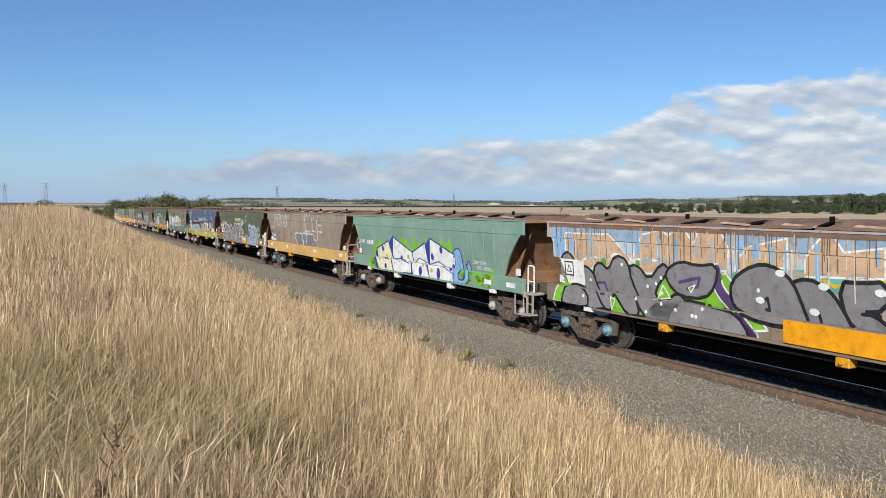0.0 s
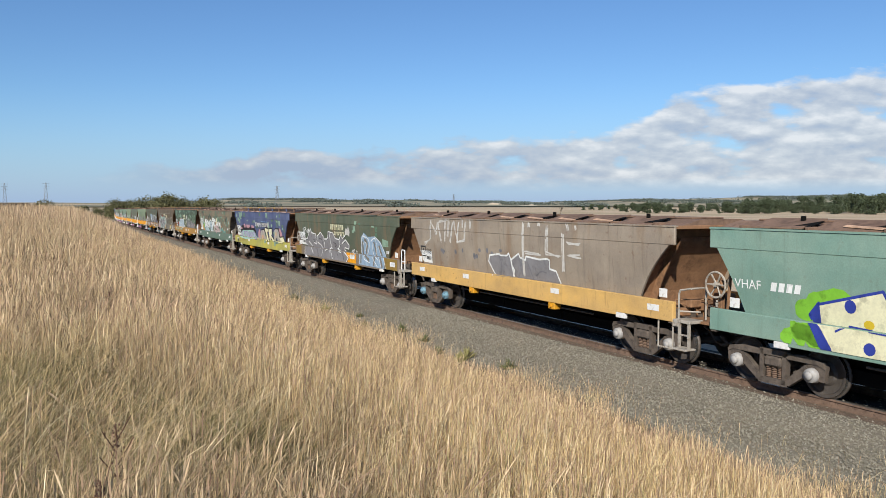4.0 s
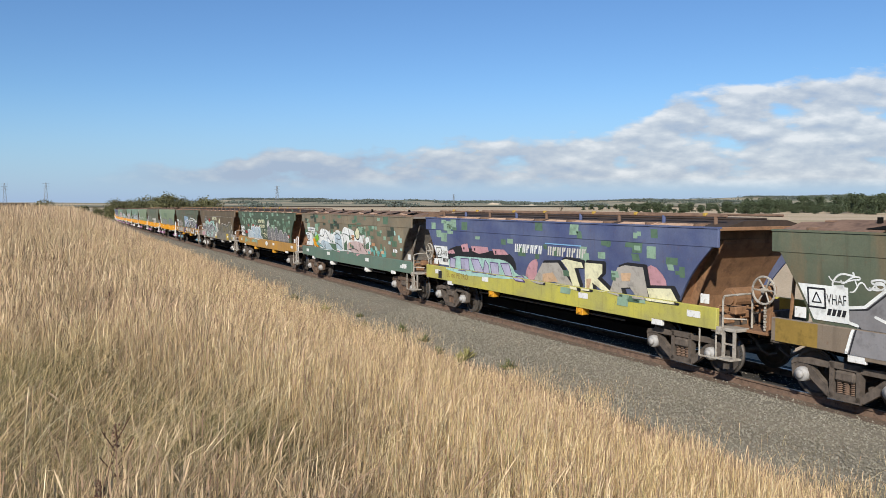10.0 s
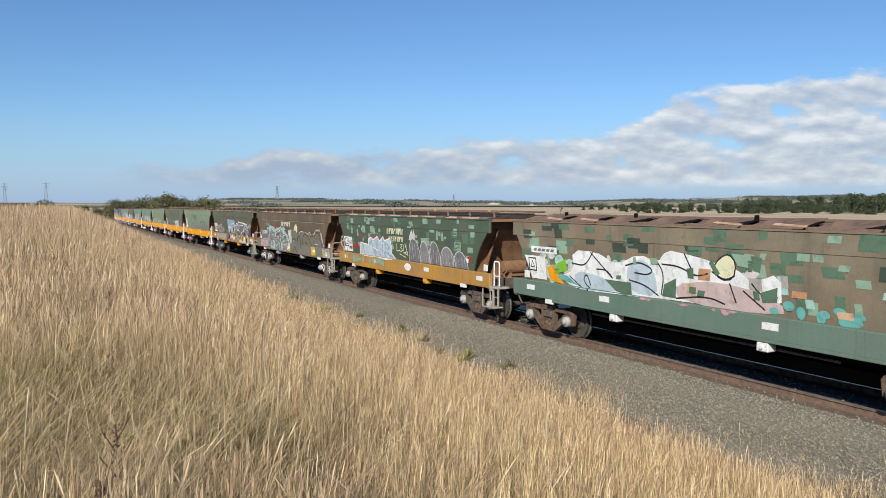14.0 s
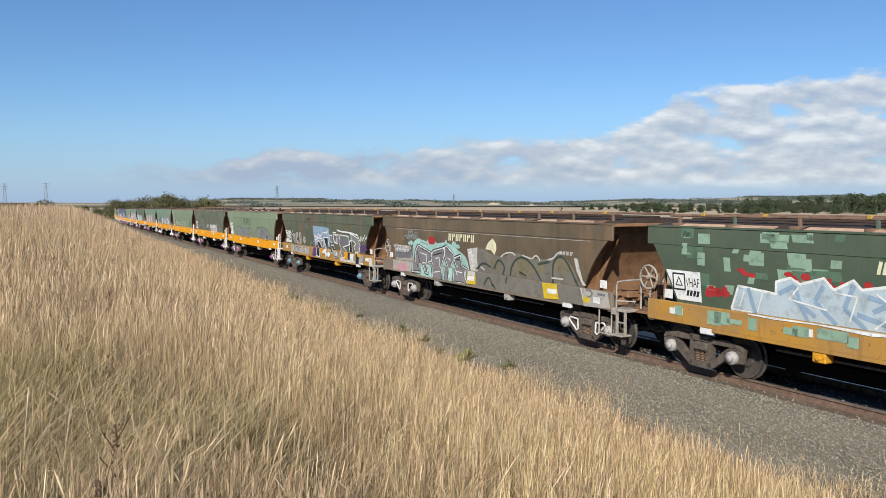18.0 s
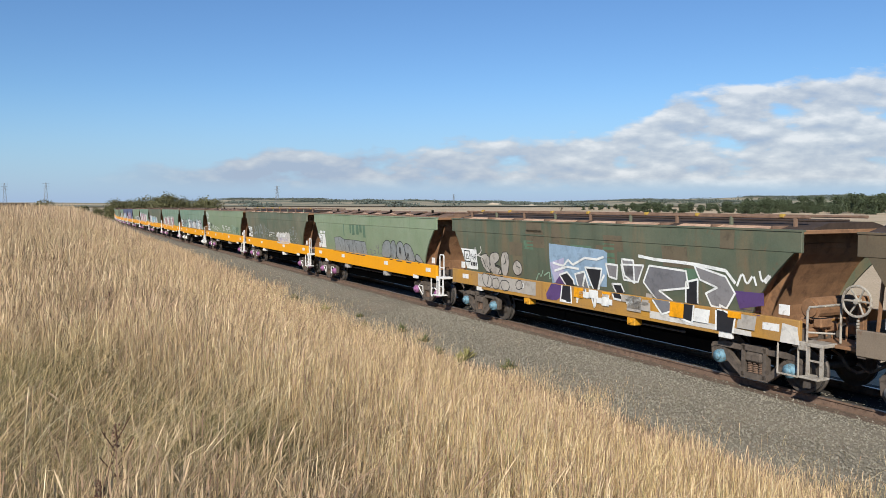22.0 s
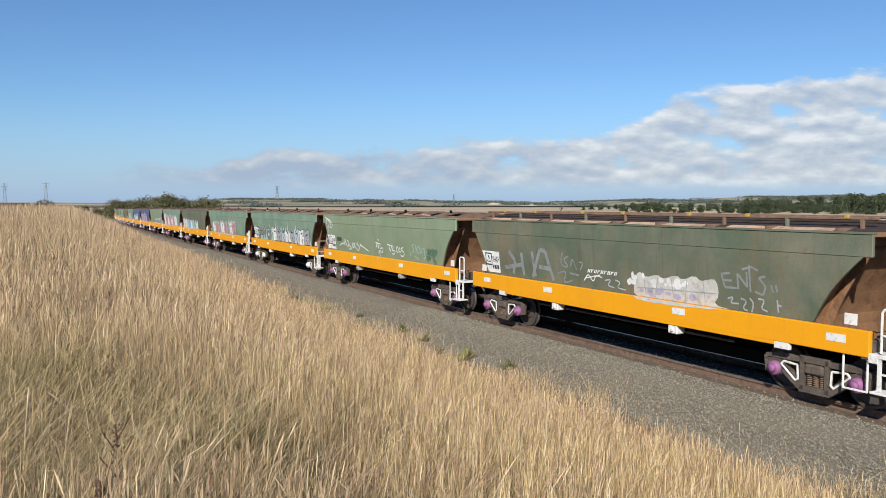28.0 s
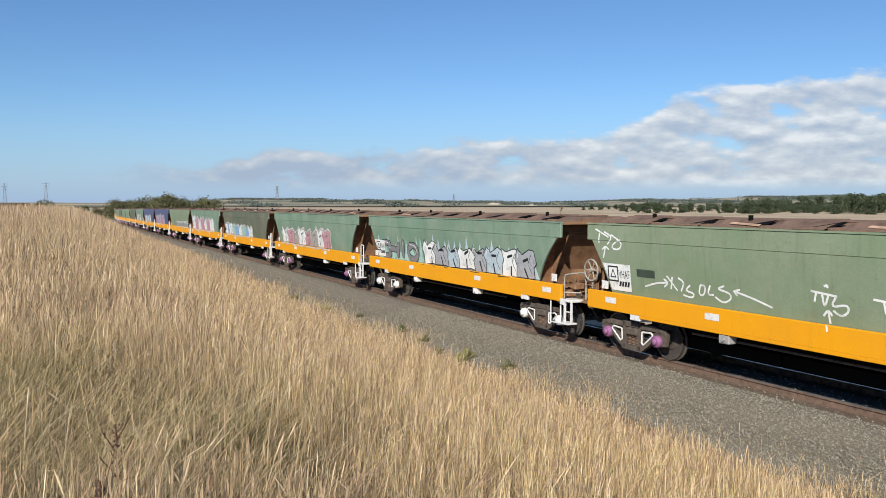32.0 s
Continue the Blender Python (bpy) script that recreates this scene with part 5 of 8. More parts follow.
        p.shape([(8.71, 2.22), (9.17, 2.23), (9.55, 2.29), (9.54, 1.87), (9.05, 1.79), (9.52, 1.61), (9.6, 1.4), (8.9, 1.44)], None, "black", 2, 0.15, 1)
        p.shape([(8.71, 2.22), (9.17, 2.23), (9.55, 2.29), (9.54, 1.87), (9.05, 1.79), (9.52, 1.61), (9.6, 1.4), (8.9, 1.44)], "steel", None, 3.5, 0, 1)
        p.shape([(7.71, 2.11), (8.08, 2.23), (8.47, 2.08), (8.71, 1.8), (8.93, 1.39), (8.01, 1.36)], None, "black", 4, 0.15, 1)
        p.shape([(7.71, 2.11), (8.08, 2.23), (8.47, 2.08), (8.71, 1.8), (8.93, 1.39), (8.01, 1.36)], "steel", None, 5.5, 0, 1)
        p.shape([(6.31, 1.69), (6.35, 2.04), (6.68, 2.29), (7.09, 2.43), (7.47, 2.35), (7.74, 2.14), (7.89, 1.81), (8.06, 1.37), (7.13, 1.35), (6.48, 1.5)], None, "black", 6, 0.15, 1)
        p.shape([(6.31, 1.69), (6.35, 2.04), (6.68, 2.29), (7.09, 2.43), (7.47, 2.35), (7.74, 2.14), (7.89, 1.81), (8.06, 1.37), (7.13, 1.35), (6.48, 1.5)], "steel", None, 7.5, 0, 1)
        p.stroke([(7.1, 1.75), (7.19, 1.81), (7.22, 1.57), (7.14, 1.58)], 0.06, "black", 9)
        p.stroke([(8.21, 1.69), (8.28, 1.68), (8.33, 1.5)], 0.06, "black", 9)
        p.stroke([(9.13, 1.74), (9.45, 1.75), (9.45, 1.71)], 0.06, "black", 9)
        for c in [(7.5, 2.31), (7.01, 1.75), (8.41, 2.14), (8.2, 1.66), (9.47, 2.13)]:
            p.disc(c, 0.11, "white", 10, 9, 0.07)
        p.rect(7.62, 13.3, 1.03, 1.46, "orange", 12)
        p.rect(9.85, 10.5, 1.20, 1.36, "white", 13)
    put(0, f, "graffiti", "grey bubble letters with black outline")
    # 1: white and blue piece on lime
    def f(p, r):
        p.cloud(2.0, 3.2, 1.1, 1.9, "lime", 0, r, 26, 0.3)
        p.spikes(4.6, 9.6, 1.8, 2.55, "lime", 0, r, 9)
        p.cloud(4.2, 9.2, 1.5, 2.1, "lime", 0, r, 40, 0.3)
        p.cloud(9.8, 11.6, 1.06, 1.45, "lime", 0, r, 24, 0.2)
    put(1, f, "graffiti", "lime green sprayed cloud")
    for poly, side in (([(2.48, 1.81), (3.71, 2.16), (3.99, 1.59), (4.28, 0.99), (2.86, 0.96), (2.5, 1.48)], [(2.29, 1.6), (2.49, 1.84), (2.88, 0.97), (2.64, 0.98)]), ([(4.19, 2.33), (5.84, 1.83), (5.93, 1.05), (4.32, 0.97), (4.01, 1.62)], [(3.76, 2.07), (4.19, 2.36), (4.02, 1.49), (3.88, 1.68)]), ([(5.84, 1.82), (6.98, 2.22), (7.13, 1.51), (7.45, 0.99), (6.06, 0.97), (5.92, 1.44)], [(5.92, 1.38), (5.86, 1.55), (6.06, 0.97), (5.85, 0.99)]), ([(7.4, 2.4), (9.18, 1.91), (9.2, 0.95), (7.45, 0.96), (7.24, 1.53)], [(7.04, 2.14), (7.4, 2.4), (7.34, 1.38), (7.11, 1.51)])):
        def f(p, r):
            p.shape(side, "blue", "blue", 2, 0.05)
            p.shape(poly, "cream" if poly[0][0] < 4 else "white", "blue", 4, 0.05)
        put(1, f, "graffiti_letter", "cream block letter with blue outline")
    def f(p, r):
        for pts in ([(2.88, 1.38), (3.06, 1.49), (3.83, 1.45), (3.99, 1.62), (4.23, 1.48), (4.81, 1.53), (5.69, 1.41), (5.85, 1.49)], [(5.92, 1.38), (6.4, 1.65), (7.1, 1.51), (7.31, 1.48), (7.94, 1.61), (9.19, 1.29)]):
            p.stroke(pts, 0.035, "blue", 6.5, False)
        for c, h in zip([(3.11, 1.84), (3.53, 1.17), (4.84, 1.53), (6.69, 1.2), (7.5, 1.75), (8.22, 2.02), (8.12, 1.21), (9.04, 1.48)], (0.12, 0.11, 0.12, 0.17, 0.13, 0.13, 0.2, 0.12)):
            p.disc(c, 0.11 if h < 0.15 else 0.14, "blue", 6.5, 12, h)
        for c in [(3.44, 1.56), (5.44, 1.63), (6.91, 1.44), (7.6, 1.28)]:
            p.disc(c, 0.1, "yellow", 6.2, 9, 0.08)
        p.shape([(9.06, 1.85), (9.15, 2.06), (9.38, 2.17), (9.6, 2.08), (9.7, 1.77), (9.71, 1.43), (9.54, 1.34), (9.51, 1.14), (9.9, 1.12), (10.05, 1.34), (9.9, 1.7), (9.99, 1.61), (10.09, 1.82), (10.27, 1.47), (10.21, 1.12), (9.86, 0.92), (9.16, 0.88)], "sky", "blue", 3, 0.05, 2)
    put(1, f, "graffiti", "blue lines, spots and a sky blue curl")
    def f(p, r):
        p.words(text_faces("VHAF", 0.26), 0.60, 1.95, "white", 1)
        p.bars(1.45, 2.15, 1.95, 2.12, 4, "white", 1)
        p.words(text_faces("...THE SiGNS", 0.17), 10.3, 1.70, "white", 2)
        p.words(text_faces("ARE THERE...", 0.17), 10.6, 1.53, "white", 2)
        p.rect(11.2, 11.65, 1.14, 1.28, "white", 1)
        p.rect(12.5, 13.0, 1.16, 1.30, "white", 1)
    put(1, f, "lettering", "white painted words and markings")
    def f(p, r):
        for u in (10.1, 10.35, 11.1, 11.7, 11.74, 12.2):
            p.rect(u, u + 0.045, 2.0 - r.uniform(0, .4), 2.85, "mint", 0, 0.03)
    put(1, f, "paint_streak", "pale scrape marks in the paint")
    # 2: brushed white strokes on brown-grey
    def f(p, r):
        def brush(pts, width):
            for k in range(3):
                d = width * (k - 1) / 3
                p.stroke([(u + d + r.uniform(-.012, .012), w + r.uniform(-.05, .05)) for u, w in pts], width / 3.4, "chalk", 1, False)
        for pts in ([(1.6, 3.01), (1.53, 2.38), (1.05, 2.2)], [(1.62, 3), (2, 2.59)], [(2, 2.59), (2.14, 3.02)], [(2.16, 3.01), (2.34, 2.32)], [(2.71, 3.04), (2.61, 2.37)], [(2.97, 3.05), (2.84, 2.49)], [(3.24, 3.01), (3, 2.36)], [(3.31, 3.06), (3.52, 2.35)], [(3.65, 3.02), (3.48, 2.35)], [(3.92, 3.1), (3.89, 2.83)], [(4.1, 3.04), (3.98, 2.42), (3.46, 2.33)], [(2.23, 2.98), (2.84, 3.04)], [(4.42, 3.05), (4.4, 2.79)]):
            brush(pts, 0.10)
        for pts in ([(7.49, 3.17), (7.4, 2.42), (7.38, 1.58)], [(7.51, 3.14), (8.15, 3.13)], [(8.25, 3.15), (8.22, 2.98)], [(7.77, 3.17), (7.75, 2.98)], [(8.64, 3.01), (8.54, 2.27), (9.16, 2.22)], [(7.51, 2.23), (8.24, 2.24)], [(9.36, 2.85), (9.3, 1.81)], [(9.53, 2.57), (10.05, 2.55)], [(9.57, 2.26), (10.05, 2.25)], [(9.52, 3.16), (9.56, 2.95)], [(9.84, 3.17), (9.89, 2.97)]):
            brush(pts, 0.13)
        p.shape([(5.77, 1.45), (5.44, 1.85), (5.53, 2.04), (6.11, 2.11), (6.14, 2.07), (6.52, 2.08), (6.63, 2.16), (6.73, 1.97), (7.17, 2.18), (7.23, 2.07), (7.5, 2.01), (7.55, 2.12), (8.21, 2.07), (8.57, 2.11), (8.69, 2.08), (8.67, 1.84), (8.96, 1.8), (9.13, 1.49)], "steel", None, 0.5)
        p.stroke([(5.77, 1.45), (5.44, 1.85), (5.53, 2.04), (6.11, 2.11), (6.14, 2.07), (6.52, 2.08), (6.63, 2.16), (6.73, 1.97), (7.17, 2.18), (7.23, 2.07), (7.5, 2.01), (7.55, 2.12), (8.21, 2.07), (8.57, 2.11), (8.69, 2.08), (8.67, 1.84), (8.96, 1.8), (9.13, 1.49)], 0.05, "white", 2)
        p.stroke([(6.73, 1.97), (6.78, 1.69), (6.84, 1.48)], 0.06, "white", 2)
        p.stroke([(6.8, 1.75), (6.88, 1.67), (6.79, 1.51)], 0.06, "white", 2)
        p.stroke(rounded([(6.1, 2.03), (6.21, 1.8), (6.12, 1.49)]), 0.04, "grey", 2)
        p.stroke(rounded([(7.22, 1.85), (7.29, 1.57)]), 0.04, "grey", 2)
        p.stroke(rounded([(7.59, 1.97), (7.85, 1.48)]), 0.04, "grey", 2)
        p.stroke(rounded([(7.99, 1.6), (8.25, 1.76), (8.49, 1.72)]), 0.04, "grey", 2)
        p.stroke(rounded([(7.16, 2.01), (7.29, 1.85)]), 0.04, "grey", 2)
        p.bars(0.95, 1.5, 1.56, 1.80, 5, "chalk", 2)
        for k in range(12):
            p.disc((r.uniform(1.0, 6.5), r.uniform(1.95, 2.3)), r.uniform(0.05, 0.10), "grey", 0, 9, r.uniform(0.05, 0.12))
    put(2, f, "graffiti", "brushed white sprayed strokes")
    # 3: silver letters, blue arcs
    def f(p, r):
        p.shape([(1.51, 0.97), (1.69, 1.52), (1.37, 1.58), (1.4, 1.8), (1.84, 1.86), (2.5, 2.4), (2.69, 2.2), (3.25, 2.15), (3.42, 2.03), (3.88, 2.19), (4.13, 2.15), (4.53, 1.94), (4.69, 1.89), (5.06, 2.01), (5.18, 2.25), (5.84, 2.26), (6.03, 2.07), (6.65, 2.02), (6.89, 2.2), (7.07, 2.06), (7.48, 2), (7.87, 1.78), (7.8, 1.6), (7.46, 1.62), (7.28, 1.63), (7.96, 1.25), (7.67, 0.95), (6.44, 0.93), (4.2, 0.9)], "steel", None, 0.6)
        p.stroke([(1.57, 1.05), (1.69, 1.52), (1.39, 1.59), (1.4, 1.8), (1.84, 1.86), (2.46, 2.38), (2.61, 2.17), (3.25, 2.13), (3.24, 1.63), (2.96, 1.67), (2.68, 1.77)], 0.055, "white", 2)
        p.stroke([(u + 0.05, w - 0.035) for u, w in [(1.57, 1.05), (1.69, 1.52), (1.39, 1.59), (1.4, 1.8), (1.84, 1.86), (2.46, 2.38), (2.61, 2.17), (3.25, 2.13), (3.24, 1.63), (2.96, 1.67), (2.68, 1.77)]], 0.03, "black", 1.5)
        p.stroke([(3.41, 1.84), (3.5, 2.04), (4.06, 2.24), (4.39, 2.05), (4.48, 1.69), (4.46, 1.39), (4.3, 1.12)], 0.055, "white", 2)
        p.stroke([(u + 0.05, w - 0.035) for u, w in [(3.41, 1.84), (3.5, 2.04), (4.06, 2.24), (4.39, 2.05), (4.48, 1.69), (4.46, 1.39), (4.3, 1.12)]], 0.03, "black", 1.5)
        p.stroke([(3.48, 1.72), (3.95, 1.61), (4.24, 1.42)], 0.055, "white", 2)
        p.stroke([(u + 0.05, w - 0.035) for u, w in [(3.48, 1.72), (3.95, 1.61), (4.24, 1.42)]], 0.03, "black", 1.5)
        p.stroke([(4.53, 1.93), (4.93, 1.94), (5.06, 2.04), (5.18, 2.3), (5.84, 2.26), (6.1, 2.02)], 0.055, "white", 2)
        p.stroke([(u + 0.05, w - 0.035) for u, w in [(4.53, 1.93), (4.93, 1.94), (5.06, 2.04), (5.18, 2.3), (5.84, 2.26), (6.1, 2.02)]], 0.03, "black", 1.5)
        p.stroke([(5.33, 2.24), (5.4, 1.78), (5.92, 0.94)], 0.055, "white", 2)
        p.stroke([(u + 0.05, w - 0.035) for u, w in [(5.33, 2.24), (5.4, 1.78), (5.92, 0.94)]], 0.03, "black", 1.5)
        p.stroke([(6.13, 2.01), (6.63, 1.96), (6.69, 1.75), (6.47, 1.58), (6.28, 1.54), (6.97, 1.4)], 0.055, "white", 2)
        p.stroke([(u + 0.05, w - 0.035) for u, w in [(6.13, 2.01), (6.63, 1.96), (6.69, 1.75), (6.47, 1.58), (6.28, 1.54), (6.97, 1.4)]], 0.03, "black", 1.5)
        p.stroke([(6.65, 2), (6.89, 2.19), (7.07, 2.04), (7.49, 2.2), (7.56, 2.33)], 0.055, "white", 2)
        p.stroke([(u + 0.05, w - 0.035) for u, w in [(6.65, 2), (6.89, 2.19), (7.07, 2.04), (7.49, 2.2), (7.56, 2.33)]], 0.03, "black", 1.5)
        p.stroke([(6.99, 1.82), (7.48, 2), (7.88, 1.78), (7.8, 1.6), (7.28, 1.64), (7.24, 1.53), (7.96, 1.24), (7.67, 0.98)], 0.055, "white", 2)
        p.stroke([(u + 0.05, w - 0.035) for u, w in [(6.99, 1.82), (7.48, 2), (7.88, 1.78), (7.8, 1.6), (7.28, 1.64), (7.24, 1.53), (7.96, 1.24), (7.67, 0.98)]], 0.03, "black", 1.5)
        p.stroke([(2.03, 1.71), (2.61, 1.5), (2.98, 1.15)], 0.055, "white", 2)
        p.stroke([(u + 0.05, w - 0.035) for u, w in [(2.03, 1.71), (2.61, 1.5), (2.98, 1.15)]], 0.03, "black", 1.5)
        p.stroke([(4.84, 1.4), (5.5, 1.56), (5.48, 1.34)], 0.055, "white", 2)
        p.stroke([(u + 0.05, w - 0.035) for u, w in [(4.84, 1.4), (5.5, 1.56), (5.48, 1.34)]], 0.03, "black", 1.5)
        p.stroke([(5.81, 1.82), (6.08, 1.76), (6.18, 1.7), (5.93, 1.61), (5.83, 1.71)], 0.035, "black", 2)
        p.stroke([(2.64, 1.77), (2.94, 1.85), (3.02, 1.74), (2.67, 1.71)], 0.035, "black", 2)
        p.stroke([(3.77, 1.93), (4.11, 1.9), (4.28, 1.54)], 0.035, "black", 2)
        p.stroke([(6.43, 1.46), (6.63, 1.16)], 0.035, "black", 2)
        p.stroke([(7.16, 1.54), (7.37, 1.11)], 0.035, "black", 2)
        p.stroke([(3.55, 1.47), (3.86, 1)], 0.035, "black", 2)
        p.rect(0.1, 1.0, 1.03, 1.46, "ochre", 0)
        p.rect(7.7, 8.9, 1.03, 1.46, "orange", 0)
        p.rect(12.0, 13.3, 1.03, 1.46, "ochre", 0)
        p.rect(12.6, 13.1, 1.16, 1.34, "white", 1)
        p.rect(8.15, 8.75, 1.20, 1.36, "white", 1)
    put(3, f, "graffiti", "silver sprayed letters with black and white outline")
    def f(p, r):
        p.shape([(9.2, 0.82), (9.31, 1.46), (9.4, 2.17), (9.78, 2.4), (10.21, 2.23), (10.99, 2.28), (11.55, 2.07), (11.92, 1.64), (12.21, 0.93), (11.34, 0.93)], "mist", None, 0)
        for pts in ([(9.48, 1.08), (9.57, 2.02)], [(9.77, 2.11), (10.19, 2.01), (9.78, 1.5), (10.45, 1.26)], [(10.83, 2.06), (11.04, 1.51), (10.91, 1.06)], [(11.34, 1.91), (11.83, 1.06)],):
            p.stroke(rounded(pts), 0.14, "dust", 1, False)
        for pts in ([(9.28, 0.91), (9.31, 1.59), (9.45, 2.08), (9.77, 2.36), (9.86, 2.2)], [(9.69, 2.23), (10.21, 2.2), (10.37, 1.96), (10.14, 1.61), (9.68, 1.3), (10.49, 1.17)], [(10.53, 2.07), (10.99, 2.26), (11.17, 1.9), (10.95, 1.5), (11.42, 1.33)], [(10.99, 2.26), (11.55, 2.05), (11.88, 1.64), (12.18, 0.99)], [(11.25, 1.9), (11.7, 1.04)], [(10.65, 1.98), (10.63, 1.47), (11.34, 1.05)], [(9.63, 1.89), (9.81, 2.04), (10.03, 1.93), (9.8, 1.61)],):
            p.stroke(rounded(pts), 0.035, "white", 2, False)
        p.tag("SEHO", 8.1, 1.36, 0.7, 0.22, "white", 2, r, 0.03, False)
    put(3, f, "graffiti", "pale blue sprayed shape with brown letters")
    def f(p, r):
        p.patches(9, ["mint", "fern"], r, 0, (8.3, 12.6), (1.9, 2.7), (0.15, 0.34))
        p.block([(11.7, 1.9), (11.75, 2.2), (12.35, 2.15), (12.3, 1.9)], "mint", None, 0)
        p.bars(12.05, 12.5, 1.62, 1.74, 3, "white", 2)
        p.tag("ERNY", 1.3, 2.2, 0.9, 0.2, "white", 2, r, 0.03, False) if "Y" in GLYPH else p.tag("ERNS", 1.3, 2.2, 0.9, 0.2, "white", 2, r, 0.03, False)
    put(3, f, "paint_patch", "green touch-up patches")
    def f(p, r):
        p.brand(5.55, 7.35, 2.42, 2.66, 7, "cream", 4)
        p.brand(6.0, 7.4, 2.17, 2.34, 7, "cream", 0.3)
        p.shape([(7.49, 2.36), (7.67, 2.54), (7.84, 2.45), (7.95, 2.66), (8.11, 2.35), (7.99, 2.17), (7.83, 2.23), (7.55, 2.24)], "chalk", None, 4)
    put(3, f, "lettering", "cream lettering reduced to bars")
    # 4: purple wagon
    def f(p, r):
        p.shape([(1.45, 2.06), (2.46, 2.27), (3.22, 2.16), (5.37, 2.18), (5.72, 1.99), (5.76, 1.59), (1.47, 1.42)], "black", None, 0, 0, 1)
        p.shape([(1.49, 1.87), (4.09, 1.93), (5.05, 1.95), (5.52, 1.82), (5.68, 1.55), (6.24, 1.56), (6.37, 1.43), (1.52, 1.26)], "aqua", None, 1, 0, 1)
        p.shape([(1.7, 1.8), (2.05, 1.8), (1.95, 1.47), (1.59, 1.48)], "lilac", "purple", 2, 0.03)
        p.shape([(2.42, 1.82), (2.95, 1.84), (2.92, 1.45), (2.39, 1.44)], "lilac", "purple", 2, 0.03)
        p.shape([(3.1, 1.85), (3.57, 1.86), (3.83, 1.47), (3.28, 1.45)], "lilac", "purple", 2, 0.03)
        p.shape([(3.99, 1.87), (4.17, 1.72), (4.18, 1.46), (3.78, 1.47)], "lilac", "purple", 2, 0.03)
        p.shape([(4.28, 1.82), (4.75, 1.82), (4.75, 1.45), (4.31, 1.46)], "lilac", "purple", 2, 0.03)
        p.shape([(4.89, 1.83), (5.36, 1.84), (5.49, 1.47), (5.1, 1.47)], "lilac", "purple", 2, 0.03)
        p.shape([(5.68, 1.49), (6.03, 1.54), (6.33, 1.39), (5.85, 1.39)], "lilac", "purple", 2, 0.03)
    put(4, f, "graffiti", "lilac sprayed letters with pale edge")
    def f(p, r):
        p.shape([(2.5, 2.27), (2.95, 2.34), (3.03, 2.08), (2.6, 2.05)], "pink", None, 2)
        p.disc(([(2.5, 2.27), (2.95, 2.34), (3.03, 2.08), (2.6, 2.05)][0][0] + 0.2, [(2.5, 2.27), (2.95, 2.34), (3.03, 2.08), (2.6, 2.05)][0][1] - 0.10), 0.05, "black", 3, 8)
        p.shape([(3.19, 2.27), (4.2, 2.28), (4.27, 2.14), (3.66, 2.04), (3.22, 2.11)], "pink", None, 2)
        p.disc(([(3.19, 2.27), (4.2, 2.28), (4.27, 2.14), (3.66, 2.04), (3.22, 2.11)][0][0] + 0.2, [(3.19, 2.27), (4.2, 2.28), (4.27, 2.14), (3.66, 2.04), (3.22, 2.11)][0][1] - 0.10), 0.05, "black", 3, 8)
        p.shape([(4.47, 2.24), (5.15, 2.25), (5.39, 2.11), (4.59, 2.07)], "pink", None, 2)
        p.disc(([(4.47, 2.24), (5.15, 2.25), (5.39, 2.11), (4.59, 2.07)][0][0] + 0.2, [(4.47, 2.24), (5.15, 2.25), (5.39, 2.11), (4.59, 2.07)][0][1] - 0.10), 0.05, "black", 3, 8)
        p.shape([(1.53, 2.01), (1.94, 2.1), (2.07, 1.97), (1.61, 1.93)], "pink", None, 2)
        p.disc(([(1.53, 2.01), (1.94, 2.1), (2.07, 1.97), (1.61, 1.93)][0][0] + 0.2, [(1.53, 2.01), (1.94, 2.1), (2.07, 1.97), (1.61, 1.93)][0][1] - 0.10), 0.05, "black", 3, 8)
        p.shape([(6.17, 1.51), (6.35, 1.86), (6.73, 2.08), (6.88, 2.02), (6.77, 1.66), (6.3, 1.55)], "pink", None, 2, 0, 1)
    put(4, f, "graffiti", "pale pink sprayed shapes with black edge")
    def f(p, r):
        for poly in ([(6.61, 1.46), (7.12, 1.99), (7.85, 2.04), (8.26, 1.64), (8.45, 1.46), (7.82, 1.45), (7.43, 1.56), (7.2, 1.4), (6.83, 1.41)], [(8, 2.11), (8.21, 2.16), (8.89, 2.11), (8.93, 1.98), (8.56, 1.95), (8.76, 1.38), (8.45, 1.41), (8.25, 1.9)], [(9.01, 2.12), (9.71, 2.13), (9.68, 1.9), (9.47, 1.75), (9.94, 1.47), (9.65, 1.45), (9.25, 1.63), (9.26, 1.42), (8.93, 1.41)], [(9.91, 1.47), (10.26, 2.08), (10.54, 2.16), (11.17, 2.15), (11.28, 1.42), (10.88, 1.41), (10.67, 1.64), (10.34, 1.6), (10.4, 1.41), (10.08, 1.44)], [(11.25, 1.68), (12.02, 1.74), (12.23, 1.42), (11.32, 1.41)]):
            p.shape([(u + 0.10, w + 0.03) for u, w in poly], "black", "black", 2, 0.09)
            p.shape(poly, "cream" if poly[0][1] > 1.6 else "fade", None, 4)
        for poly in ([(7.08, 1.68), (7.58, 1.76), (7.78, 1.52), (7.04, 1.46)], [(10.38, 1.96), (10.74, 1.99), (10.69, 1.79), (10.39, 1.77)], [(9.03, 1.71), (9.24, 1.73), (9.1, 1.47), (8.99, 1.46)]):
            p.shape(poly, "tan", None, 4.5)
        for poly in ([(6.22, 1.42), (6.5, 1.95), (6.94, 2.13), (6.74, 1.5)], [(11.21, 2.13), (11.5, 2.25), (11.88, 1.96), (11.89, 1.72), (11.23, 1.68)]):
            p.shape(poly, "pink", None, 1, 0, 1)
        p.patches(3, ["fern", "mint"], r, 6, (8.0, 10.4), (1.55, 2.0), (0.15, 0.3))
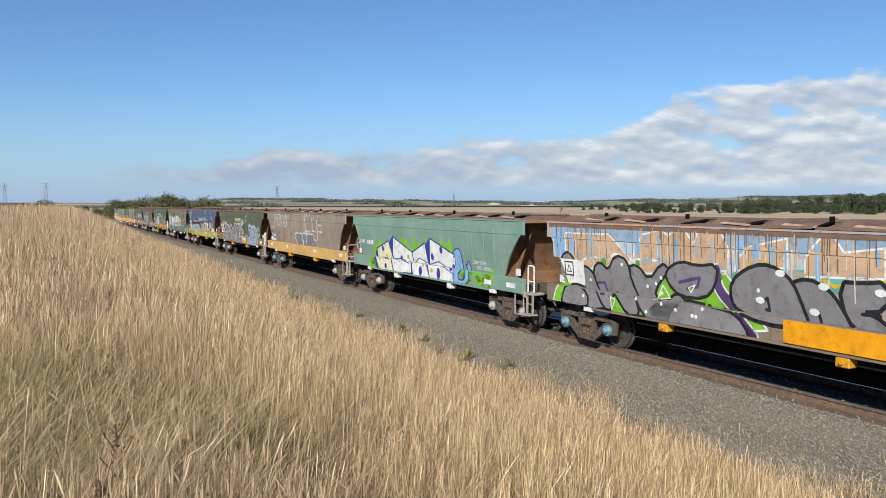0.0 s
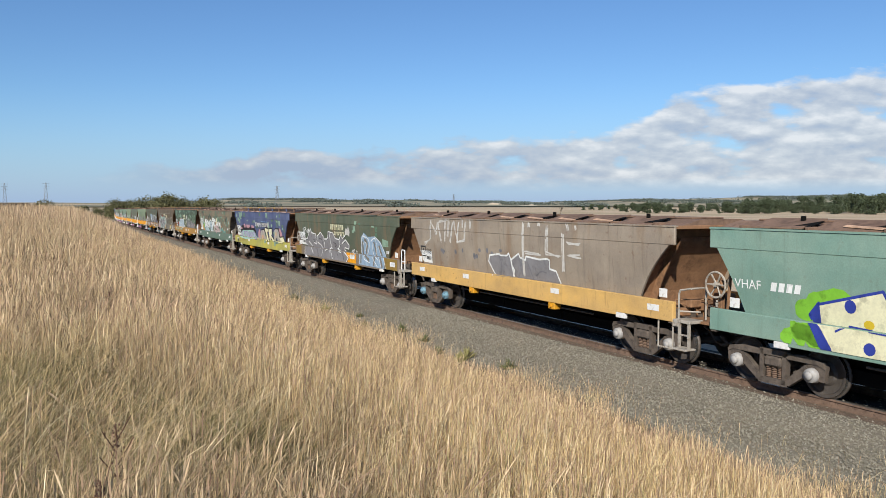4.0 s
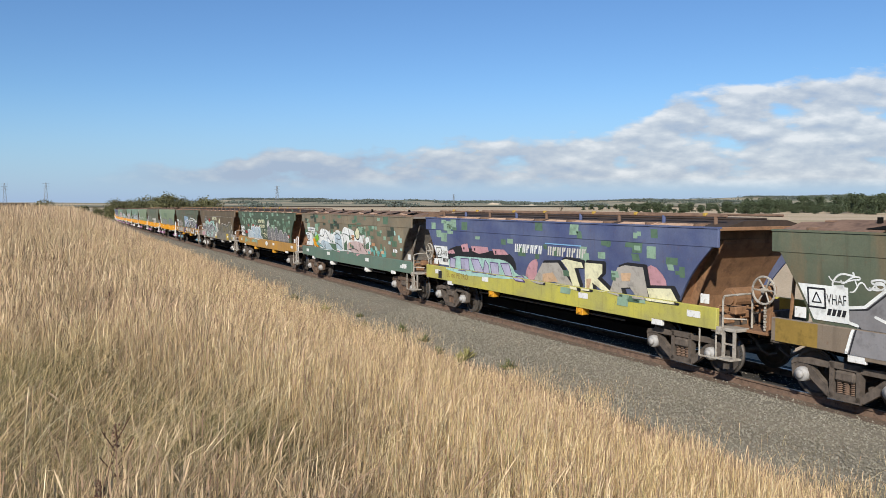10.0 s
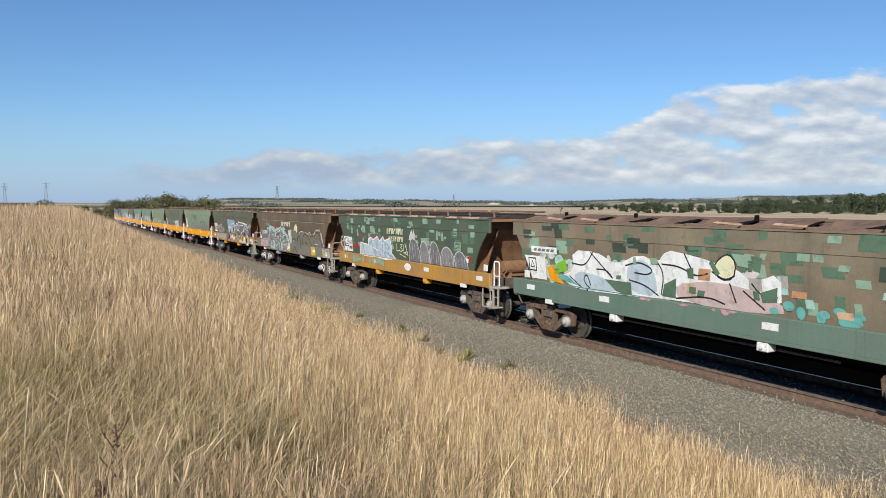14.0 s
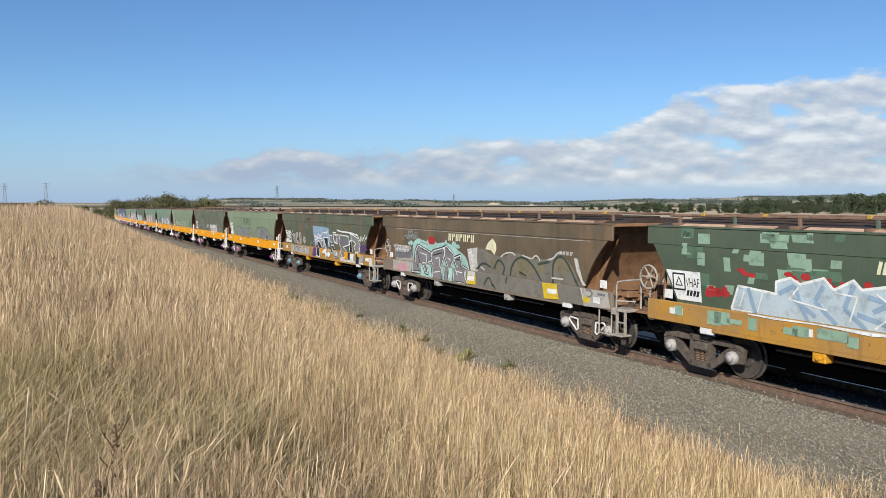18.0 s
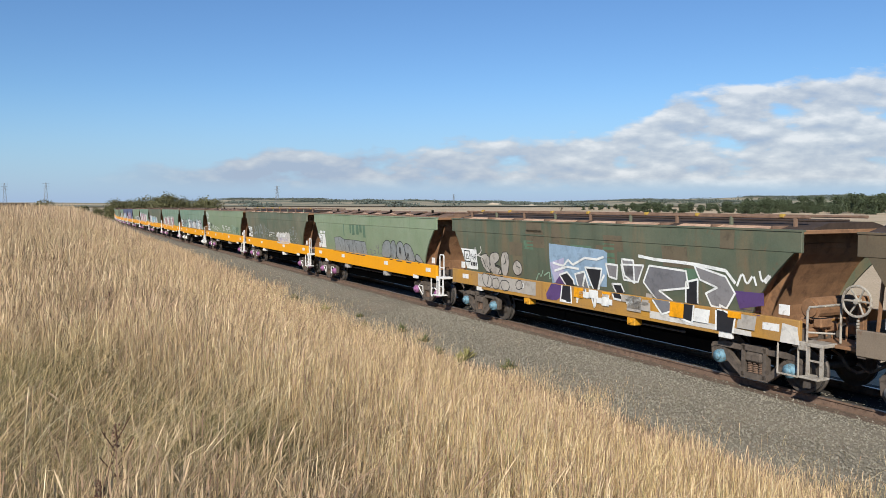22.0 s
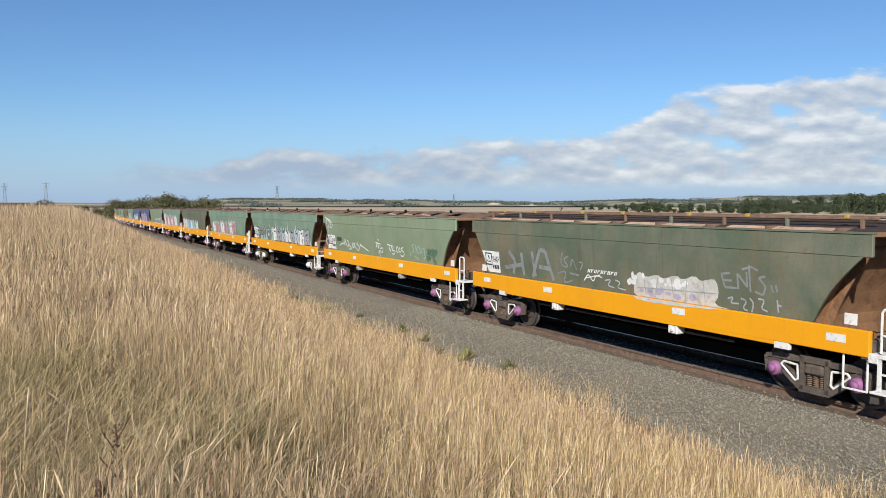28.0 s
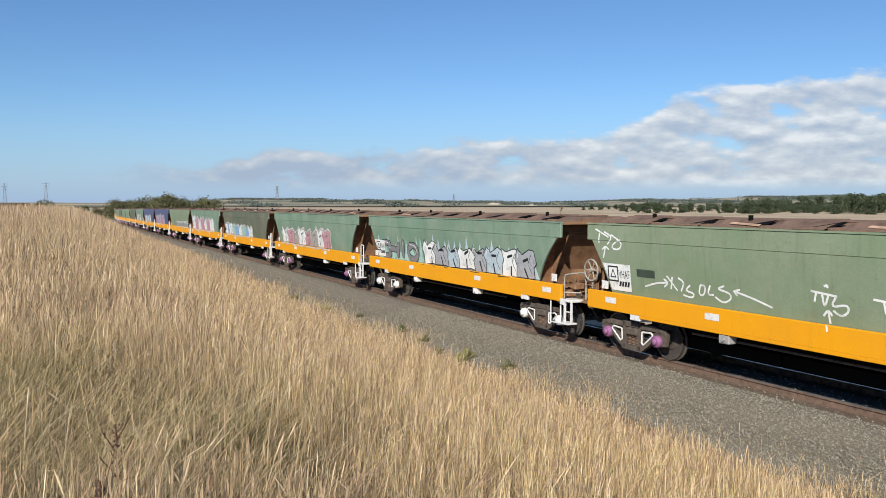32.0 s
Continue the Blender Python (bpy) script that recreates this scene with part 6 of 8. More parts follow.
    put(4, f, "graffiti", "peach sprayed letters with black shadow")
    def f(p, r):
        p.patches(30, ["fern", "mint", "fern"], r, 0, (1.6, 12.4), (1.9, 2.95), (0.12, 0.40))
        p.patches(7, ["mint"], r, 0, (0.4, 2.2), (2.2, 2.95), (0.3, 0.55))
        p.patches(4, ["mint", "fern"], r, 3, (7.0, 12.2), (1.1, 1.4), (0.2, 0.45))
    put(4, f, "paint_patch", "green touch-up patches")
    def f(p, r):
        p.brand(5.75, 7.15, 2.22, 2.46, 7, "white", 5)
        p.brand(7.4, 9.1, 2.22, 2.46, 8, "chalk", 5)
        p.rect(7.3, 8.9, 2.52, 2.55, "sky", 5)
        p.words(text_faces("EL oo PETRO", 0.26), 1.55, 1.16, "ochre", 2)
        p.rect(0.95, 1.2, 1.06, 1.32, "black", 2)
    put(4, f, "lettering", "white lettering reduced to bars")
    # 5: pale letters over patches
    def f(p, r):
        p.patches(70, ["fern", "moss", "mint", "fern"], r, 0, (0.4, 12.4), (1.55, 3.0), (0.15, 0.5))
        p.patches(14, ["aqua", "mint"], r, 1, (8.2, 12.4), (1.6, 2.7), (0.12, 0.3))
    put(5, f, "paint_patch", "green touch-up patches")
    def f(p, r):
        p.cloud(1.4, 9.0, 1.55, 2.2, "aqua", 1, r, 60, 0.20)
        p.cloud(4.6, 8.5, 1.5, 1.85, "pink", 1, r, 46, 0.20)
        p.cloud(1.4, 8.8, 1.7, 2.3, "chalk", 1.5, r, 60, 0.14)
        p.shape([(2.76, 2.42), (3.81, 2.42), (4.49, 2.13), (5.32, 2.47), (5.91, 2.28), (6.21, 2.6), (6.75, 2.54), (7.26, 2.47), (7.62, 2.39), (8.14, 2.33), (8.51, 2.06), (9.21, 2.32), (9.18, 1.56), (7.33, 1.5), (6.42, 1.49), (5.99, 1.48), (2.7, 1.41), (2.18, 1.7), (2.82, 1.89)], "white", None, 2, 0, 1)
        p.shape([(2.82, 1.89), (3.76, 1.84), (4.45, 1.65), (4.38, 1.46), (2.8, 1.42)], "pale", None, 2.4, 0, 1)
        p.shape([(4.91, 2.18), (5.47, 2.34), (5.82, 2.08), (5.85, 1.5), (5.01, 1.52), (4.83, 1.81)], "pale", None, 2.4, 0, 1)
        p.shape([(6.38, 1.85), (7.36, 2), (8.18, 1.98), (9.19, 1.76), (9.25, 1.47), (6.52, 1.47)], "rose", None, 2.6, 0, 1)
        p.shape([(7.52, 2.28), (7.74, 2.52), (7.97, 2.61), (8.15, 2.43), (8.07, 2.1), (7.73, 2.05)], "cream", "black", 3, 0.03, 1)
        p.stroke(rounded([(2.74, 2.08), (3.22, 2.03), (3.46, 2.2), (3.63, 2.41)]), 0.035, "black", 4, False)
        p.stroke(rounded([(3.53, 2.4), (3.97, 2.08), (4.41, 1.74), (4.14, 2), (3.74, 1.99)]), 0.035, "black", 4, False)
        p.stroke(rounded([(4.82, 2.15), (5.31, 2.28), (5.78, 2.13), (5.6, 1.98), (5.13, 2.01)]), 0.035, "black", 4, False)
        p.stroke(rounded([(4.93, 1.82), (5.46, 1.75), (5.88, 1.54)]), 0.035, "black", 4, False)
        p.stroke(rounded([(6.05, 2.27), (6.61, 2.26), (7.02, 2.07), (7.4, 2.16)]), 0.035, "black", 4, False)
        p.stroke(rounded([(7.5, 2.22), (7.84, 2.05), (8.1, 2.17)]), 0.035, "black", 4, False)
        p.stroke(rounded([(6.42, 1.54), (7.34, 1.68), (7.81, 1.56)]), 0.035, "black", 4, False)
        p.stroke(rounded([(2.6, 1.73), (3.1, 1.45)]), 0.035, "black", 4, False)
        p.stroke(rounded([(3.45, 1.55), (3.34, 1.87), (3.14, 1.65), (3.48, 1.43)]), 0.035, "black", 4, False)
        p.stroke(rounded([(8.51, 2.06), (8.71, 1.84), (9.11, 1.84)]), 0.035, "black", 4, False)
        p.stroke(rounded([(5.91, 2.32), (6.11, 2.05), (5.97, 1.57)]), 0.035, "black", 4, False)
        p.stroke(rounded([(6.75, 2.54), (6.93, 2.23)]), 0.035, "black", 4, False)
        p.stroke(rounded([(7.96, 2.01), (8.1, 1.62)]), 0.035, "black", 4, False)
        p.stroke(rounded([(8.29, 1.89), (8.8, 1.56)]), 0.035, "black", 4, False)
        p.shape([(4.02, 1.76), (4.99, 1.76), (4.98, 1.44), (4.43, 1.5)], "fern", None, 5)
        p.shape([(6.09, 1.82), (6.48, 1.99), (6.42, 1.54), (6, 1.55)], "fern", None, 5)
        p.shape([(1.59, 1.86), (1.89, 1.98), (2.33, 1.47), (1.72, 1.54)], "orange", None, 5)
        p.shape([(1.89, 1.95), (2.48, 2.16), (2.53, 1.86), (1.97, 1.73)], "lime", None, 5)
        p.shape([(2.49, 1.72), (2.97, 1.5), (2.06, 1.62), (2.14, 1.76)], "teal", None, 5)
        p.shape([(8.71, 1.89), (9.12, 2.03), (9.09, 1.74), (8.75, 1.7)], "fern", None, 5)
        p.shape([(7.5, 2.48), (7.73, 2.19), (7.61, 2.13), (7.44, 2.38)], "fern", None, 5)
        p.shape([(6.8, 2.22), (7, 2.26), (6.99, 2.02), (6.83, 2.02)], "fern", None, 5)
        p.shape([(8.52, 2.6), (8.78, 2.57), (8.73, 2.28), (8.57, 2.31)], "fern", None, 5)
        p.shape([(8.03, 2.62), (8.41, 2.6), (8.46, 2.35), (8.19, 2.38)], "mint", None, 5)
        p.patches(6, ["fade", "peach", "tan"], r, 4, (6.5, 10.6), (1.55, 2.1), (0.15, 0.35))
        p.cloud(9.0, 10.8, 1.55, 1.75, "teal", 3, r, 12, 0.16)
        p.patches(8, ["fern", "mint"], r, 12, (1.4, 9), (1.6, 2.3), (0.1, 0.24))
        p.rect(0.9, 2.1, 2.26, 2.44, "white", 3)
        p.bars(1.0, 2.0, 2.31, 2.38, 5, "grey", 4)
        p.bars(11.55, 12.0, 1.72, 1.85, 3, "white", 3)
    put(5, f, "graffiti", "white, aqua and pink sprayed letters")
    def f(p, r):
        p.bars(12.4, 13.0, 1.18, 1.30, 6, "white", 1)
    put(5, f, "lettering", "small white marking")
    # 6: dark green, light green patches, ochre sill
    def f(p, r):
        p.patches(85, ["mint", "fern", "mint"], r, 0, (0.4, 12.2), (1.75, 3.0), (0.12, 0.46))
    put(6, f, "paint_patch", "light green touch-up patches")
    def f(p, r):
        p.shape([(2.33, 1.49), (2.55, 1.98), (3.43, 1.91), (3.45, 2.14), (3.77, 2.24), (3.98, 2.14), (4.47, 2.29), (4.66, 2.1), (5.04, 2.3), (5.19, 2.15), (5.73, 2.26), (5.85, 1.85), (5.76, 1.67), (6.11, 1.48), (5.4, 1.42), (4.4, 1.47), (3.45, 1.45)], "pale", "white", 3, 0.05)
        for pts in ([(2.79, 1.96), (2.93, 1.47)], [(3.5, 1.92), (3.85, 2.1), (4.09, 1.46)], [(3.82, 1.85), (4.27, 1.57)], [(4.46, 2.15), (4.27, 1.86), (4.68, 1.47)], [(5.04, 2.22), (4.85, 1.79), (5.24, 1.46)], [(5.29, 2.04), (5.71, 1.96), (5.37, 1.79)], [(5.08, 1.72), (5.85, 1.53)],):
            p.stroke(pts, 0.09, "mist", 5, False)
        for pts in ([(3.14, 1.92), (2.98, 1.5)], [(3.94, 2.08), (3.73, 1.84), (4.51, 1.72)], [(4.7, 2.05), (5.11, 2.02), (4.94, 1.58)], [(5.45, 2.11), (5.82, 1.85), (5.4, 1.51)], [(2.69, 1.88), (2.55, 1.57)],):
            p.stroke(pts, 0.03, "white", 6, False)
        p.cloud(1.7, 2.2, 1.55, 1.9, "red", 0, r, 8, 0.12)
        p.cloud(2.4, 5.4, 2.12, 2.3, "red", 0, r, 16, 0.09)
    put(6, f, "graffiti", "white and sky blue sprayed letters")
    def f(p, r):
        for k, (c, w, h) in enumerate(((7.9, 0.5, 0.86), (8.75, 0.42, 0.78), (9.55, 0.45, 0.80), (10.5, 0.55, 0.66), (11.4, 0.5, 0.55))):
            dome = [(c + w * math.cos(a), 1.49 + h * math.sin(a)) for a in np.linspace(0, math.pi, 15)]
            p.block(dome, "steel" if k % 2 else "grey", None, 2 + k * 0.5)
            p.stroke(dome, 0.035, "chalk", 6)
            for q in range(4):
                x = c + w * (q - 1.5) / 2.4
                p.stroke([(x, 1.55), (x + r.uniform(-.05, .05), 1.5 + h * r.uniform(0.5, 0.85))], 0.018, "chalk", 6, False)
        p.disc((10.4, 1.75), 0.24, "white", 2, 3, 0.3)
        p.stroke([(10.2, 1.55), (10.6, 1.9), (10.7, 1.6)], 0.14, "silver", 1)
        p.bars(11.3, 12.0, 1.7, 1.84, 3, "white", 3)
        p.rect(11.9, 12.15, 1.75, 1.9, "red", 2)
    put(6, f, "graffiti", "grey sprayed bubble letters")
    def f(p, r):
        p.brand(5.45, 7.0, 2.44, 2.66, 7, "cream", 3)
        p.brand(5.6, 7.0, 2.16, 2.36, 7, "cream", 3)
        p.shape([(7.47, 2.27), (7.62, 2.49), (7.77, 2.66), (7.88, 2.51), (7.94, 2.72), (8.07, 2.43), (7.99, 2.27), (7.82, 2.32), (7.59, 2.26)], "chalk", None, 3)
        for pts in ([(6.36, 2.07), (6.3, 1.79), (6.62, 1.85)], [(6.7, 2.05), (6.89, 2.07), (6.69, 1.94), (6.88, 1.85), (6.61, 1.78)], [(6.96, 2.07), (6.94, 1.74), (7.26, 1.83)], [(7.15, 2.06), (7.31, 1.68), (6.94, 1.77)], [(6.54, 1.7), (7.06, 1.59)]):
            p.stroke(pts, 0.035, "cream", 4)
        p.disc((7.45, 1.26), 0.30, "white", 3, 16, 0.14)
        for k in range(9):
            a = r.uniform(0.8, 5.6)
            p.rect(a, a + r.uniform(0.2, 0.7), 1.1 + r.uniform(0, 0.12), 1.3 + r.uniform(0, 0.14), "mint", 2)
    put(6, f, "lettering", "cream lettering reduced to bars")
    # 7: silver band
    def f(p, r):
        p.shape([(2.46, 1.32), (2.52, 2.18), (3.1, 2.4), (3.43, 2.28), (4.53, 2.24), (5.11, 2.33), (5.65, 2.21), (5.92, 2.07), (6.4, 1.91), (6.52, 1.52), (6.48, 1), (5.3, 0.97), (2.61, 1.06)], "aqua", None, 0, 0, 2)
        p.cloud(2.3, 6.0, 2.1, 2.3, "aqua", 0.5, r, 20, 0.13)
        p.shape([(3.82, 2.35), (4.01, 2.5), (4.32, 2.45), (4.34, 2.2), (3.85, 2.18)], "red", None, 1, 0, 1)
        p.shape([(0.92, 1.07), (0.99, 1.93), (2.36, 2.07), (2.58, 1.11)], "fade", None, 0)
        p.shape([(1.14, 1.24), (1.91, 1.46), (2.39, 1.18), (1.45, 1.02)], "pink", None, 1, 0, 1)
        p.shape([(1.05, 1.88), (2.44, 1.93), (2.33, 1.61), (1, 1.53)], "grey", None, 1)
        p.brand(0.95, 2.1, 1.96, 2.05, 9, "white", 2)
        p.brand(1.1, 2.2, 1.80, 1.92, 10, "white", 2)
        for pts in ([(1.76, 2.26), (1.97, 2.48), (2.19, 2.27), (2.39, 2.44)], [(2.01, 2.42), (2.66, 2.48)], [(0.85, 2.06), (1.04, 1.86), (1.22, 2.12)], [(3.26, 2.24), (3.76, 2.17)],):
            p.stroke(rounded(pts), 0.04, "haze", 2, False)
    put(7, f, "graffiti", "aqua and pink sprayed clouds")
    def f(p, r):
        for k, poly in enumerate(([(2.61, 1.12), (2.64, 1.6), (2.74, 1.87), (3, 2.12), (3.97, 1.89), (3.92, 1.6), (3.67, 1.54), (3.86, 1.15), (3.65, 1.17), (3.45, 1.49), (3.19, 1.49), (3.25, 1.15)], [(3.92, 1.82), (4.14, 1.96), (4.99, 2.13), (4.93, 1.87), (4.65, 1.51), (4.85, 1.36), (4.9, 0.99), (4.21, 1.01), (4.16, 1.4), (3.94, 1.55)], [(4.92, 2.09), (5.11, 2.19), (5.53, 1.96), (5.58, 1.77), (5.36, 1.59), (5.29, 1.41), (5.36, 1.01), (5.1, 1), (5.06, 1.54), (4.95, 1.78)], [(5.56, 1.8), (6.02, 1.92), (6.03, 1.59), (6.12, 1.56), (6.37, 1.5), (6.4, 1.28), (6.62, 0.98), (6.15, 1.03), (5.64, 1.01), (5.71, 1.42)])):
            q = Paint(p.off)
            q.shape(poly, None, "black", 3, 0.11)
            q.shape([(u + 0.02, w) for u, w in poly], None, "white", 3.6, 0.035)
            q.shape(poly, "steel", None, 4)
            p.subs.append(("letter", q))
        for pts in ([(3.15, 1.85), (3.64, 1.79), (3.53, 1.5)], [(4.27, 1.71), (4.57, 1.76), (4.51, 1.44)], [(4.28, 1.23), (4.76, 1.3)], [(5.15, 1.8), (5.35, 1.71)], [(5.73, 1.59), (5.95, 1.24)], [(5.89, 1.39), (6.26, 1.37)],):
            p.stroke(pts, 0.03, "white", 5, False)
        for pts in ([(2.89, 1.89), (3.06, 1.33)], [(4.12, 1.81), (4.81, 1.94)], [(5.68, 1.75), (5.98, 1.78)],):
            p.stroke(pts, 0.04, "black", 5, False)
    put(7, f, "graffiti", "silver sprayed letters with black outline")
    def f(p, r):
        p.shape([(6.93, 0.86), (6.88, 1.9), (7.05, 2.23), (7.52, 2.2), (8.02, 2.06), (8.31, 2.04), (8.69, 2.04), (9.08, 2.2), (9.6, 2.16), (10.09, 2.05), (10.57, 2.09), (11.02, 2.11), (11.32, 2.3), (11.59, 2.18), (11.85, 1.96), (12.02, 1.64), (12.32, 1.3), (12.36, 0.97), (11.65, 0.94), (10.16, 0.9)], "dust", None, 0)
        p.shape([(8.97, 1.51), (9.24, 1.99), (9.63, 2.12), (9.95, 1.93), (10.13, 1.56)], "olive", None, 1, 0, 1)
        p.shape([(10.96, 1.75), (11.1, 2.06), (11.34, 2.25), (11.61, 2.14), (11.81, 1.78)], "olive", None, 1, 0, 1)
        p.shape([(7.73, 1.82), (8.07, 2.02), (8.3, 1.94), (8.22, 1.46)], "olive", None, 1, 0, 1)
        p.shape([(9.99, 1.83), (10.48, 2), (10.7, 1.84), (10.37, 1.62)], "olive", None, 1, 0, 1)
        for pts in ([(6.97, 1.54), (7.43, 1.8), (7.83, 1.67)], [(8.03, 1.64), (8.31, 1.98), (8.66, 1.74), (8.44, 1.45)], [(8.8, 1.26), (9.01, 1.87), (9.6, 2.14), (10.11, 1.88), (10.42, 1.45)], [(10.93, 1.28), (10.98, 1.99), (11.31, 2.25), (11.61, 2.14), (12.01, 1.47)], [(10.32, 1.93), (10.87, 2.04)], [(8.09, 1.17), (8.39, 0.94)], [(9.38, 1.64), (9.71, 1.55)], [(7.58, 1.11), (7.88, 1.43), (8.09, 1.11)],):
            p.stroke(rounded(pts), 0.07, "moss", 2, False)
        for pts in ([(8.47, 2.02), (8.7, 2.15), (9.11, 2.2), (9.25, 2.11)], [(9.6, 2.14), (10.09, 2.05), (10.18, 2.16), (10.34, 2.17), (10.44, 2.03)], [(10.79, 2.09), (11.05, 2.13), (11.25, 2.31), (11.46, 2.31)], [(7.24, 1.64), (7.48, 1.55)], [(10.9, 1.6), (11.41, 1.61)],):
            p.stroke(rounded(pts), 0.045, "chalk", 3, False)
        p.shape([(11.93, 2.21), (12.07, 2.2), (12.21, 1.66), (12.35, 1.5), (12.38, 1.04), (12.23, 1.45), (12, 1.86)], "chalk", None, 1)
        p.shape([(12.3, 1.47), (13.27, 1.46), (13.37, 1.07), (12.38, 0.99)], "fade", None, 1)
        p.shape([(6.51, 2.16), (7.16, 2.24), (7.06, 1.9), (7.06, 1.32), (6.61, 1.31)], "chalk", None, 1)
        for pts in ([(6.56, 2.01), (6.85, 2.11), (6.73, 1.92), (6.96, 2)], [(6.61, 1.8), (6.95, 1.89), (6.77, 1.71)], [(6.65, 1.59), (6.94, 1.68)],):
            p.stroke(rounded(pts), 0.035, "white", 3, False)
        for pts in ([(12.45, 1.45), (12.73, 1.43), (12.65, 1.27), (12.52, 1.27)], [(12.91, 1.38), (13.19, 1.37)],):
            p.stroke(rounded(pts), 0.06, "grey", 3, False)
        p.rect(12.35, 12.6, 1.12, 1.26, "yellow", 3)
        p.rect(12.75, 13.0, 1.14, 1.30, "white", 3)
    put(7, f, "graffiti", "dull grey sprayed letters")
    def f(p, r):
        p.brand(5.3, 7.0, 2.38, 2.62, 7, "cream", 1)
        p.shape([(7.62, 2.21), (7.78, 2.41), (8.06, 2.56), (8.25, 2.41), (8.25, 2.25), (8.12, 2.06), (7.93, 2.19)], "cream", None, 1)
        p.rect(1.2, 12.6, 2.665, 2.68, "fade", 1)
        p.tag("LORD".replace("L", "I"), 2.1, 2.36, 0.9, 0.22, "haze", 1, r, 0.035, False)
        p.bars(11.3, 11.9, 2.26, 2.36, 4, "fade", 1)
    put(7, f, "lettering", "cream lettering reduced to bars")
    def f(p, r):
        p.shape([(10.62, 1.46), (11.28, 1.48), (11.38, 1.07), (10.72, 1.03)], "yellow", None, 9)
        p.shape([(10.87, 1.32), (11.29, 1.33), (11.28, 1.2), (10.87, 1.19)], "white", None, 10)
        p.shape([(6.58, 1.33), (7.14, 1.34), (7.12, 1.06), (6.59, 1.05)], "yellow", None, 9)
        p.shape([(6.62, 1.31), (7.05, 1.32), (7.04, 1.17), (6.62, 1.16)], "white", None, 10)
    put(7, f, "sill_notice", "yellow square with white panel")
    # 8: purple and white chaos over brown and green squares
    def f(p, r):
        p.patches(12, ["brick", "fern"], r, 0, (0.4, 12.4), (1.9, 2.9), (0.35, 0.9))
    put(8, f, "paint_patch", "brown and green touch-up patches")
    def f(p, r):
        p.rect(1.7, 4.9, 1.05, 1.43, "fade", 1)
        for poly in ([(1.68, 1.99), (2.28, 2.11), (2.37, 1.47), (1.94, 1.54)], [(2.27, 2.07), (2.84, 2.18), (2.91, 1.92), (2.48, 1.75), (2.97, 1.64), (2.88, 1.45), (2.28, 1.46)], [(2.99, 2.16), (3.42, 2.2), (3.42, 1.84), (3.24, 1.45), (2.93, 1.46)], [(3.58, 1.79), (3.82, 2), (4.07, 1.89), (4.09, 1.65), (3.85, 1.52), (3.63, 1.57)], [(1.89, 1.49), (2.54, 1.43), (2.55, 1.06), (2.1, 1.06)], [(2.54, 1.33), (2.93, 1.4), (3.02, 1.08), (2.63, 1.02)], [(3.01, 1.33), (3.49, 1.36), (3.57, 1.09), (3.17, 1.01)], [(3.85, 1.31), (4.11, 1.46), (4.3, 1.24), (3.98, 1.11)]):
            p.shape(poly, "fade", "black", 2, 0.025, 1)
        for pts in ([(2.11, 1.72), (2.38, 1.41), (2.28, 1.13)], [(2.58, 1.76), (2.97, 1.73), (2.75, 1.51)], [(3.19, 2.08), (3.26, 1.89), (3.11, 1.81)], [(3.8, 1.81), (3.97, 1.76)], [(1.88, 1.91), (2.06, 1.64)],):
            p.stroke(rounded(pts), 0.03, "black", 4, False)
        for pts in ([(0.92, 2.12), (1.24, 2), (1.49, 2.23)], [(1.14, 2.06), (1.5, 1.95), (1.86, 2.11), (1.81, 2.28)], [(1.47, 2.01), (1.89, 1.95)],):
            p.stroke(rounded(pts), 0.04, "chalk", 3, False)
        for pts in ([(4.76, 1.47), (4.95, 1.73), (5.01, 1.56), (5.14, 1.78)], [(5.17, 1.64), (5.48, 1.79), (5.39, 1.54), (5.54, 1.62)],):
            p.stroke(rounded(pts), 0.035, "mint", 3, False)
    put(8, f, "graffiti", "white sprayed letters")
    def f(p, r):
        p.shape([(5.5, 2.54), (7.78, 2.48), (7.94, 2.42), (7.83, 1.57), (5.53, 1.47), (5.49, 2.02)], "mist", None, 1)
        p.shape([(5.49, 2.02), (6.15, 2.19), (6.06, 1.4), (5.66, 1.44)], "lilac", None, 1.4)
        p.shape([(5.32, 1.05), (5.68, 1.52), (5.98, 1.75), (6.18, 1.2), (5.79, 0.98)], "purple", None, 2, 0, 1)
        for k, poly in enumerate(([(9.41, 2.21), (10.54, 2.17), (10.59, 1.81), (9.68, 1.66), (10.38, 1.33), (9.87, 1.16), (9.18, 1.81)], [(10.52, 1.93), (10.87, 2.02), (10.78, 1.08), (10.44, 1.14)], [(10.79, 2.31), (11.63, 2.14), (11.85, 1.82), (11.59, 1.46), (11.2, 1.49), (11.07, 1.74), (11.39, 1.89), (10.93, 2.02)], [(11.43, 1.54), (11.93, 1.35), (11.86, 0.91), (11.44, 1.02)], [(8.44, 2.17), (9.22, 2.2), (8.99, 1.79), (8.5, 1.81)])):
            q = Paint(p.off)
            q.shape(poly, ("grey", "black", "steel", "black", "steel")[k], "white", 5, 0.045)
            p.subs.append(("letter", q))
        p.shape([(11.83, 1.87), (12.55, 1.89), (12.53, 1.45), (11.94, 1.51)], "purple", None, 2)
        p.shape([(9.47, 1.19), (12.33, 1.12), (12.34, 0.85), (9.48, 0.83)], "chalk", None, 1)
        p.shape([(13.04, 1.39), (13.37, 1.35), (13.43, 0.98), (12.99, 1)], "chalk", None, 2)
        for pts in ([(11.91, 1.97), (12.07, 2.29), (12.15, 1.99), (12.3, 2.2)], [(12.34, 2.2), (12.39, 2.02)], [(12.48, 2.32), (12.53, 2.08), (12.7, 2.25)], [(12.6, 2.09), (12.78, 2.29), (12.68, 1.99)],):
            p.stroke(rounded(pts), 0.05, "white", 6, False)
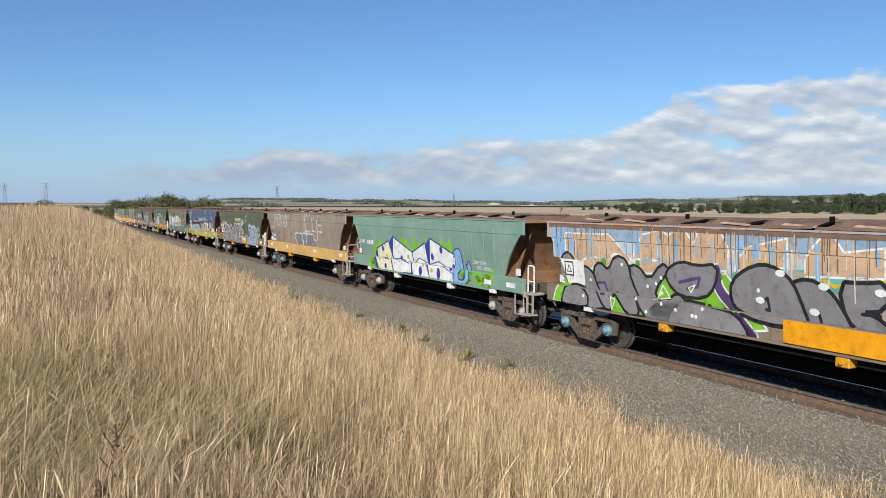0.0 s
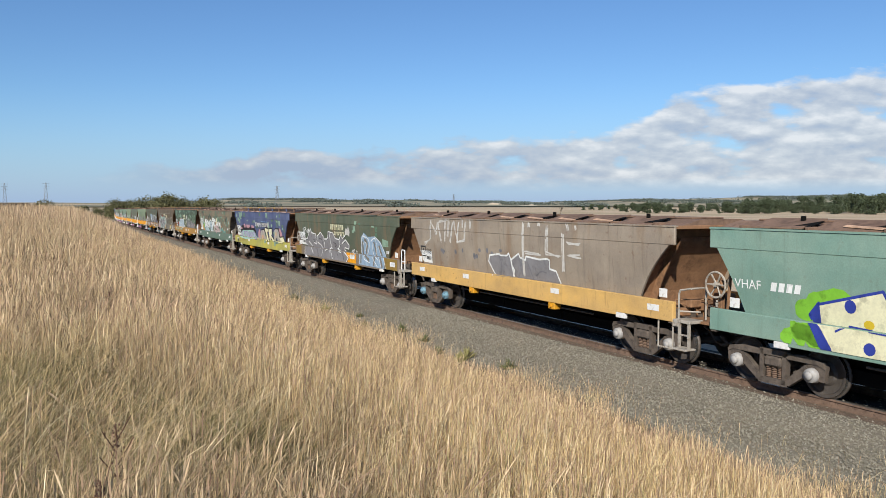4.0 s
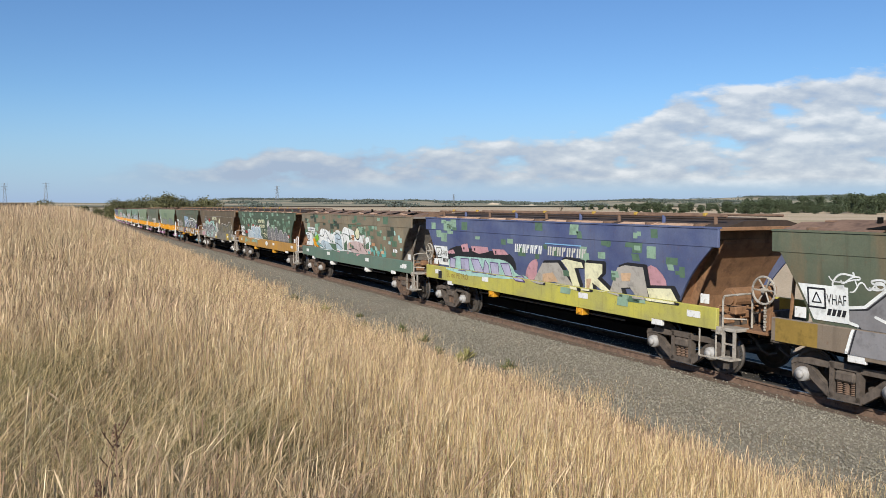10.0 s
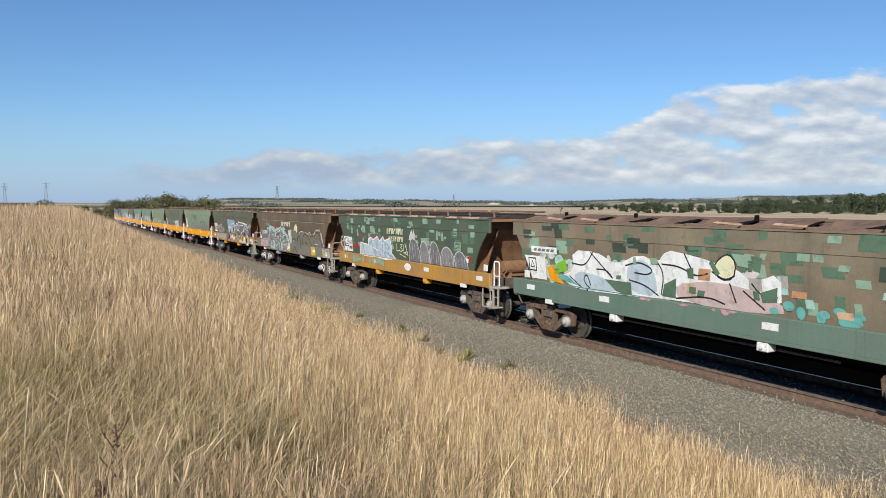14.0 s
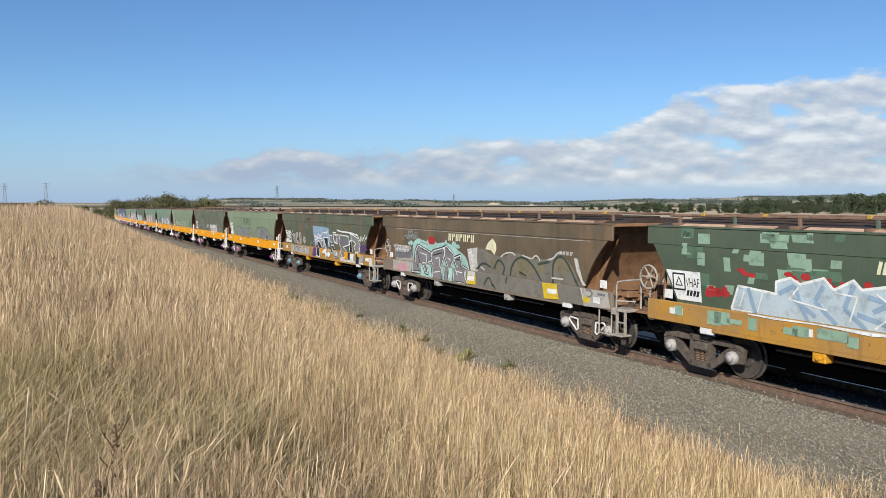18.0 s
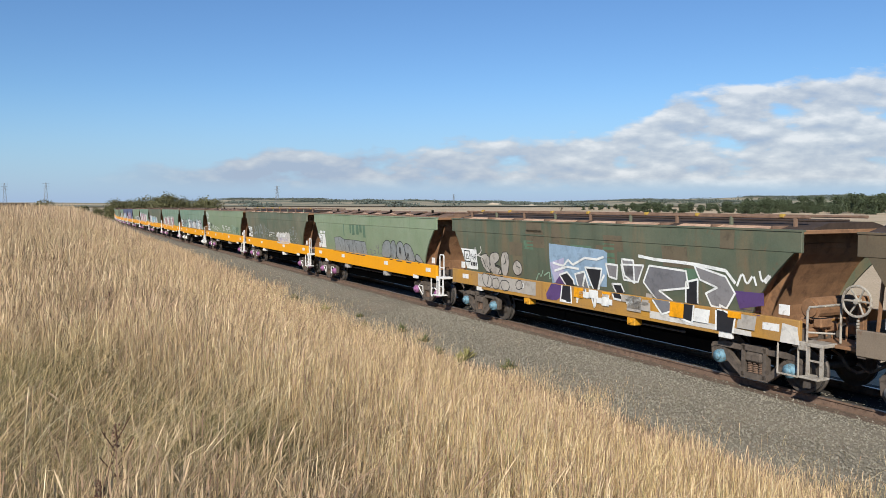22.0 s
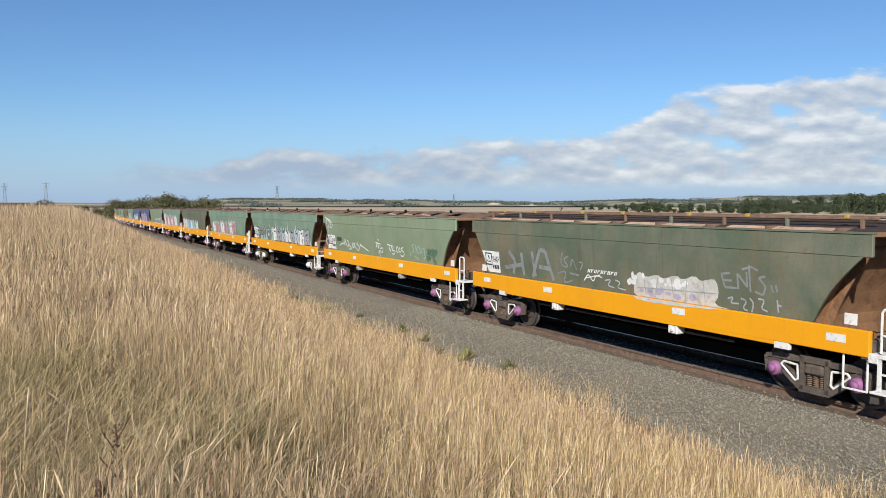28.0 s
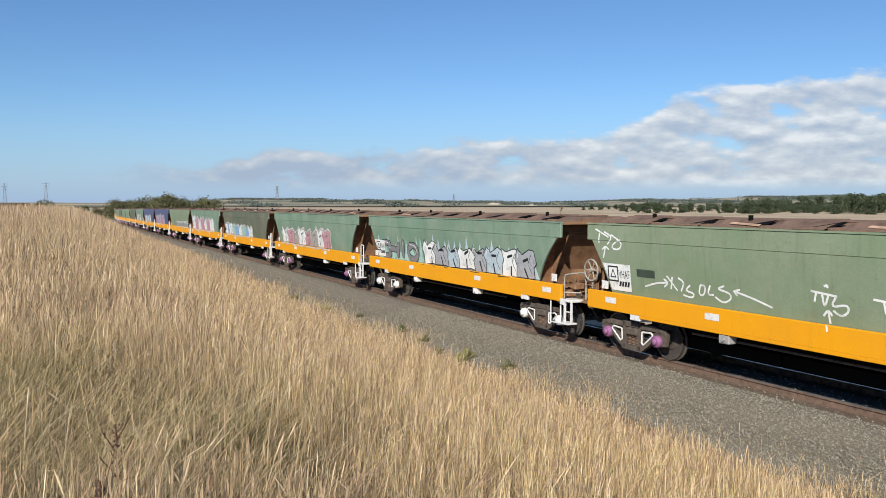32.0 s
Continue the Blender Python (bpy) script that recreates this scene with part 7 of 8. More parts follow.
        for pts in ([(9.05, 2.41), (9.6, 2.36), (10.3, 2.35), (10.88, 2.33), (11.64, 2.26), (11.87, 2.02)], [(9.94, 2.13), (10.19, 2.02), (10.38, 2.18)],):
            p.stroke(pts, 0.07, "white", 4, False)
        for k, poly in enumerate(([(5.91, 1.72), (6.26, 1.82), (6.51, 1.62), (6.56, 1.03), (6.07, 1.02), (6.14, 1.47)], [(6.59, 1.79), (6.99, 1.89), (7.2, 1.24), (6.91, 1.5), (6.81, 1.09)], [(7.04, 2), (7.7, 2.01), (7.62, 1.75), (7.49, 1.47), (7.5, 1.02), (7.26, 1.55)], [(7.87, 2.15), (8.31, 2.14), (8.24, 1.8), (7.96, 1.84)], [(8.46, 2.3), (8.88, 2.29), (8.87, 1.76), (8.54, 1.91)], [(8.06, 1.67), (8.38, 1.69), (8.57, 1.32), (8.24, 1.33)])):
            q = Paint(p.off)
            q.shape(poly, ("black", "grey", "black", "steel", "steel", "black")[k], "white", 5, 0.05)
            p.subs.append(("letter", q))
        for pts in ([(5.65, 2.03), (6.13, 1.97), (6.35, 2.15), (6.54, 2.03), (7.05, 2.24), (7.53, 2.23), (7.81, 2.31)], [(5.7, 1.81), (6.27, 1.96), (6.79, 1.94)], [(6.34, 1.05), (6.07, 1.07)], [(6.8, 1.07), (6.88, 1.5), (7.03, 1.84)], [(7.54, 1.06), (7.55, 1.59), (7.8, 1.87)],):
            p.stroke(pts, 0.06, "white", 8, False)
        p.patches(16, ["orange", "white", "fade"], r, 13, (6.6, 12), (1.05, 1.35), (0.2, 0.5))
        p.rect(7.6, 8.2, 1.16, 1.30, "white", 14)
    put(8, f, "graffiti", "black, silver and purple sprayed letters")
    # 9: ghost letters
    def f(p, r):
        for k, dome in enumerate(([(8.34, 1.48), (8.45, 1.89), (8.74, 2.12), (9.11, 2.2), (9.38, 2.07), (9.39, 1.8), (9.17, 1.47), (8.88, 1.48)], [(9.38, 2.09), (9.7, 2.23), (9.89, 2.02), (9.79, 1.45), (9.25, 1.46)], [(9.87, 1.42), (9.86, 1.96), (10.14, 2.17), (10.42, 2.19), (10.64, 1.98), (10.79, 1.45)], [(10.74, 1.44), (10.61, 2.03), (10.82, 2.14), (11.17, 2.08), (11.42, 1.84), (11.56, 1.42)], [(11.51, 1.53), (11.58, 1.72), (11.71, 1.79), (11.94, 1.72), (12.26, 1.43)])):
            q = Paint()
            q.shape(dome, "haze", "black", 2 + k * 0.5, 0.03, 1)
            p.subs.append(("letter", q))
        for pts in ([(10.19, 1.71), (10.19, 1.91), (10.29, 1.97), (10.31, 1.79), (10.19, 1.71)], [(10.87, 1.56), (10.9, 1.73), (10.97, 1.79), (10.99, 1.57)],):
            p.stroke(rounded(pts), 0.05, "black", 8, False)
    put(9, f)
    def f(p, r):
        p.shape([(2.84, 1.47), (2.82, 2.07), (3.63, 2.12), (4.09, 2.02), (5.42, 2.03), (5.91, 2.02), (6.67, 2.01), (6.8, 1.43)], "haze", "black", 1, 0.022)
        for pts in ([(3.46, 1.89), (3.66, 1.47)], [(4.16, 2.03), (4.14, 1.51)], [(4.52, 1.84), (4.68, 1.48), (4.71, 1.97)], [(5.13, 1.96), (5.16, 1.48)], [(5.68, 1.93), (5.57, 1.49)], [(6.18, 1.9), (6.41, 1.47)], [(5.42, 2), (5.48, 1.63)],):
            p.stroke(pts, 0.025, "black", 3, False)
        for pts in ([(7.08, 1.7), (7.37, 1.73), (7.15, 1.48), (7.48, 1.54)], [(7.55, 1.68), (7.74, 1.73), (7.69, 1.54), (7.56, 1.58)], [(7.86, 1.94), (7.93, 1.78), (8.14, 1.86)], [(8.08, 2.01), (8.13, 1.8), (7.96, 1.54), (8.36, 1.63)],):
            p.stroke(rounded(pts), 0.03, "grey", 3, False)
    put(9, f)
    def f(p, r):
        for u in (4.1, 4.9, 5.2, 5.7, 6.1, 6.5):
            p.rect(u, u + r.uniform(0.08, 0.3), r.uniform(2.0, 2.4), 2.72, "fern", 0)
        p.bars(0.75, 1.6, 2.2, 2.32, 4, "white", 1)
    put(9, f, "paint_streak", "dark green runs in the paint")
    # 10
    def f(p, r):
        for pts in ([(2.09, 2.22), (2.39, 1.96), (2.25, 1.57)], [(2.75, 2.21), (2.81, 1.57)], [(3.29, 2.29), (3.39, 1.59)], [(3.69, 2.34), (3.25, 1.55)], [(3.69, 2.34), (3.94, 2.32), (4.25, 1.53)], [(1.83, 1.73), (2.76, 1.87)], [(3.6, 1.87), (4.16, 1.84)],):
            p.stroke(pts, 0.12, "haze", 1, False)
        for pts in ([(4.74, 2.33), (4.6, 1.98), (5.01, 1.94), (4.73, 2.15), (5, 2.25)], [(5.06, 1.98), (5.14, 2.22), (5.31, 1.9)], [(5.43, 2.11), (5.62, 2.12), (5.45, 1.91)], [(4.47, 1.76), (4.9, 1.86), (4.65, 1.49), (5.08, 1.61)], [(5, 1.8), (5.39, 1.77)],):
            p.stroke(rounded(pts), 0.045, "haze", 1, False)
        for pts in ([(5.58, 1.65), (5.79, 1.87), (5.95, 1.62), (6.07, 1.83), (6.33, 1.79)], [(5.68, 1.73), (6.25, 1.85)],):
            p.stroke(rounded(pts), 0.03, "white", 2, False)
        for pts in ([(6.42, 1.73), (6.68, 1.78), (6.49, 1.61), (6.75, 1.58)], [(6.82, 1.77), (7.02, 1.73), (6.83, 1.59), (7.17, 1.56)],):
            p.stroke(rounded(pts), 0.03, "pale", 2, False)
        p.brand(5.75, 6.9, 1.88, 1.97, 9, "white", 2)
    put(10, f, "graffiti", "grey and white sprayed scrawl")
    def f(p, r):
        p.shape([(7.44, 1.41), (7.49, 1.86), (7.69, 2.07), (7.87, 1.92), (8.29, 2.03), (8.43, 1.93), (8.86, 2.06), (9.05, 1.96), (9.41, 2.1), (9.57, 1.98), (9.79, 2.04), (10.01, 2.06), (10.06, 1.72), (9.88, 1.52), (10.43, 1.46), (8.5, 1.37)], "chalk", None, 0, 0, 1)
        p.cloud(7.3, 9.2, 1.75, 1.98, "white", 1, r, 26, 0.09)
        p.cloud(7.2, 9.4, 1.5, 1.7, "lilac", 1, r, 10, 0.10)
        for pts in ([(7.83, 1.87), (7.87, 1.52)], [(8.29, 1.97), (8.17, 1.49)], [(8.71, 1.98), (8.75, 1.51)], [(9.19, 2), (9.08, 1.49)], [(9.64, 1.99), (9.67, 1.56)], [(7.58, 1.67), (9.99, 1.76)],):
            p.stroke(pts, 0.025, "silver", 2, False)
    put(10, f, "graffiti", "white sprayed block letters")
    def f(p, r):
        for pts in ([(10.38, 2.22), (10.15, 2.19), (10.23, 1.92), (10.53, 1.93)], [(10.19, 2.06), (10.41, 2.07)], [(10.57, 1.91), (10.56, 2.23), (10.8, 1.97), (10.79, 2.27)], [(10.86, 2.41), (10.87, 1.88)], [(10.68, 2.32), (10.92, 2.38), (11.07, 2.32)], [(11.24, 2.22), (11.08, 2.18), (11.24, 2.02), (11.17, 1.85), (10.98, 1.9)], [(11.37, 2.06), (11.4, 1.92)], [(11.47, 2.08), (11.5, 1.94)],):
            p.stroke(pts, 0.045, "haze", 1, False)
        for pts in ([(10.28, 1.69), (10.45, 1.76), (10.33, 1.6), (10.56, 1.62)], [(10.62, 1.73), (10.78, 1.7), (10.64, 1.53), (10.77, 1.5)], [(10.84, 1.76), (10.94, 1.67), (10.86, 1.46)], [(11.05, 1.77), (11.21, 1.76), (11.09, 1.58), (11.25, 1.54)], [(11.49, 1.79), (11.5, 1.55)], [(11.5, 1.7), (11.58, 1.68)],):
            p.stroke(rounded(pts), 0.035, "silver", 2, False)
    put(10, f, "graffiti", "thin grey scrawl")
    # 11: thin white scrawls
    def f(p, r):
        for pts in ([(0.31, 2.99), (0.81, 2.8)], [(0.47, 2.9), (0.43, 2.65)], [(0.64, 2.93), (0.96, 2.81), (0.75, 2.63)], [(0.89, 2.87), (1.3, 2.69), (1.18, 2.51), (0.89, 2.53), (0.98, 2.67), (1.24, 2.75)], [(0.58, 2.28), (0.68, 2.58)], [(0.55, 2.49), (0.68, 2.59), (0.8, 2.5)],):
            p.stroke(rounded(pts), 0.042, "white", 1, False)
    put(11, f, "graffiti", "thin white scrawl")
    def f(p, r):
        for pts in ([(2.01, 1.71), (2.35, 1.82), (2.75, 1.87)], [(2.63, 1.94), (2.78, 1.86), (2.63, 1.76)], [(2.73, 2.02), (3.04, 1.71)], [(2.9, 2.01), (2.84, 1.73)], [(3.07, 2), (3.26, 1.92), (3.14, 1.71)], [(3.42, 1.87), (3.25, 1.74), (3.54, 1.7), (3.46, 1.59), (3.2, 1.64)], [(3.71, 1.9), (3.65, 1.69), (3.8, 1.68), (3.86, 1.9), (3.71, 1.9)], [(3.98, 1.92), (3.89, 1.71), (4.07, 1.73)], [(4.36, 1.94), (4.14, 1.86), (4.47, 1.82), (4.55, 1.71), (4.33, 1.57), (4.1, 1.69)], [(4.76, 1.9), (4.59, 1.86), (4.69, 1.77)], [(4.59, 1.86), (5.03, 1.77), (5.52, 1.63)],):
            p.stroke(rounded(pts), 0.042, "white", 1, False)
    put(11, f, "graffiti", "thin white scrawl")
    def f(p, r):
        for pts in ([(6.37, 2.04), (6.9, 1.99)], [(6.49, 2.05), (6.44, 1.85)], [(6.6, 2.01), (6.64, 1.74), (6.73, 2.01)], [(6.88, 1.99), (6.76, 1.78), (7.09, 1.87), (7.12, 1.75), (6.97, 1.63), (6.81, 1.73)], [(6.76, 1.35), (6.71, 1.72)], [(6.61, 1.61), (6.71, 1.74), (6.79, 1.63)], [(6.64, 2.15), (6.73, 2.18), (6.71, 2.12)],):
            p.stroke(rounded(pts), 0.042, "white", 1, False)
    put(11, f, "graffiti", "thin white scrawl")
    def f(p, r):
        for pts in ([(7.57, 2.01), (8.14, 1.96)], [(7.75, 2), (7.8, 1.7), (8.01, 1.95)], [(8.16, 1.93), (7.98, 1.75), (8.34, 1.83), (8.23, 1.65), (7.97, 1.66)], [(8.5, 1.96), (8.41, 1.75), (8.58, 1.74), (8.67, 1.94), (8.5, 1.96)], [(8.77, 1.96), (8.65, 1.77), (8.85, 1.77)], [(9.1, 1.97), (8.8, 1.87), (9.1, 1.81), (9.16, 1.69), (8.93, 1.58), (8.78, 1.68)],):
            p.stroke(rounded(pts), 0.042, "white", 1, False)
    put(11, f, "graffiti", "thin white scrawl")
    def f(p, r):
        p.rect(1.75, 2.35, 1.92, 2.1, "moss", 0)
        p.cloud(11.0, 12.0, 1.55, 1.95, "fern", 0, r, 24, 0.12)
        for pts in ([(10.1, 2.13), (9.84, 2.06), (10.12, 1.93), (9.85, 1.8)], [(10.24, 2.12), (10.21, 1.77)], [(10.5, 2.07), (10.22, 1.94), (10.49, 1.78)], [(10.57, 2.04), (10.55, 1.84), (10.72, 1.84), (10.75, 2.03)], [(10.82, 2.01), (11.03, 1.98), (10.87, 1.83), (11.07, 1.72), (10.81, 1.62)], [(9.67, 1.88), (9.72, 1.68)], [(10.07, 1.69), (10.41, 1.56)], [(11.07, 1.88), (11.17, 1.92)]):
            p.stroke(rounded(pts), 0.035, "aqua", 2, False)
    put(11, f, "paint_patch", "dark green patch")
    # 12: spiky silver letters
    def f(p, r):
        p.spikes(0.9, 4.9, 1.5, 2.5, "aqua", 0, r, 13)
        p.spikes(5.2, 12.2, 1.5, 2.6, "pale", 0, r, 17)
        p.rect(0.9, 4.9, 1.48, 1.75, "aqua", 0)
        p.rect(5.2, 12.1, 1.48, 1.72, "silver", 0)
        p.letters("CHIO", 1.2, 1.46, 3.4, 0.72, 0.2, "steel", "black", 2, r, "white", 0.03, 0.08, True, 0.95)
        p.slabs(8, 5.0, 12.0, 1.47, 2.35, ["white", "silver", "pale"], "black", 3, r, None, "white", 0.03)
    put(12, f, "graffiti", "silver sprayed letters with white spikes")
    # farther wagons
    for i, (word, fill, line, u, w) in enumerate((("SOBACK", ["white", "pink", "fade"], "grey", 1.5, 0.9), ("KAMIEN", ["sky", "white", "aqua"], "silver", 0.9, 0.85), ("WAKED", ["white", "pink"], "lilac", 0.8, 1.15), ("IH", ["haze"], "white", 5.0, 0.6),
                                             ("RUSK", ["pink", "lilac"], "purple", 1.2, 1.1), ("OMEN", ["sky", "white"], "black", 1.0, 1.0), ("BASH", ["white", "fade"], "black", 1.5, 0.9)), start=13):
        def f(p, r):
            p.slabs(len(word) + 2, u, u + (8.0 if i != 15 else 9.5), 1.48, 1.48 + w, fill, line, 2, r, "chalk", "white", 0.022)
            p.cloud(u, u + 6, 1.55, 2.0, fill[0], 0, r, 26, 0.25)
        put(i, f, "graffiti", "pale sprayed letters")
    for i in (0, 2, 3, 4, 5, 6, 8, 9, 10, 11, 12, 14, 15):
        placard(wagons[i], 0.0, 2.17 if i not in (2,) else 1.95, 1.55, i in (2, 3, 4, 6, 8, 10, 11, 12))


decorate()

# ---- grass, weeds and stones ----
def straw_material(name, even):
    m, nt, p, co = material(name, 0.6, 0, 0.25)
    geo = nt.nodes.new("ShaderNodeNewGeometry")
    rnd = geo.outputs["Random Per Island"]
    c = ramp(nt, rnd, [(0.0, (0.16, 0.095, 0.042)), (0.18, (0.34, 0.215, 0.105)), (0.40, (0.66, 0.465, 0.215)), (0.62, (0.93, 0.70, 0.35)), (0.93, (0.98, 0.86, 0.54)), (0.97, (0.36, 0.34, 0.13))])
    c = mixed(nt, even, c, (0.49, 0.36, 0.215))
    big = noise_node(nt, co, 0.35, 4, 0.6)
    sep = nt.nodes.new("ShaderNodeSeparateXYZ")
    link(nt, co, sep.inputs[0])
    gold = math_node(nt, "MULTIPLY", math_node(nt, "SUBTRACT", sep.outputs[0], 1.2), 0.45, clamp=True)
    shoulder = math_node(nt, "SUBTRACT", 1.0, math_node(nt, "MULTIPLY", gold, 0.7))
    c = mixed(nt, math_node(nt, "MULTIPLY", shoulder, 0.30), c, (0.35, 0.26, 0.18))
    c = mixed(nt, math_node(nt, "MULTIPLY", ramp(nt, big, [(0.40, 0.0), (0.60, 0.6)]), shoulder), c, (0.34, 0.24, 0.15))
    patchy = noise_node(nt, co, 1.6, 4, 0.6)
    c = mixed(nt, ramp(nt, patchy, [(0.50, 0.0), (0.68, 0.30)]), c, (0.28, 0.19, 0.105))
    green = noise_node(nt, co, 0.9, 3, 0.5)
    c = mixed(nt, ramp(nt, green, [(0.60, 0.0), (0.72, 0.35)]), c, (0.20, 0.20, 0.08))
    link(nt, c, p.inputs["Base Color"])
    tr = nt.nodes.new("ShaderNodeBsdfTranslucent")
    link(nt, c, tr.inputs["Color"])
    mix = nt.nodes.new("ShaderNodeMixShader")
    mix.inputs[0].default_value = 0.12
    link(nt, p.outputs[0], mix.inputs[1])
    link(nt, tr.outputs[0], mix.inputs[2])
    link(nt, mix.outputs[0], nt.nodes["Material Output"].inputs["Surface"])
    return m


def head_material():
    """Seed heads: mauve-brown to bleached straw."""
    m, nt, p, co = material("seed_heads", 0.8, 0, 0.15)
    geo = nt.nodes.new("ShaderNodeNewGeometry")
    c = ramp(nt, geo.outputs["Random Per Island"], [(0.0, (0.20, 0.125, 0.085)), (0.4, (0.40, 0.275, 0.18)), (0.75, (0.58, 0.42, 0.265)), (1.0, (0.78, 0.62, 0.40))])
    link(nt, c, p.inputs["Base Color"])
    return m


M["head"] = head_material()
M["straw"] = straw_material("dry_straw", 0.0)
M["straw_mid"] = straw_material("dry_straw_bank", 0.3)
M["straw_mixed"] = straw_material("dry_straw_far", 0.75)


def green_material():
    m, nt, p, co = material("green_grass", 0.6, 0, 0.25)
    geo = nt.nodes.new("ShaderNodeNewGeometry")
    c = ramp(nt, geo.outputs["Random Per Island"], [(0.0, (0.06, 0.05, 0.018)), (0.5, (0.16, 0.14, 0.055)), (0.8, (0.30, 0.25, 0.11)), (1.0, (0.50, 0.40, 0.21))])
    link(nt, c, p.inputs["Base Color"])
    return m


M["green"] = green_material()


# dead thatch, its browns taken dark to hold the shade among the stems
def thatch_material():
    m, nt, p, co = material("thatch", 0.8, 0, 0.1)
    geo = nt.nodes.new("ShaderNodeNewGeometry")
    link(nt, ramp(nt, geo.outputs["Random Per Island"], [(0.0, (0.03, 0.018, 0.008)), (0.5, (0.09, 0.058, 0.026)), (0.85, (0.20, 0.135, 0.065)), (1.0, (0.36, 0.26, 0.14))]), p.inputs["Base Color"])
    return m


M["thatch"] = thatch_material()
M["weed"] = plain("weed_green", (0.11, 0.12, 0.05), 0.7, 0, 0.4, 12)
M["weed_pale"] = plain("weed_yellow_green", (0.26, 0.24, 0.09), 0.7, 0, 0.4, 12)
M["dock"] = plain("dock_brown", (0.10, 0.05, 0.03), 0.8, 0, 0.4, 14)
RNG = np.random.default_rng(5)


def thinning(x, y):
    """Uneven cover: 0 bare to 1 full."""
    v = np.sin(x * 0.7 + 1.3 * np.sin(y * 0.45)) * np.sin(y * 0.55 + 1.1 * np.sin(x * 0.6 + 1)) + 0.5 * np.sin(x * 1.9 + y * 1.3)
    worn = np.exp(-((x - 0.4) ** 2 / 3.0 + (y - 6.6) ** 2 / 7.0)) * 0.78 + 1.3 * np.exp(-((x - 1.45) ** 2 + (y - 6.2) ** 2) / 0.22)
    worn = worn + 0.55 * np.exp(-((x + 0.3) ** 2 / 1.2 + (y - 8.7) ** 2 / 5.0))
    return np.clip(0.72 + 0.28 * v - worn, 0.02, 1.0)


def strands(name, x, y, h, width, lean, heads, label, levels=4, mat="straw"):
    """Grass stems as tapered, bent strips; some carry a seed head."""
    n = len(x)
    z0 = ground_z(x, y) - 0.03
    yaw = RNG.uniform(0, 2 * np.pi, n)
    la = RNG.normal(0.4, 1.6, n)
    lx, ly = np.cos(la) * lean * h, np.sin(la) * lean * h
    sx, sy = np.cos(yaw), np.sin(yaw)
    head = RNG.random(n) < heads
    ts = {4: (0.0, 0.45, 0.80, 0.90, 1.0), 2: (0.0, 0.78, 1.0), 1: (0.0, 1.0)}[levels]
    V = np.zeros((n, len(ts) * 2, 3), np.float32)
    for k, t in enumerate(ts):
        if levels == 4:
            w = np.where(head, (1.0, 0.8, 0.75, 1.9, 0.5)[k], (1.0, 0.95, 0.8, 0.65, 0.25)[k]) * width
        elif levels == 2:
            w = np.where(head, (0.8, 0.7, 1.6)[k], (1.0, 0.7, 0.15)[k]) * width
        else:
            w = (1.0, 0.35)[k] * width
        cx, cy, cz = x + lx * t * (0.65 + 0.35 * t), y + ly * t * (0.65 + 0.35 * t), z0 + h * t * (1 - 0.35 * lean * t)
        for e, sg in ((0, -0.5), (1, 0.5)):
            V[:, 2 * k + e, 0], V[:, 2 * k + e, 1], V[:, 2 * k + e, 2] = cx + sx * w * sg, cy + sy * w * sg, cz
    m = len(ts) - 1
    base = (np.arange(n) * 2 * len(ts))[:, None, None]
    quad = np.array([[2 * k, 2 * k + 1, 2 * k + 3, 2 * k + 2] for k in range(m)])[None]
    F = (base + quad).reshape(-1, 4)
    mi = np.zeros((n, m), np.int32)
    mi[head, -(2 if levels == 4 else 1):] = 1
    me = raw_mesh(name, V.reshape(-1, 3), F, [M[mat], M["head"]], mi.ravel())
    tagged(new(name, me), label, "grass", kind="stuff")


def scatter(n, r0, r1, power, a0=-2.5, a1=60.0, clump=0.62):
    """Points round the camera, thinner with distance, on the bank alone."""
    q = RNG.random(n)
    e = 2 - power
    r = (r0 ** e + q * (r1 ** e - r0 ** e)) ** (1 / e)
    a = np.radians(RNG.uniform(a0, a1, n))
    x, y = r * np.sin(a), r * np.cos(a)
    # most stems stand in tussocks
    k = max(1, n // 26)
    own = RNG.integers(0, k, n)
    tuft = RNG.random(n) < clump
    x = np.where(tuft, x[own] + RNG.normal(0, 0.05 + 0.004 * r), x)
    y = np.where(tuft, y[own] + RNG.normal(0, 0.05 + 0.004 * r), y)
    d = track_x(y) - x
    edge = 3.95 + 0.3 * smooth(12, 18, y) - 0.5 * smooth(8, 26, y) - 1.5 * smooth(25, 75, y) + 0.35 * np.sin(y * 0.8) + 0.25 * np.sin(y * 2.3 + 1)
    ok = (d > edge + RNG.exponential(0.22, n) - 0.1 - (RNG.random(n) < 0.25) * RNG.exponential(0.4, n)) & (RNG.random(n) < thinning(x, y))
    return x[ok], y[ok]


def tall(x, y):
    d = track_x(y) - x + 1.5 * smooth(25, 75, y)
    clumps = np.sin(4.6 * x + 2.7 * np.sin(2.1 * y)) * np.sin(4.1 * y + 2.4 * np.sin(2.9 * x))
    return (0.40 + 0.30 * smooth(3.8, 6.5, d)) * (0.76 + 0.25 * thinning(x * 1.7, y * 1.7) + 0.22 * clumps)


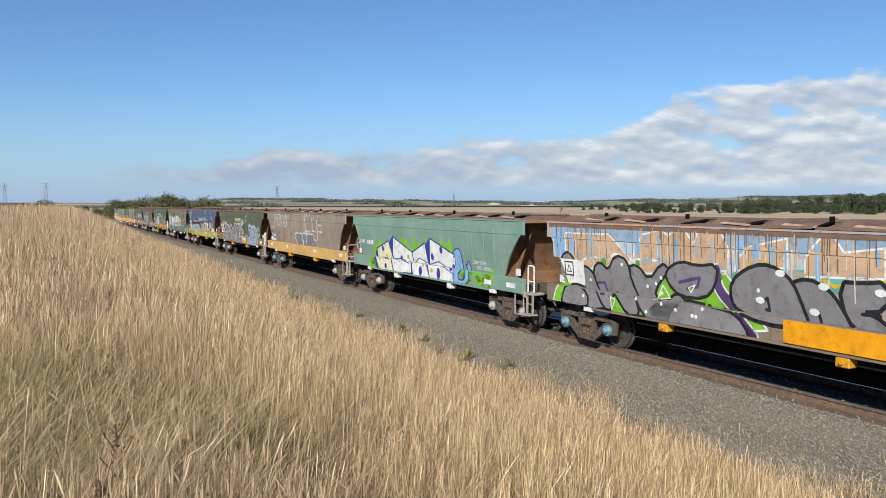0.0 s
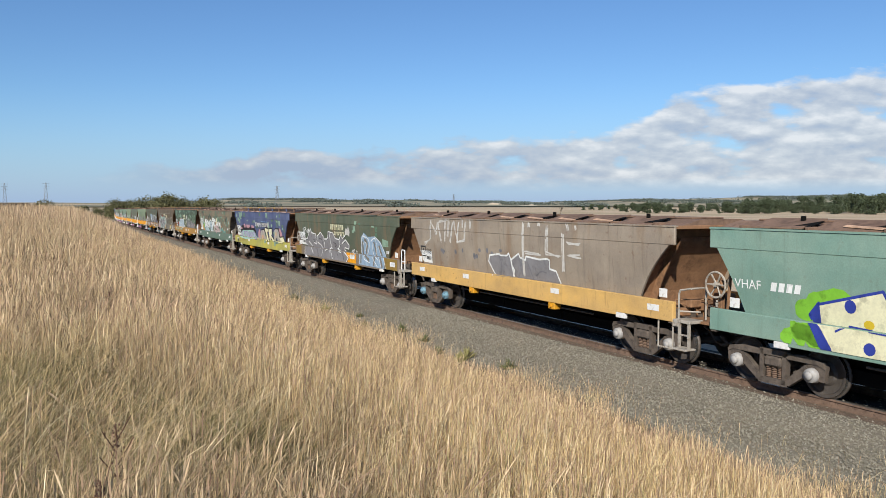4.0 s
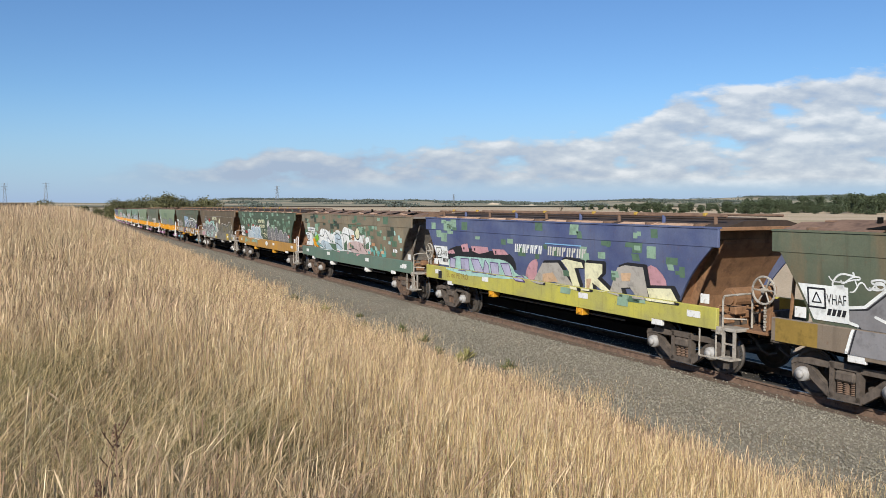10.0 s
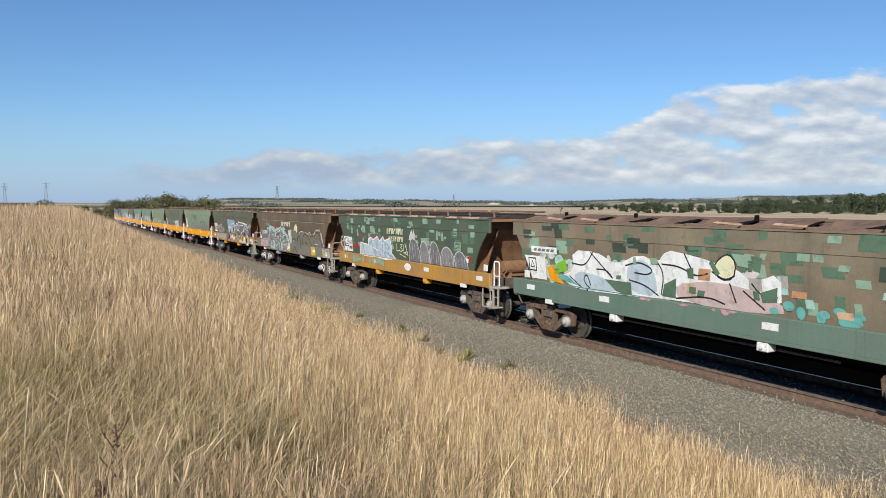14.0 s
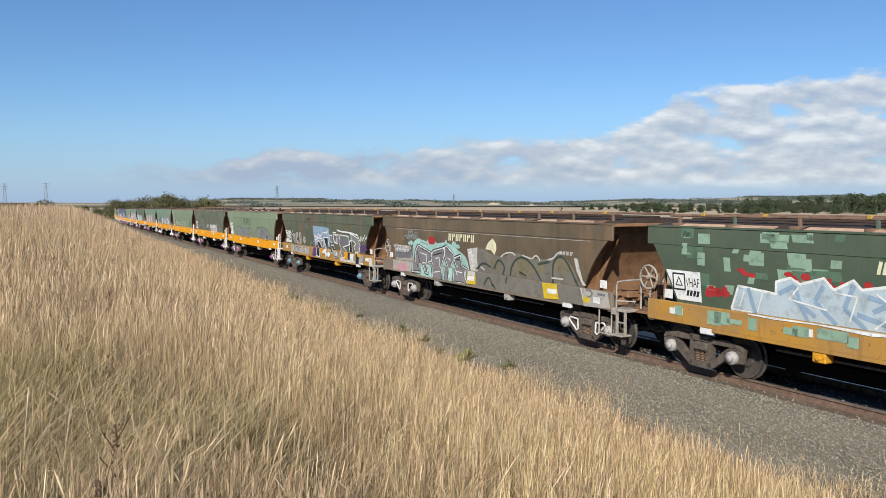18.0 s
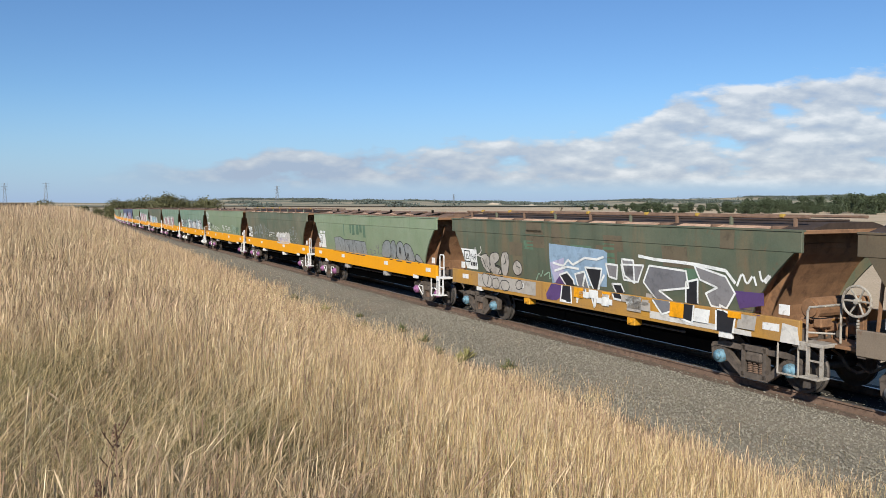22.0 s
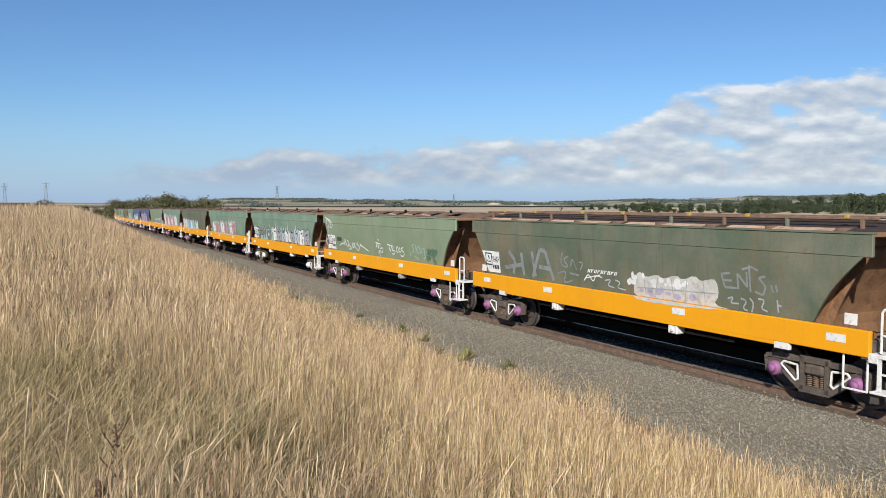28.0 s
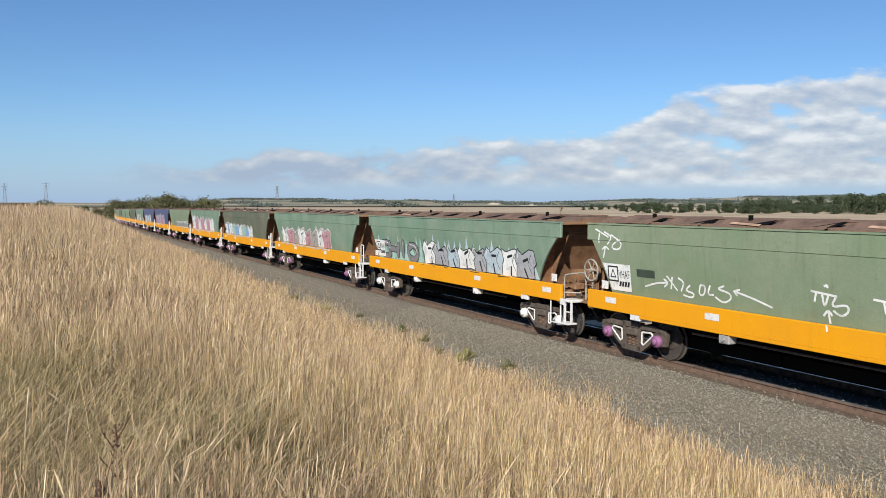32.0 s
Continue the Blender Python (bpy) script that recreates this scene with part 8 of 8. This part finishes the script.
x, y = scatter(84000, 1.7, 11, 0.5, clump=0.80)
strands("tall_grass", x, y, tall(x, y) * RNG.uniform(0.45, 1.25, len(x)), RNG.uniform(0.0024, 0.0056, len(x)), RNG.gamma(1.6, 0.15, len(x)), 0.45, "tall dry straw-coloured grass with seed heads")
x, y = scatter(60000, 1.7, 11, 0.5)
strands("short_grass", x, y, tall(x, y) * RNG.uniform(0.15, 0.45, len(x)), RNG.uniform(0.002, 0.005, len(x)), RNG.gamma(2.0, 0.3, len(x)), 0.0, "tangled brown thatch darkened as shade between the stems", 2, "thatch")
x, y = scatter(260000, 10, 38, 1.0, clump=0.7)
strands("tall_grass", x, y, tall(x, y) * RNG.uniform(0.4, 1.2, len(x)), RNG.uniform(0.0030, 0.0072, len(x)), RNG.gamma(2.0, 0.16, len(x)), 0.6, "tall dry grass on the bank", 2, "straw_mid")
x, y = scatter(190000, 36, 190, 1.2, -4, 18, clump=0.2)
strands("tall_grass", x, y, tall(x, y) * RNG.uniform(0.6, 1.15, len(x)), RNG.uniform(0.010, 0.026, len(x)), RNG.gamma(2.0, 0.1, len(x)), 0.6, "tall dry grass along the far bank", 1, "straw_mixed")
# greener growth low down where the straw is thin
n = 32000
x, y = 0.2 + RNG.normal(0, 1.4, n), 7.2 + RNG.normal(0, 2.2, n)
ok = (np.hypot(x, y) > 1.7) & (RNG.random(n) > thinning(x, y) * 0.75)
x, y = x[ok], y[ok]
strands("green_grass", x, y, RNG.uniform(0.12, 0.42, len(x)), RNG.uniform(0.002, 0.006, len(x)), RNG.gamma(2.0, 0.35, len(x)), 0.0, "low grey-green grass under the straw", 2, "green")
n = 1500
x, y = 1.45 + RNG.normal(0, 0.16, n), 6.25 + RNG.normal(0, 0.2, n)
strands("green_grass", x, y, RNG.uniform(0.15, 0.45, n), RNG.uniform(0.004, 0.009, n), RNG.gamma(2.0, 0.3, n), 0.0, "dark green tuft in the dry grass", 2, "green")
n = 4200
x, y = 0.6 + RNG.normal(0, 1.3, n), 6.6 + RNG.normal(0, 2.2, n)
strands("fallen_stems", x, y, RNG.uniform(0.5, 1.0, n), RNG.uniform(0.002, 0.0045, n), RNG.uniform(0.6, 1.4, n), 0.3, "long bleached straws lying across the grass")
n = 7000
x, y = 0.1 + RNG.normal(0, 0.8, n), 6.6 + RNG.normal(0, 1.2, n)
strands("flattened_grass", x, y, RNG.uniform(0.18, 0.42, n), RNG.uniform(0.0015, 0.004, n), RNG.gamma(3.0, 0.4, n), 0.0, "pale flattened grass on the bank", 2, "straw_mid")
# the bank behind and beside the camera
x, y = scatter(70000, 1.7, 45, 1.0, 60, 357.5, 0.4)
strands("tall_grass", x, y, tall(x, y) * RNG.uniform(0.5, 1.2, len(x)), RNG.uniform(0.004, 0.008, len(x)), RNG.gamma(2.0, 0.1, len(x)), 0.5, "tall dry grass on the bank", 2, "straw_mid")
# stems blown over
x, y = scatter(2600, 1.8, 12, 0.5, clump=0.0)
strands("fallen_stems", x, y, RNG.uniform(0.6, 1.1, len(x)), RNG.uniform(0.0025, 0.005, len(x)), RNG.uniform(0.5, 1.2, len(x)), 0.2, "long straws leaning across the grass")


def stones():
    n = 75000
    y = np.concatenate([RNG.uniform(2, 26, n * 2 // 3), RNG.uniform(26, 70, n - n * 2 // 3)])
    off = RNG.uniform(-4.1, 1.4, n)
    x = track_x(y) + off
    keep_ = (np.abs(np.abs(off) - 0.7525) > 0.11) & ~((off > -1.15) & (RNG.random(n) < 0.85))
    x, y, off = x[keep_], y[keep_], off[keep_]
    n = len(x)
    z = np.interp(off, [-4.1, -3.7, -2.6, -1.9, -1.5, 1.5], [-0.60, -0.44, -0.34, -0.22, -0.155, -0.155]) - 2.6e-5 * np.clip(y - 5.0, 0.0, 210.0) ** 2
    s = RNG.uniform(0.010, 0.026, n)
    oct_ = np.array([(1, 0, 0), (-1, 0, 0), (0, 1, 0), (0, -1, 0), (0, 0, 1), (0, 0, -1)], float)
    V = oct_[None] * s[:, None, None] * RNG.uniform(0.6, 1.3, (n, 6, 1)) + RNG.normal(0, 0.25, (n, 6, 3)) * s[:, None, None]
    V = V + np.stack([x, y, z + s * 0.3], 1)[:, None]
    tri = np.array([(0, 2, 4), (2, 1, 4), (1, 3, 4), (3, 0, 4), (2, 0, 5), (1, 2, 5), (3, 1, 5), (0, 3, 5)])
    F = (np.arange(n) * 6)[:, None, None] + tri[None]
    m, nt, p, co = material("ballast_stone", 0.9, 0, 0.2)
    geo = nt.nodes.new("ShaderNodeNewGeometry")
    c = ramp(nt, geo.outputs["Random Per Island"], [(0.0, (0.16, 0.145, 0.115)), (0.4, (0.215, 0.198, 0.156)), (0.8, (0.25, 0.23, 0.185)), (0.97, (0.28, 0.26, 0.21)), (1.0, (0.34, 0.32, 0.27))])
    link(nt, c, p.inputs["Base Color"])
    tagged(new("ballast_stones", raw_mesh("ballast_stones", V.reshape(-1, 3), F.reshape(-1, 3), [m])), "loose grey crushed stones of the ballast", "stones", kind="stuff")


stones()


def weed(x, y, size, mat, seed):
    r = random.Random(seed)
    z = float(ground_z(x, y))
    d = track_x(y) - x
    z = max(z, -0.50 if d < 4.1 else z)
    bm = bmesh.new()
    for _ in range(46):
        a, e = r.uniform(0, 6.28), r.uniform(0.3, 1.4)
        ln = size * r.uniform(0.5, 1.0)
        tip = Vector((math.cos(a) * math.cos(e) * ln, math.sin(a) * math.cos(e) * ln, math.sin(e) * ln))
        side = Vector((-math.sin(a), math.cos(a), 0)) * size * 0.05
        mid = tip * 0.5 + Vector((0, 0, 0.06 * size))
        v = [bm.verts.new(q) for q in (Vector((0, 0, -0.02)) - side * 0.4, Vector((0, 0, -0.02)) + side * 0.4, mid + side, tip, mid - side)]
        bm.faces.new(v)
    ob = part("weed_tuft", bm, mat)
    ob.location = (x, y, z)
    return tagged(ob, "small green weed tuft at the ballast's edge", "weed", "weeds along the ballast")


def dock(x, y, h, seed):
    r = random.Random(seed)
    z = float(ground_z(x, y))
    root = tagged(new("dock_plant"), "dead brown dock stalk standing in the grass", "weed", "dead stalks in the grass")
    root.location = (x, y, z)
    lean = Vector((r.uniform(-0.1, 0.1), r.uniform(-0.1, 0.1), 1))
    bm = bmesh.new()
    rod(bm, (0, 0, -0.05), lean * h, 0.0035, 5)
    for k in range(4):
        a = lean * h * (0.55 + 0.1 * k)
        rod(bm, a, a + Vector((r.uniform(-.1, .1), r.uniform(-.1, .1), 0.14)), 0.003, 4)
    part("stalk", bm, M["dock"], root)
    bm = bmesh.new()
    for k in range(60):
        t = r.uniform(0.55, 1.0)
        c = lean * h * t + Vector((r.gauss(0, 0.02), r.gauss(0, 0.02), 0))
        bmesh.ops.create_icosphere(bm, subdivisions=1, radius=r.uniform(0.004, 0.008), matrix=Matrix.Translation(c))
    tagged(part("seed_cluster", bm, M["dock"], root), kind="stuff")


for i, (x, y, s) in enumerate(((10.37, 22.4, 0.36), (10.26, 20.5, 0.30), (10.1, 17.8, 0.40), (9.8, 17.6, 0.34), (10.3, 16.1, 0.36), (9.98, 32.3, 0.40), (9.9, 28.2, 0.42), (9.7, 28.6, 0.34), (10.45, 26.1, 0.24), (9.7, 39.8, 0.42), (9.9, 36.0, 0.36), (9.95, 24.4, 0.26), (9.85, 18.9, 0.3))):
    weed(x, y, s, M["weed_pale"] if i in (2, 3, 6) else M["weed"], i)
for i, (x, y, h) in enumerate(((0.42, 4.6, 0.66), (0.30, 4.1, 0.5), (1.05, 12.5, 0.75))):
    dock(x, y, h, 40 + i)

# ---- trees, hills and distance ----
def leaf_material(name, col):
    m, nt, p, co = material(name, 0.7, 0, 0.2)
    geo = nt.nodes.new("ShaderNodeNewGeometry")
    dark, light = tuple(c * 0.5 for c in col), tuple(c * 1.6 for c in col)
    c = ramp(nt, geo.outputs["Random Per Island"], [(0.0, dark), (0.5, col), (1.0, light)])
    big = noise_node(nt, co, 0.7, 3)
    c = mixed(nt, math_node(nt, "MULTIPLY", big, 0.5), c, dark)
    link(nt, c, p.inputs["Base Color"])
    return m


M["leaf"] = leaf_material("tree_leaves", (0.072, 0.092, 0.05))
M["leaf_olive"] = leaf_material("olive_leaves", (0.13, 0.128, 0.062))
# paler and greyer than the near leaves: distance haze put into the colour
M["far_leaf"] = leaf_material("hazed_leaves", (0.115, 0.135, 0.115))
M["bark"] = plain("bark", (0.10, 0.08, 0.06), 0.9, 0, 0.3, 6)
M["steel"] = plain("galvanised_steel", (0.20, 0.21, 0.22), 0.6, 0.4, 0.1, 2)


def crown_mesh(name, rng, w, h, base, n, leaf, mat):
    """Many leaf clumps gathered in lobes, gaps between them."""
    lobes = []
    for k in range(18):
        a, q = rng.uniform(0, 2 * np.pi), rng.uniform(0.1, 0.8)
        lobes.append((math.cos(a) * w * 0.5 * q, math.sin(a) * w * 0.5 * q, base + (h - base) * rng.uniform(0.04, 0.80), w * rng.uniform(0.16, 0.30)))
    V, F = [], []
    for i in range(n):
        lx, ly, lz, lr = lobes[rng.integers(len(lobes))]
        d = rng.normal(0, 1, 3)
        d /= np.linalg.norm(d)
        c = np.array([lx, ly, lz]) + d * lr * rng.uniform(0.55, 1.08) * np.array([1, 1, 0.8])
        b = len(V)
        for _ in range(4):
            V.append(c + rng.normal(0, leaf, 3) * np.array([1, 1, 0.8]))
        F += [(b, b + 1, b + 2), (b, b + 2, b + 3), (b, b + 1, b + 3), (b + 1, b + 2, b + 3)]
    return raw_mesh(name, np.array(V), np.array(F), [mat])


def trunk_mesh(rng, h, r):
    bm = bmesh.new()
    bmesh.ops.create_cone(bm, cap_ends=True, segments=8, radius1=r, radius2=r * 0.45, depth=h * 0.6, matrix=Matrix.Translation((0, 0, h * 0.29)))
    for k in range(5):
        a = rng.uniform(0, 6.28)
        p = Vector((0, 0, h * rng.uniform(0.25, 0.5)))
        q = p + Vector((math.cos(a) * h * 0.25, math.sin(a) * h * 0.25, h * 0.28))
        m = Matrix.Translation((p + q) / 2) @ (q - p).to_track_quat("Z", "Y").to_matrix().to_4x4()
        bmesh.ops.create_cone(bm, cap_ends=False, segments=6, radius1=r * 0.4, radius2=r * 0.12, depth=(q - p).length, matrix=m)
    me = bpy.data.meshes.new("trunk")
    bm.to_mesh(me)
    bm.free()
    me.materials.append(M["bark"])
    return me


TREE = []
for k in range(5):
    g = np.random.default_rng(70 + k)
    TREE.append((trunk_mesh(g, 8.0, 0.28), crown_mesh("crown", g, 8.5, 8.5, 0.0, 2000, 0.24, M["leaf"])))
BUSH = []
for k in range(3):
    g = np.random.default_rng(90 + k)
    BUSH.append((trunk_mesh(g, 5.0, 0.16), crown_mesh("crown", g, 7.0, 5.6, 0.0, 5600, 0.125, M["leaf_olive"])))


def tree(kinds, k, x, y, s, turn, label, category="tree", group="trees along the field"):
    root = tagged(new("bush" if category == "bush" else "tree"), label, category, group)
    root.matrix_basis = Matrix.Translation((x, y, float(ground_z(x, y)) - 0.1)) @ Matrix.Rotation(turn, 4, "Z") @ Matrix.Scale(s, 4)
    for nm, me in zip(("trunk", "crown"), kinds[k % len(kinds)]):
        new(nm, me).parent = root


def aim(px, dist):
    """Place on the plan at a picture column's bearing."""
    a = AIM + math.atan((px - 784) / 1400)
    return dist * math.sin(a), dist * math.cos(a)


r = random.Random(11)
# the belt of trees across the field
for i in range(82):
    px = 1100 + i * 6.9 + r.uniform(-7, 7)
    x, y = aim(px, r.uniform(440, 640))
    tree(TREE, i, x, y, r.choice((0.5, 0.65, 0.8, 0.95, 1.15, 1.3)) * r.uniform(0.9, 1.1) * (1.0 if px > 1310 else 0.66), r.uniform(0, 6.28), "dense dark green field tree in a belt")
for i in range(30):
    px = 1040 + i * 9.5 + r.uniform(-8, 8)
    x, y = aim(px, r.uniform(620, 800))
    tree(TREE, i + 2, x, y, r.uniform(0.35, 0.8), r.uniform(0, 6.28), "low grey-green tree at the field's edge")
# scrub beside the track far off
for i, (px, dist, s) in enumerate(((120, 300, 0.4), (150, 290, 0.5), (172, 280, 0.55), (192, 290, 0.65), (212, 275, 0.95), (228, 280, 0.85), (244, 270, 0.95), (258, 262, 0.95), (270, 268, 1.05), (284, 255, 1.1), (300, 250, 1.2), (318, 252, 1.0), (334, 262, 0.7), (366, 235, 1.05), (405, 300, 0.5), (432, 320, 0.5), (452, 310, 0.6), (470, 330, 0.5), (565, 380, 0.5), (590, 400, 0.45), (75, 240, 0.72))):
    x, y = aim(px, dist)
    tree(BUSH, i, x, y, s * (1.26 if 180 < px < 390 else 1.0), i * 1.3, "rounded olive-green bush beside the railway", "bush", "bushes beside the railway")


def far_woods():
    g = np.random.default_rng(8)
    n = 24000
    a = g.uniform(AIM - 0.31, AIM + 0.62, n)
    row = g.integers(0, 4, n)
    d = np.choose(row, [1120, 1480, 2290, 3290]) + g.normal(0, 30, n)
    gate = np.sin(a * 31 + row * 1.7) + 0.6 * np.sin(a * 77 + row) + 0.5 * g.normal(0, 0.5, n)
    ok = gate > np.choose(row, [1.0, 0.55, 0.25, -0.2])
    a, d = a[ok], d[ok]
    x, y = d * np.sin(a), d * np.cos(a)
    top, seed = np.choose(row[ok], [0.0, 7.0, 19.0, 36.0]), np.choose(row[ok], [0.0, 1.0, 2.7, 4.1])
    z = top * ridge_shape(a, seed) - 1.0
    n = len(x)
    s = g.uniform(1.6, 3.4, n) * (1 + 0.35 * row[ok] / 3)
    # each clump is a ragged little cluster of leaves
    k = 6
    c = np.stack([x, y, z], 1)[:, None] + g.normal(0, 1, (n, k, 3)) * s[:, None, None] * np.array([0.9, 0.9, 0.32]) + np.array([0, 0, 1]) * s[:, None, None] * 0.7
    V = c[:, :, None] + g.normal(0, 0.36, (n, k, 4, 3)) * s[:, None, None, None]
    tri = np.array([(0, 1, 2), (0, 2, 3), (0, 1, 3), (1, 2, 3)])
    F = (np.arange(n * k) * 4)[:, None, None] + tri[None]
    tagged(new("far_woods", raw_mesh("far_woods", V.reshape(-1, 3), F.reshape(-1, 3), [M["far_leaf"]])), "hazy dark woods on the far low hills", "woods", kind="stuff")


far_woods()


def pylon(px, dist, h):
    x, y = aim(px, dist)
    root = tagged(new("pylon"), "grey steel lattice power pylon on the plain", "pylon", "pylons")
    root.location = (x, y, float(ground_z(x, y)))
    r0 = 0.11 * (dist / 1000 + 0.4)
    w = h * 0.09
    for sx in (-1, 1):
        for sy in (-1, 1):
            part("leg", rod(bmesh.new(), (sx * w, sy * w, 0), (sx * w * 0.18, sy * w * 0.18, h), r0, 5), M["steel"], root)
    bm = bmesh.new()
    for k in range(6):
        z0, z1 = h * k / 6, h * (k + 1) / 6
        a, b = w * (1 - 0.82 * k / 6), w * (1 - 0.82 * (k + 1) / 6)
        rod(bm, (-a, -a, z0), (b, -b, z1), r0 * 0.7, 4)
        rod(bm, (a, -a, z0), (-b, -b, z1), r0 * 0.7, 4)
        rod(bm, (a, a, z0), (-b, b, z1), r0 * 0.7, 4)
    part("lattice", bm, M["steel"], root)
    for z in (0.72, 0.84, 0.95):
        part("cross_arm", rod(bmesh.new(), (-h * 0.13, 0, h * z), (h * 0.13, 0, h * z), r0 * 0.8, 4), M["steel"], root)


pylon(491, 900, 25)
pylon(803, 1900, 26)
pylon(83, 1150, 30)
pylon(10, 1100, 28)


def house(px, dist, s):
    x, y = aim(px, dist)
    root = tagged(new("farm_house"), "small white farm house on the far plain", "house", "far houses")
    root.location = (x, y, float(ground_z(x, y)))
    root.rotation_euler = (0, 0, -AIM + 0.3)
    part("wall", box(bmesh.new(), -6 * s, 6 * s, -4 * s, 4 * s, -1, 3.2 * s), M["white"], root)
    bm = bmesh.new()
    v = [bm.verts.new(c) for c in ((-6.4 * s, -4.4 * s, 3.2 * s), (6.4 * s, -4.4 * s, 3.2 * s), (6.4 * s, 4.4 * s, 3.2 * s), (-6.4 * s, 4.4 * s, 3.2 * s), (-4 * s, 0, 5.6 * s), (4 * s, 0, 5.6 * s))]
    for q in ((0, 1, 5, 4), (1, 2, 5), (2, 3, 4, 5), (3, 0, 4), (0, 3, 2, 1)):
        bm.faces.new([v[i] for i in q])
    part("roof", bm, M["steel"], root)


for px, dist, s in ((533, 1500, 0.55), (700, 1600, 0.5), (1030, 1900, 0.6), (878, 2000, 0.8), (955, 2000, 0.6)):
    house(px, dist, s)


def dead_tree(px, dist, h):
    x, y = aim(px, dist)
    root = tagged(new("dead_tree"), "bare grey dead tree in the dry field", "tree")
    root.location = (x, y, float(ground_z(x, y)))
    g = random.Random(3)
    bm = bmesh.new()
    rod(bm, (0, 0, -0.2), (0.1, 0, h * 0.6), h * 0.022, 6)
    for k in range(9):
        a = g.uniform(0, 6.28)
        p = Vector((0.05, 0, h * g.uniform(0.3, 0.6)))
        q = p + Vector((math.cos(a) * h * 0.25, math.sin(a) * h * 0.25, h * g.uniform(0.2, 0.45)))
        rod(bm, p, q, h * 0.011, 5)
        rod(bm, q, q + Vector((g.uniform(-1, 1), g.uniform(-1, 1), 1.2)) * h * 0.08, h * 0.007, 4)
    part("trunk", bm, M["bark"], root)


dead_tree(992, 330, 5.0)


def spoil_heap(px, dist, wide, high):
    """A low mound of bare pale earth on the far plain."""
    x, y = aim(px, dist)
    g = np.random.default_rng(int(px))
    bm = bmesh.new()
    bmesh.ops.create_icosphere(bm, subdivisions=3, radius=1.0)
    for v in bm.verts:
        v.co = Vector((v.co.x * wide, v.co.y * wide * 0.5, max(v.co.z, -0.3) * high * (1 + 0.25 * math.sin(v.co.x * 7 + px) + g.uniform(-0.06, 0.06))))
    ob = part("spoil_heap", bm, M["pale_earth"])
    ob.matrix_basis = Matrix.Translation((x, y, float(ground_z(x, y)))) @ Matrix.Rotation(-AIM, 4, "Z")
    tagged(ob, "low pale mound of bare earth on the plain", "earth mound", "far earth mounds")


M["pale_earth"] = plain("pale_earth", (0.46, 0.39, 0.29), 0.95, 0, 0.2, 0.1)
spoil_heap(878, 1900, 22, 5)
spoil_heap(936, 1250, 18, 3.0)


# ---- what moves ----
# slack of the couplings: each wagon's own offset along the train
SLACK = [-0.08, -0.15, -0.36, -0.42, -0.33, -0.33, -0.24, 0.06, 0.22, 0.16, 0.12, 0.0, -0.1, -0.1]
def wagon_pose(i, t):
    s = FIRST + PITCH * i + (SLACK[i] if i < len(SLACK) else 0.0) - SPEED * (t + 0.012)
    grade = math.atan((dip(s + 5) - dip(s - 5)) / 10)
    return Matrix.Translation((track_x(s), s, dip(s))) @ Matrix.Rotation(-math.atan(BEND * s), 4, "Z") @ Matrix.Rotation(grade, 4, "X")


def motions():
    wagons[7].scale = (1, 1.045, 1)          # the longest wagon of the train
    for i, w in enumerate(wagons):
        walk(w, [(t, wagon_pose(i, t)) for t in np.arange(0.0, 32.1, 2.0)])
    step = math.degrees(SPEED * 0.1 / WHEEL_R)
    for w, a in turning:
        walk(w, [(k / 10, pose(0, a, WHEEL_R, k * step)) for k in range(321)])


motions()
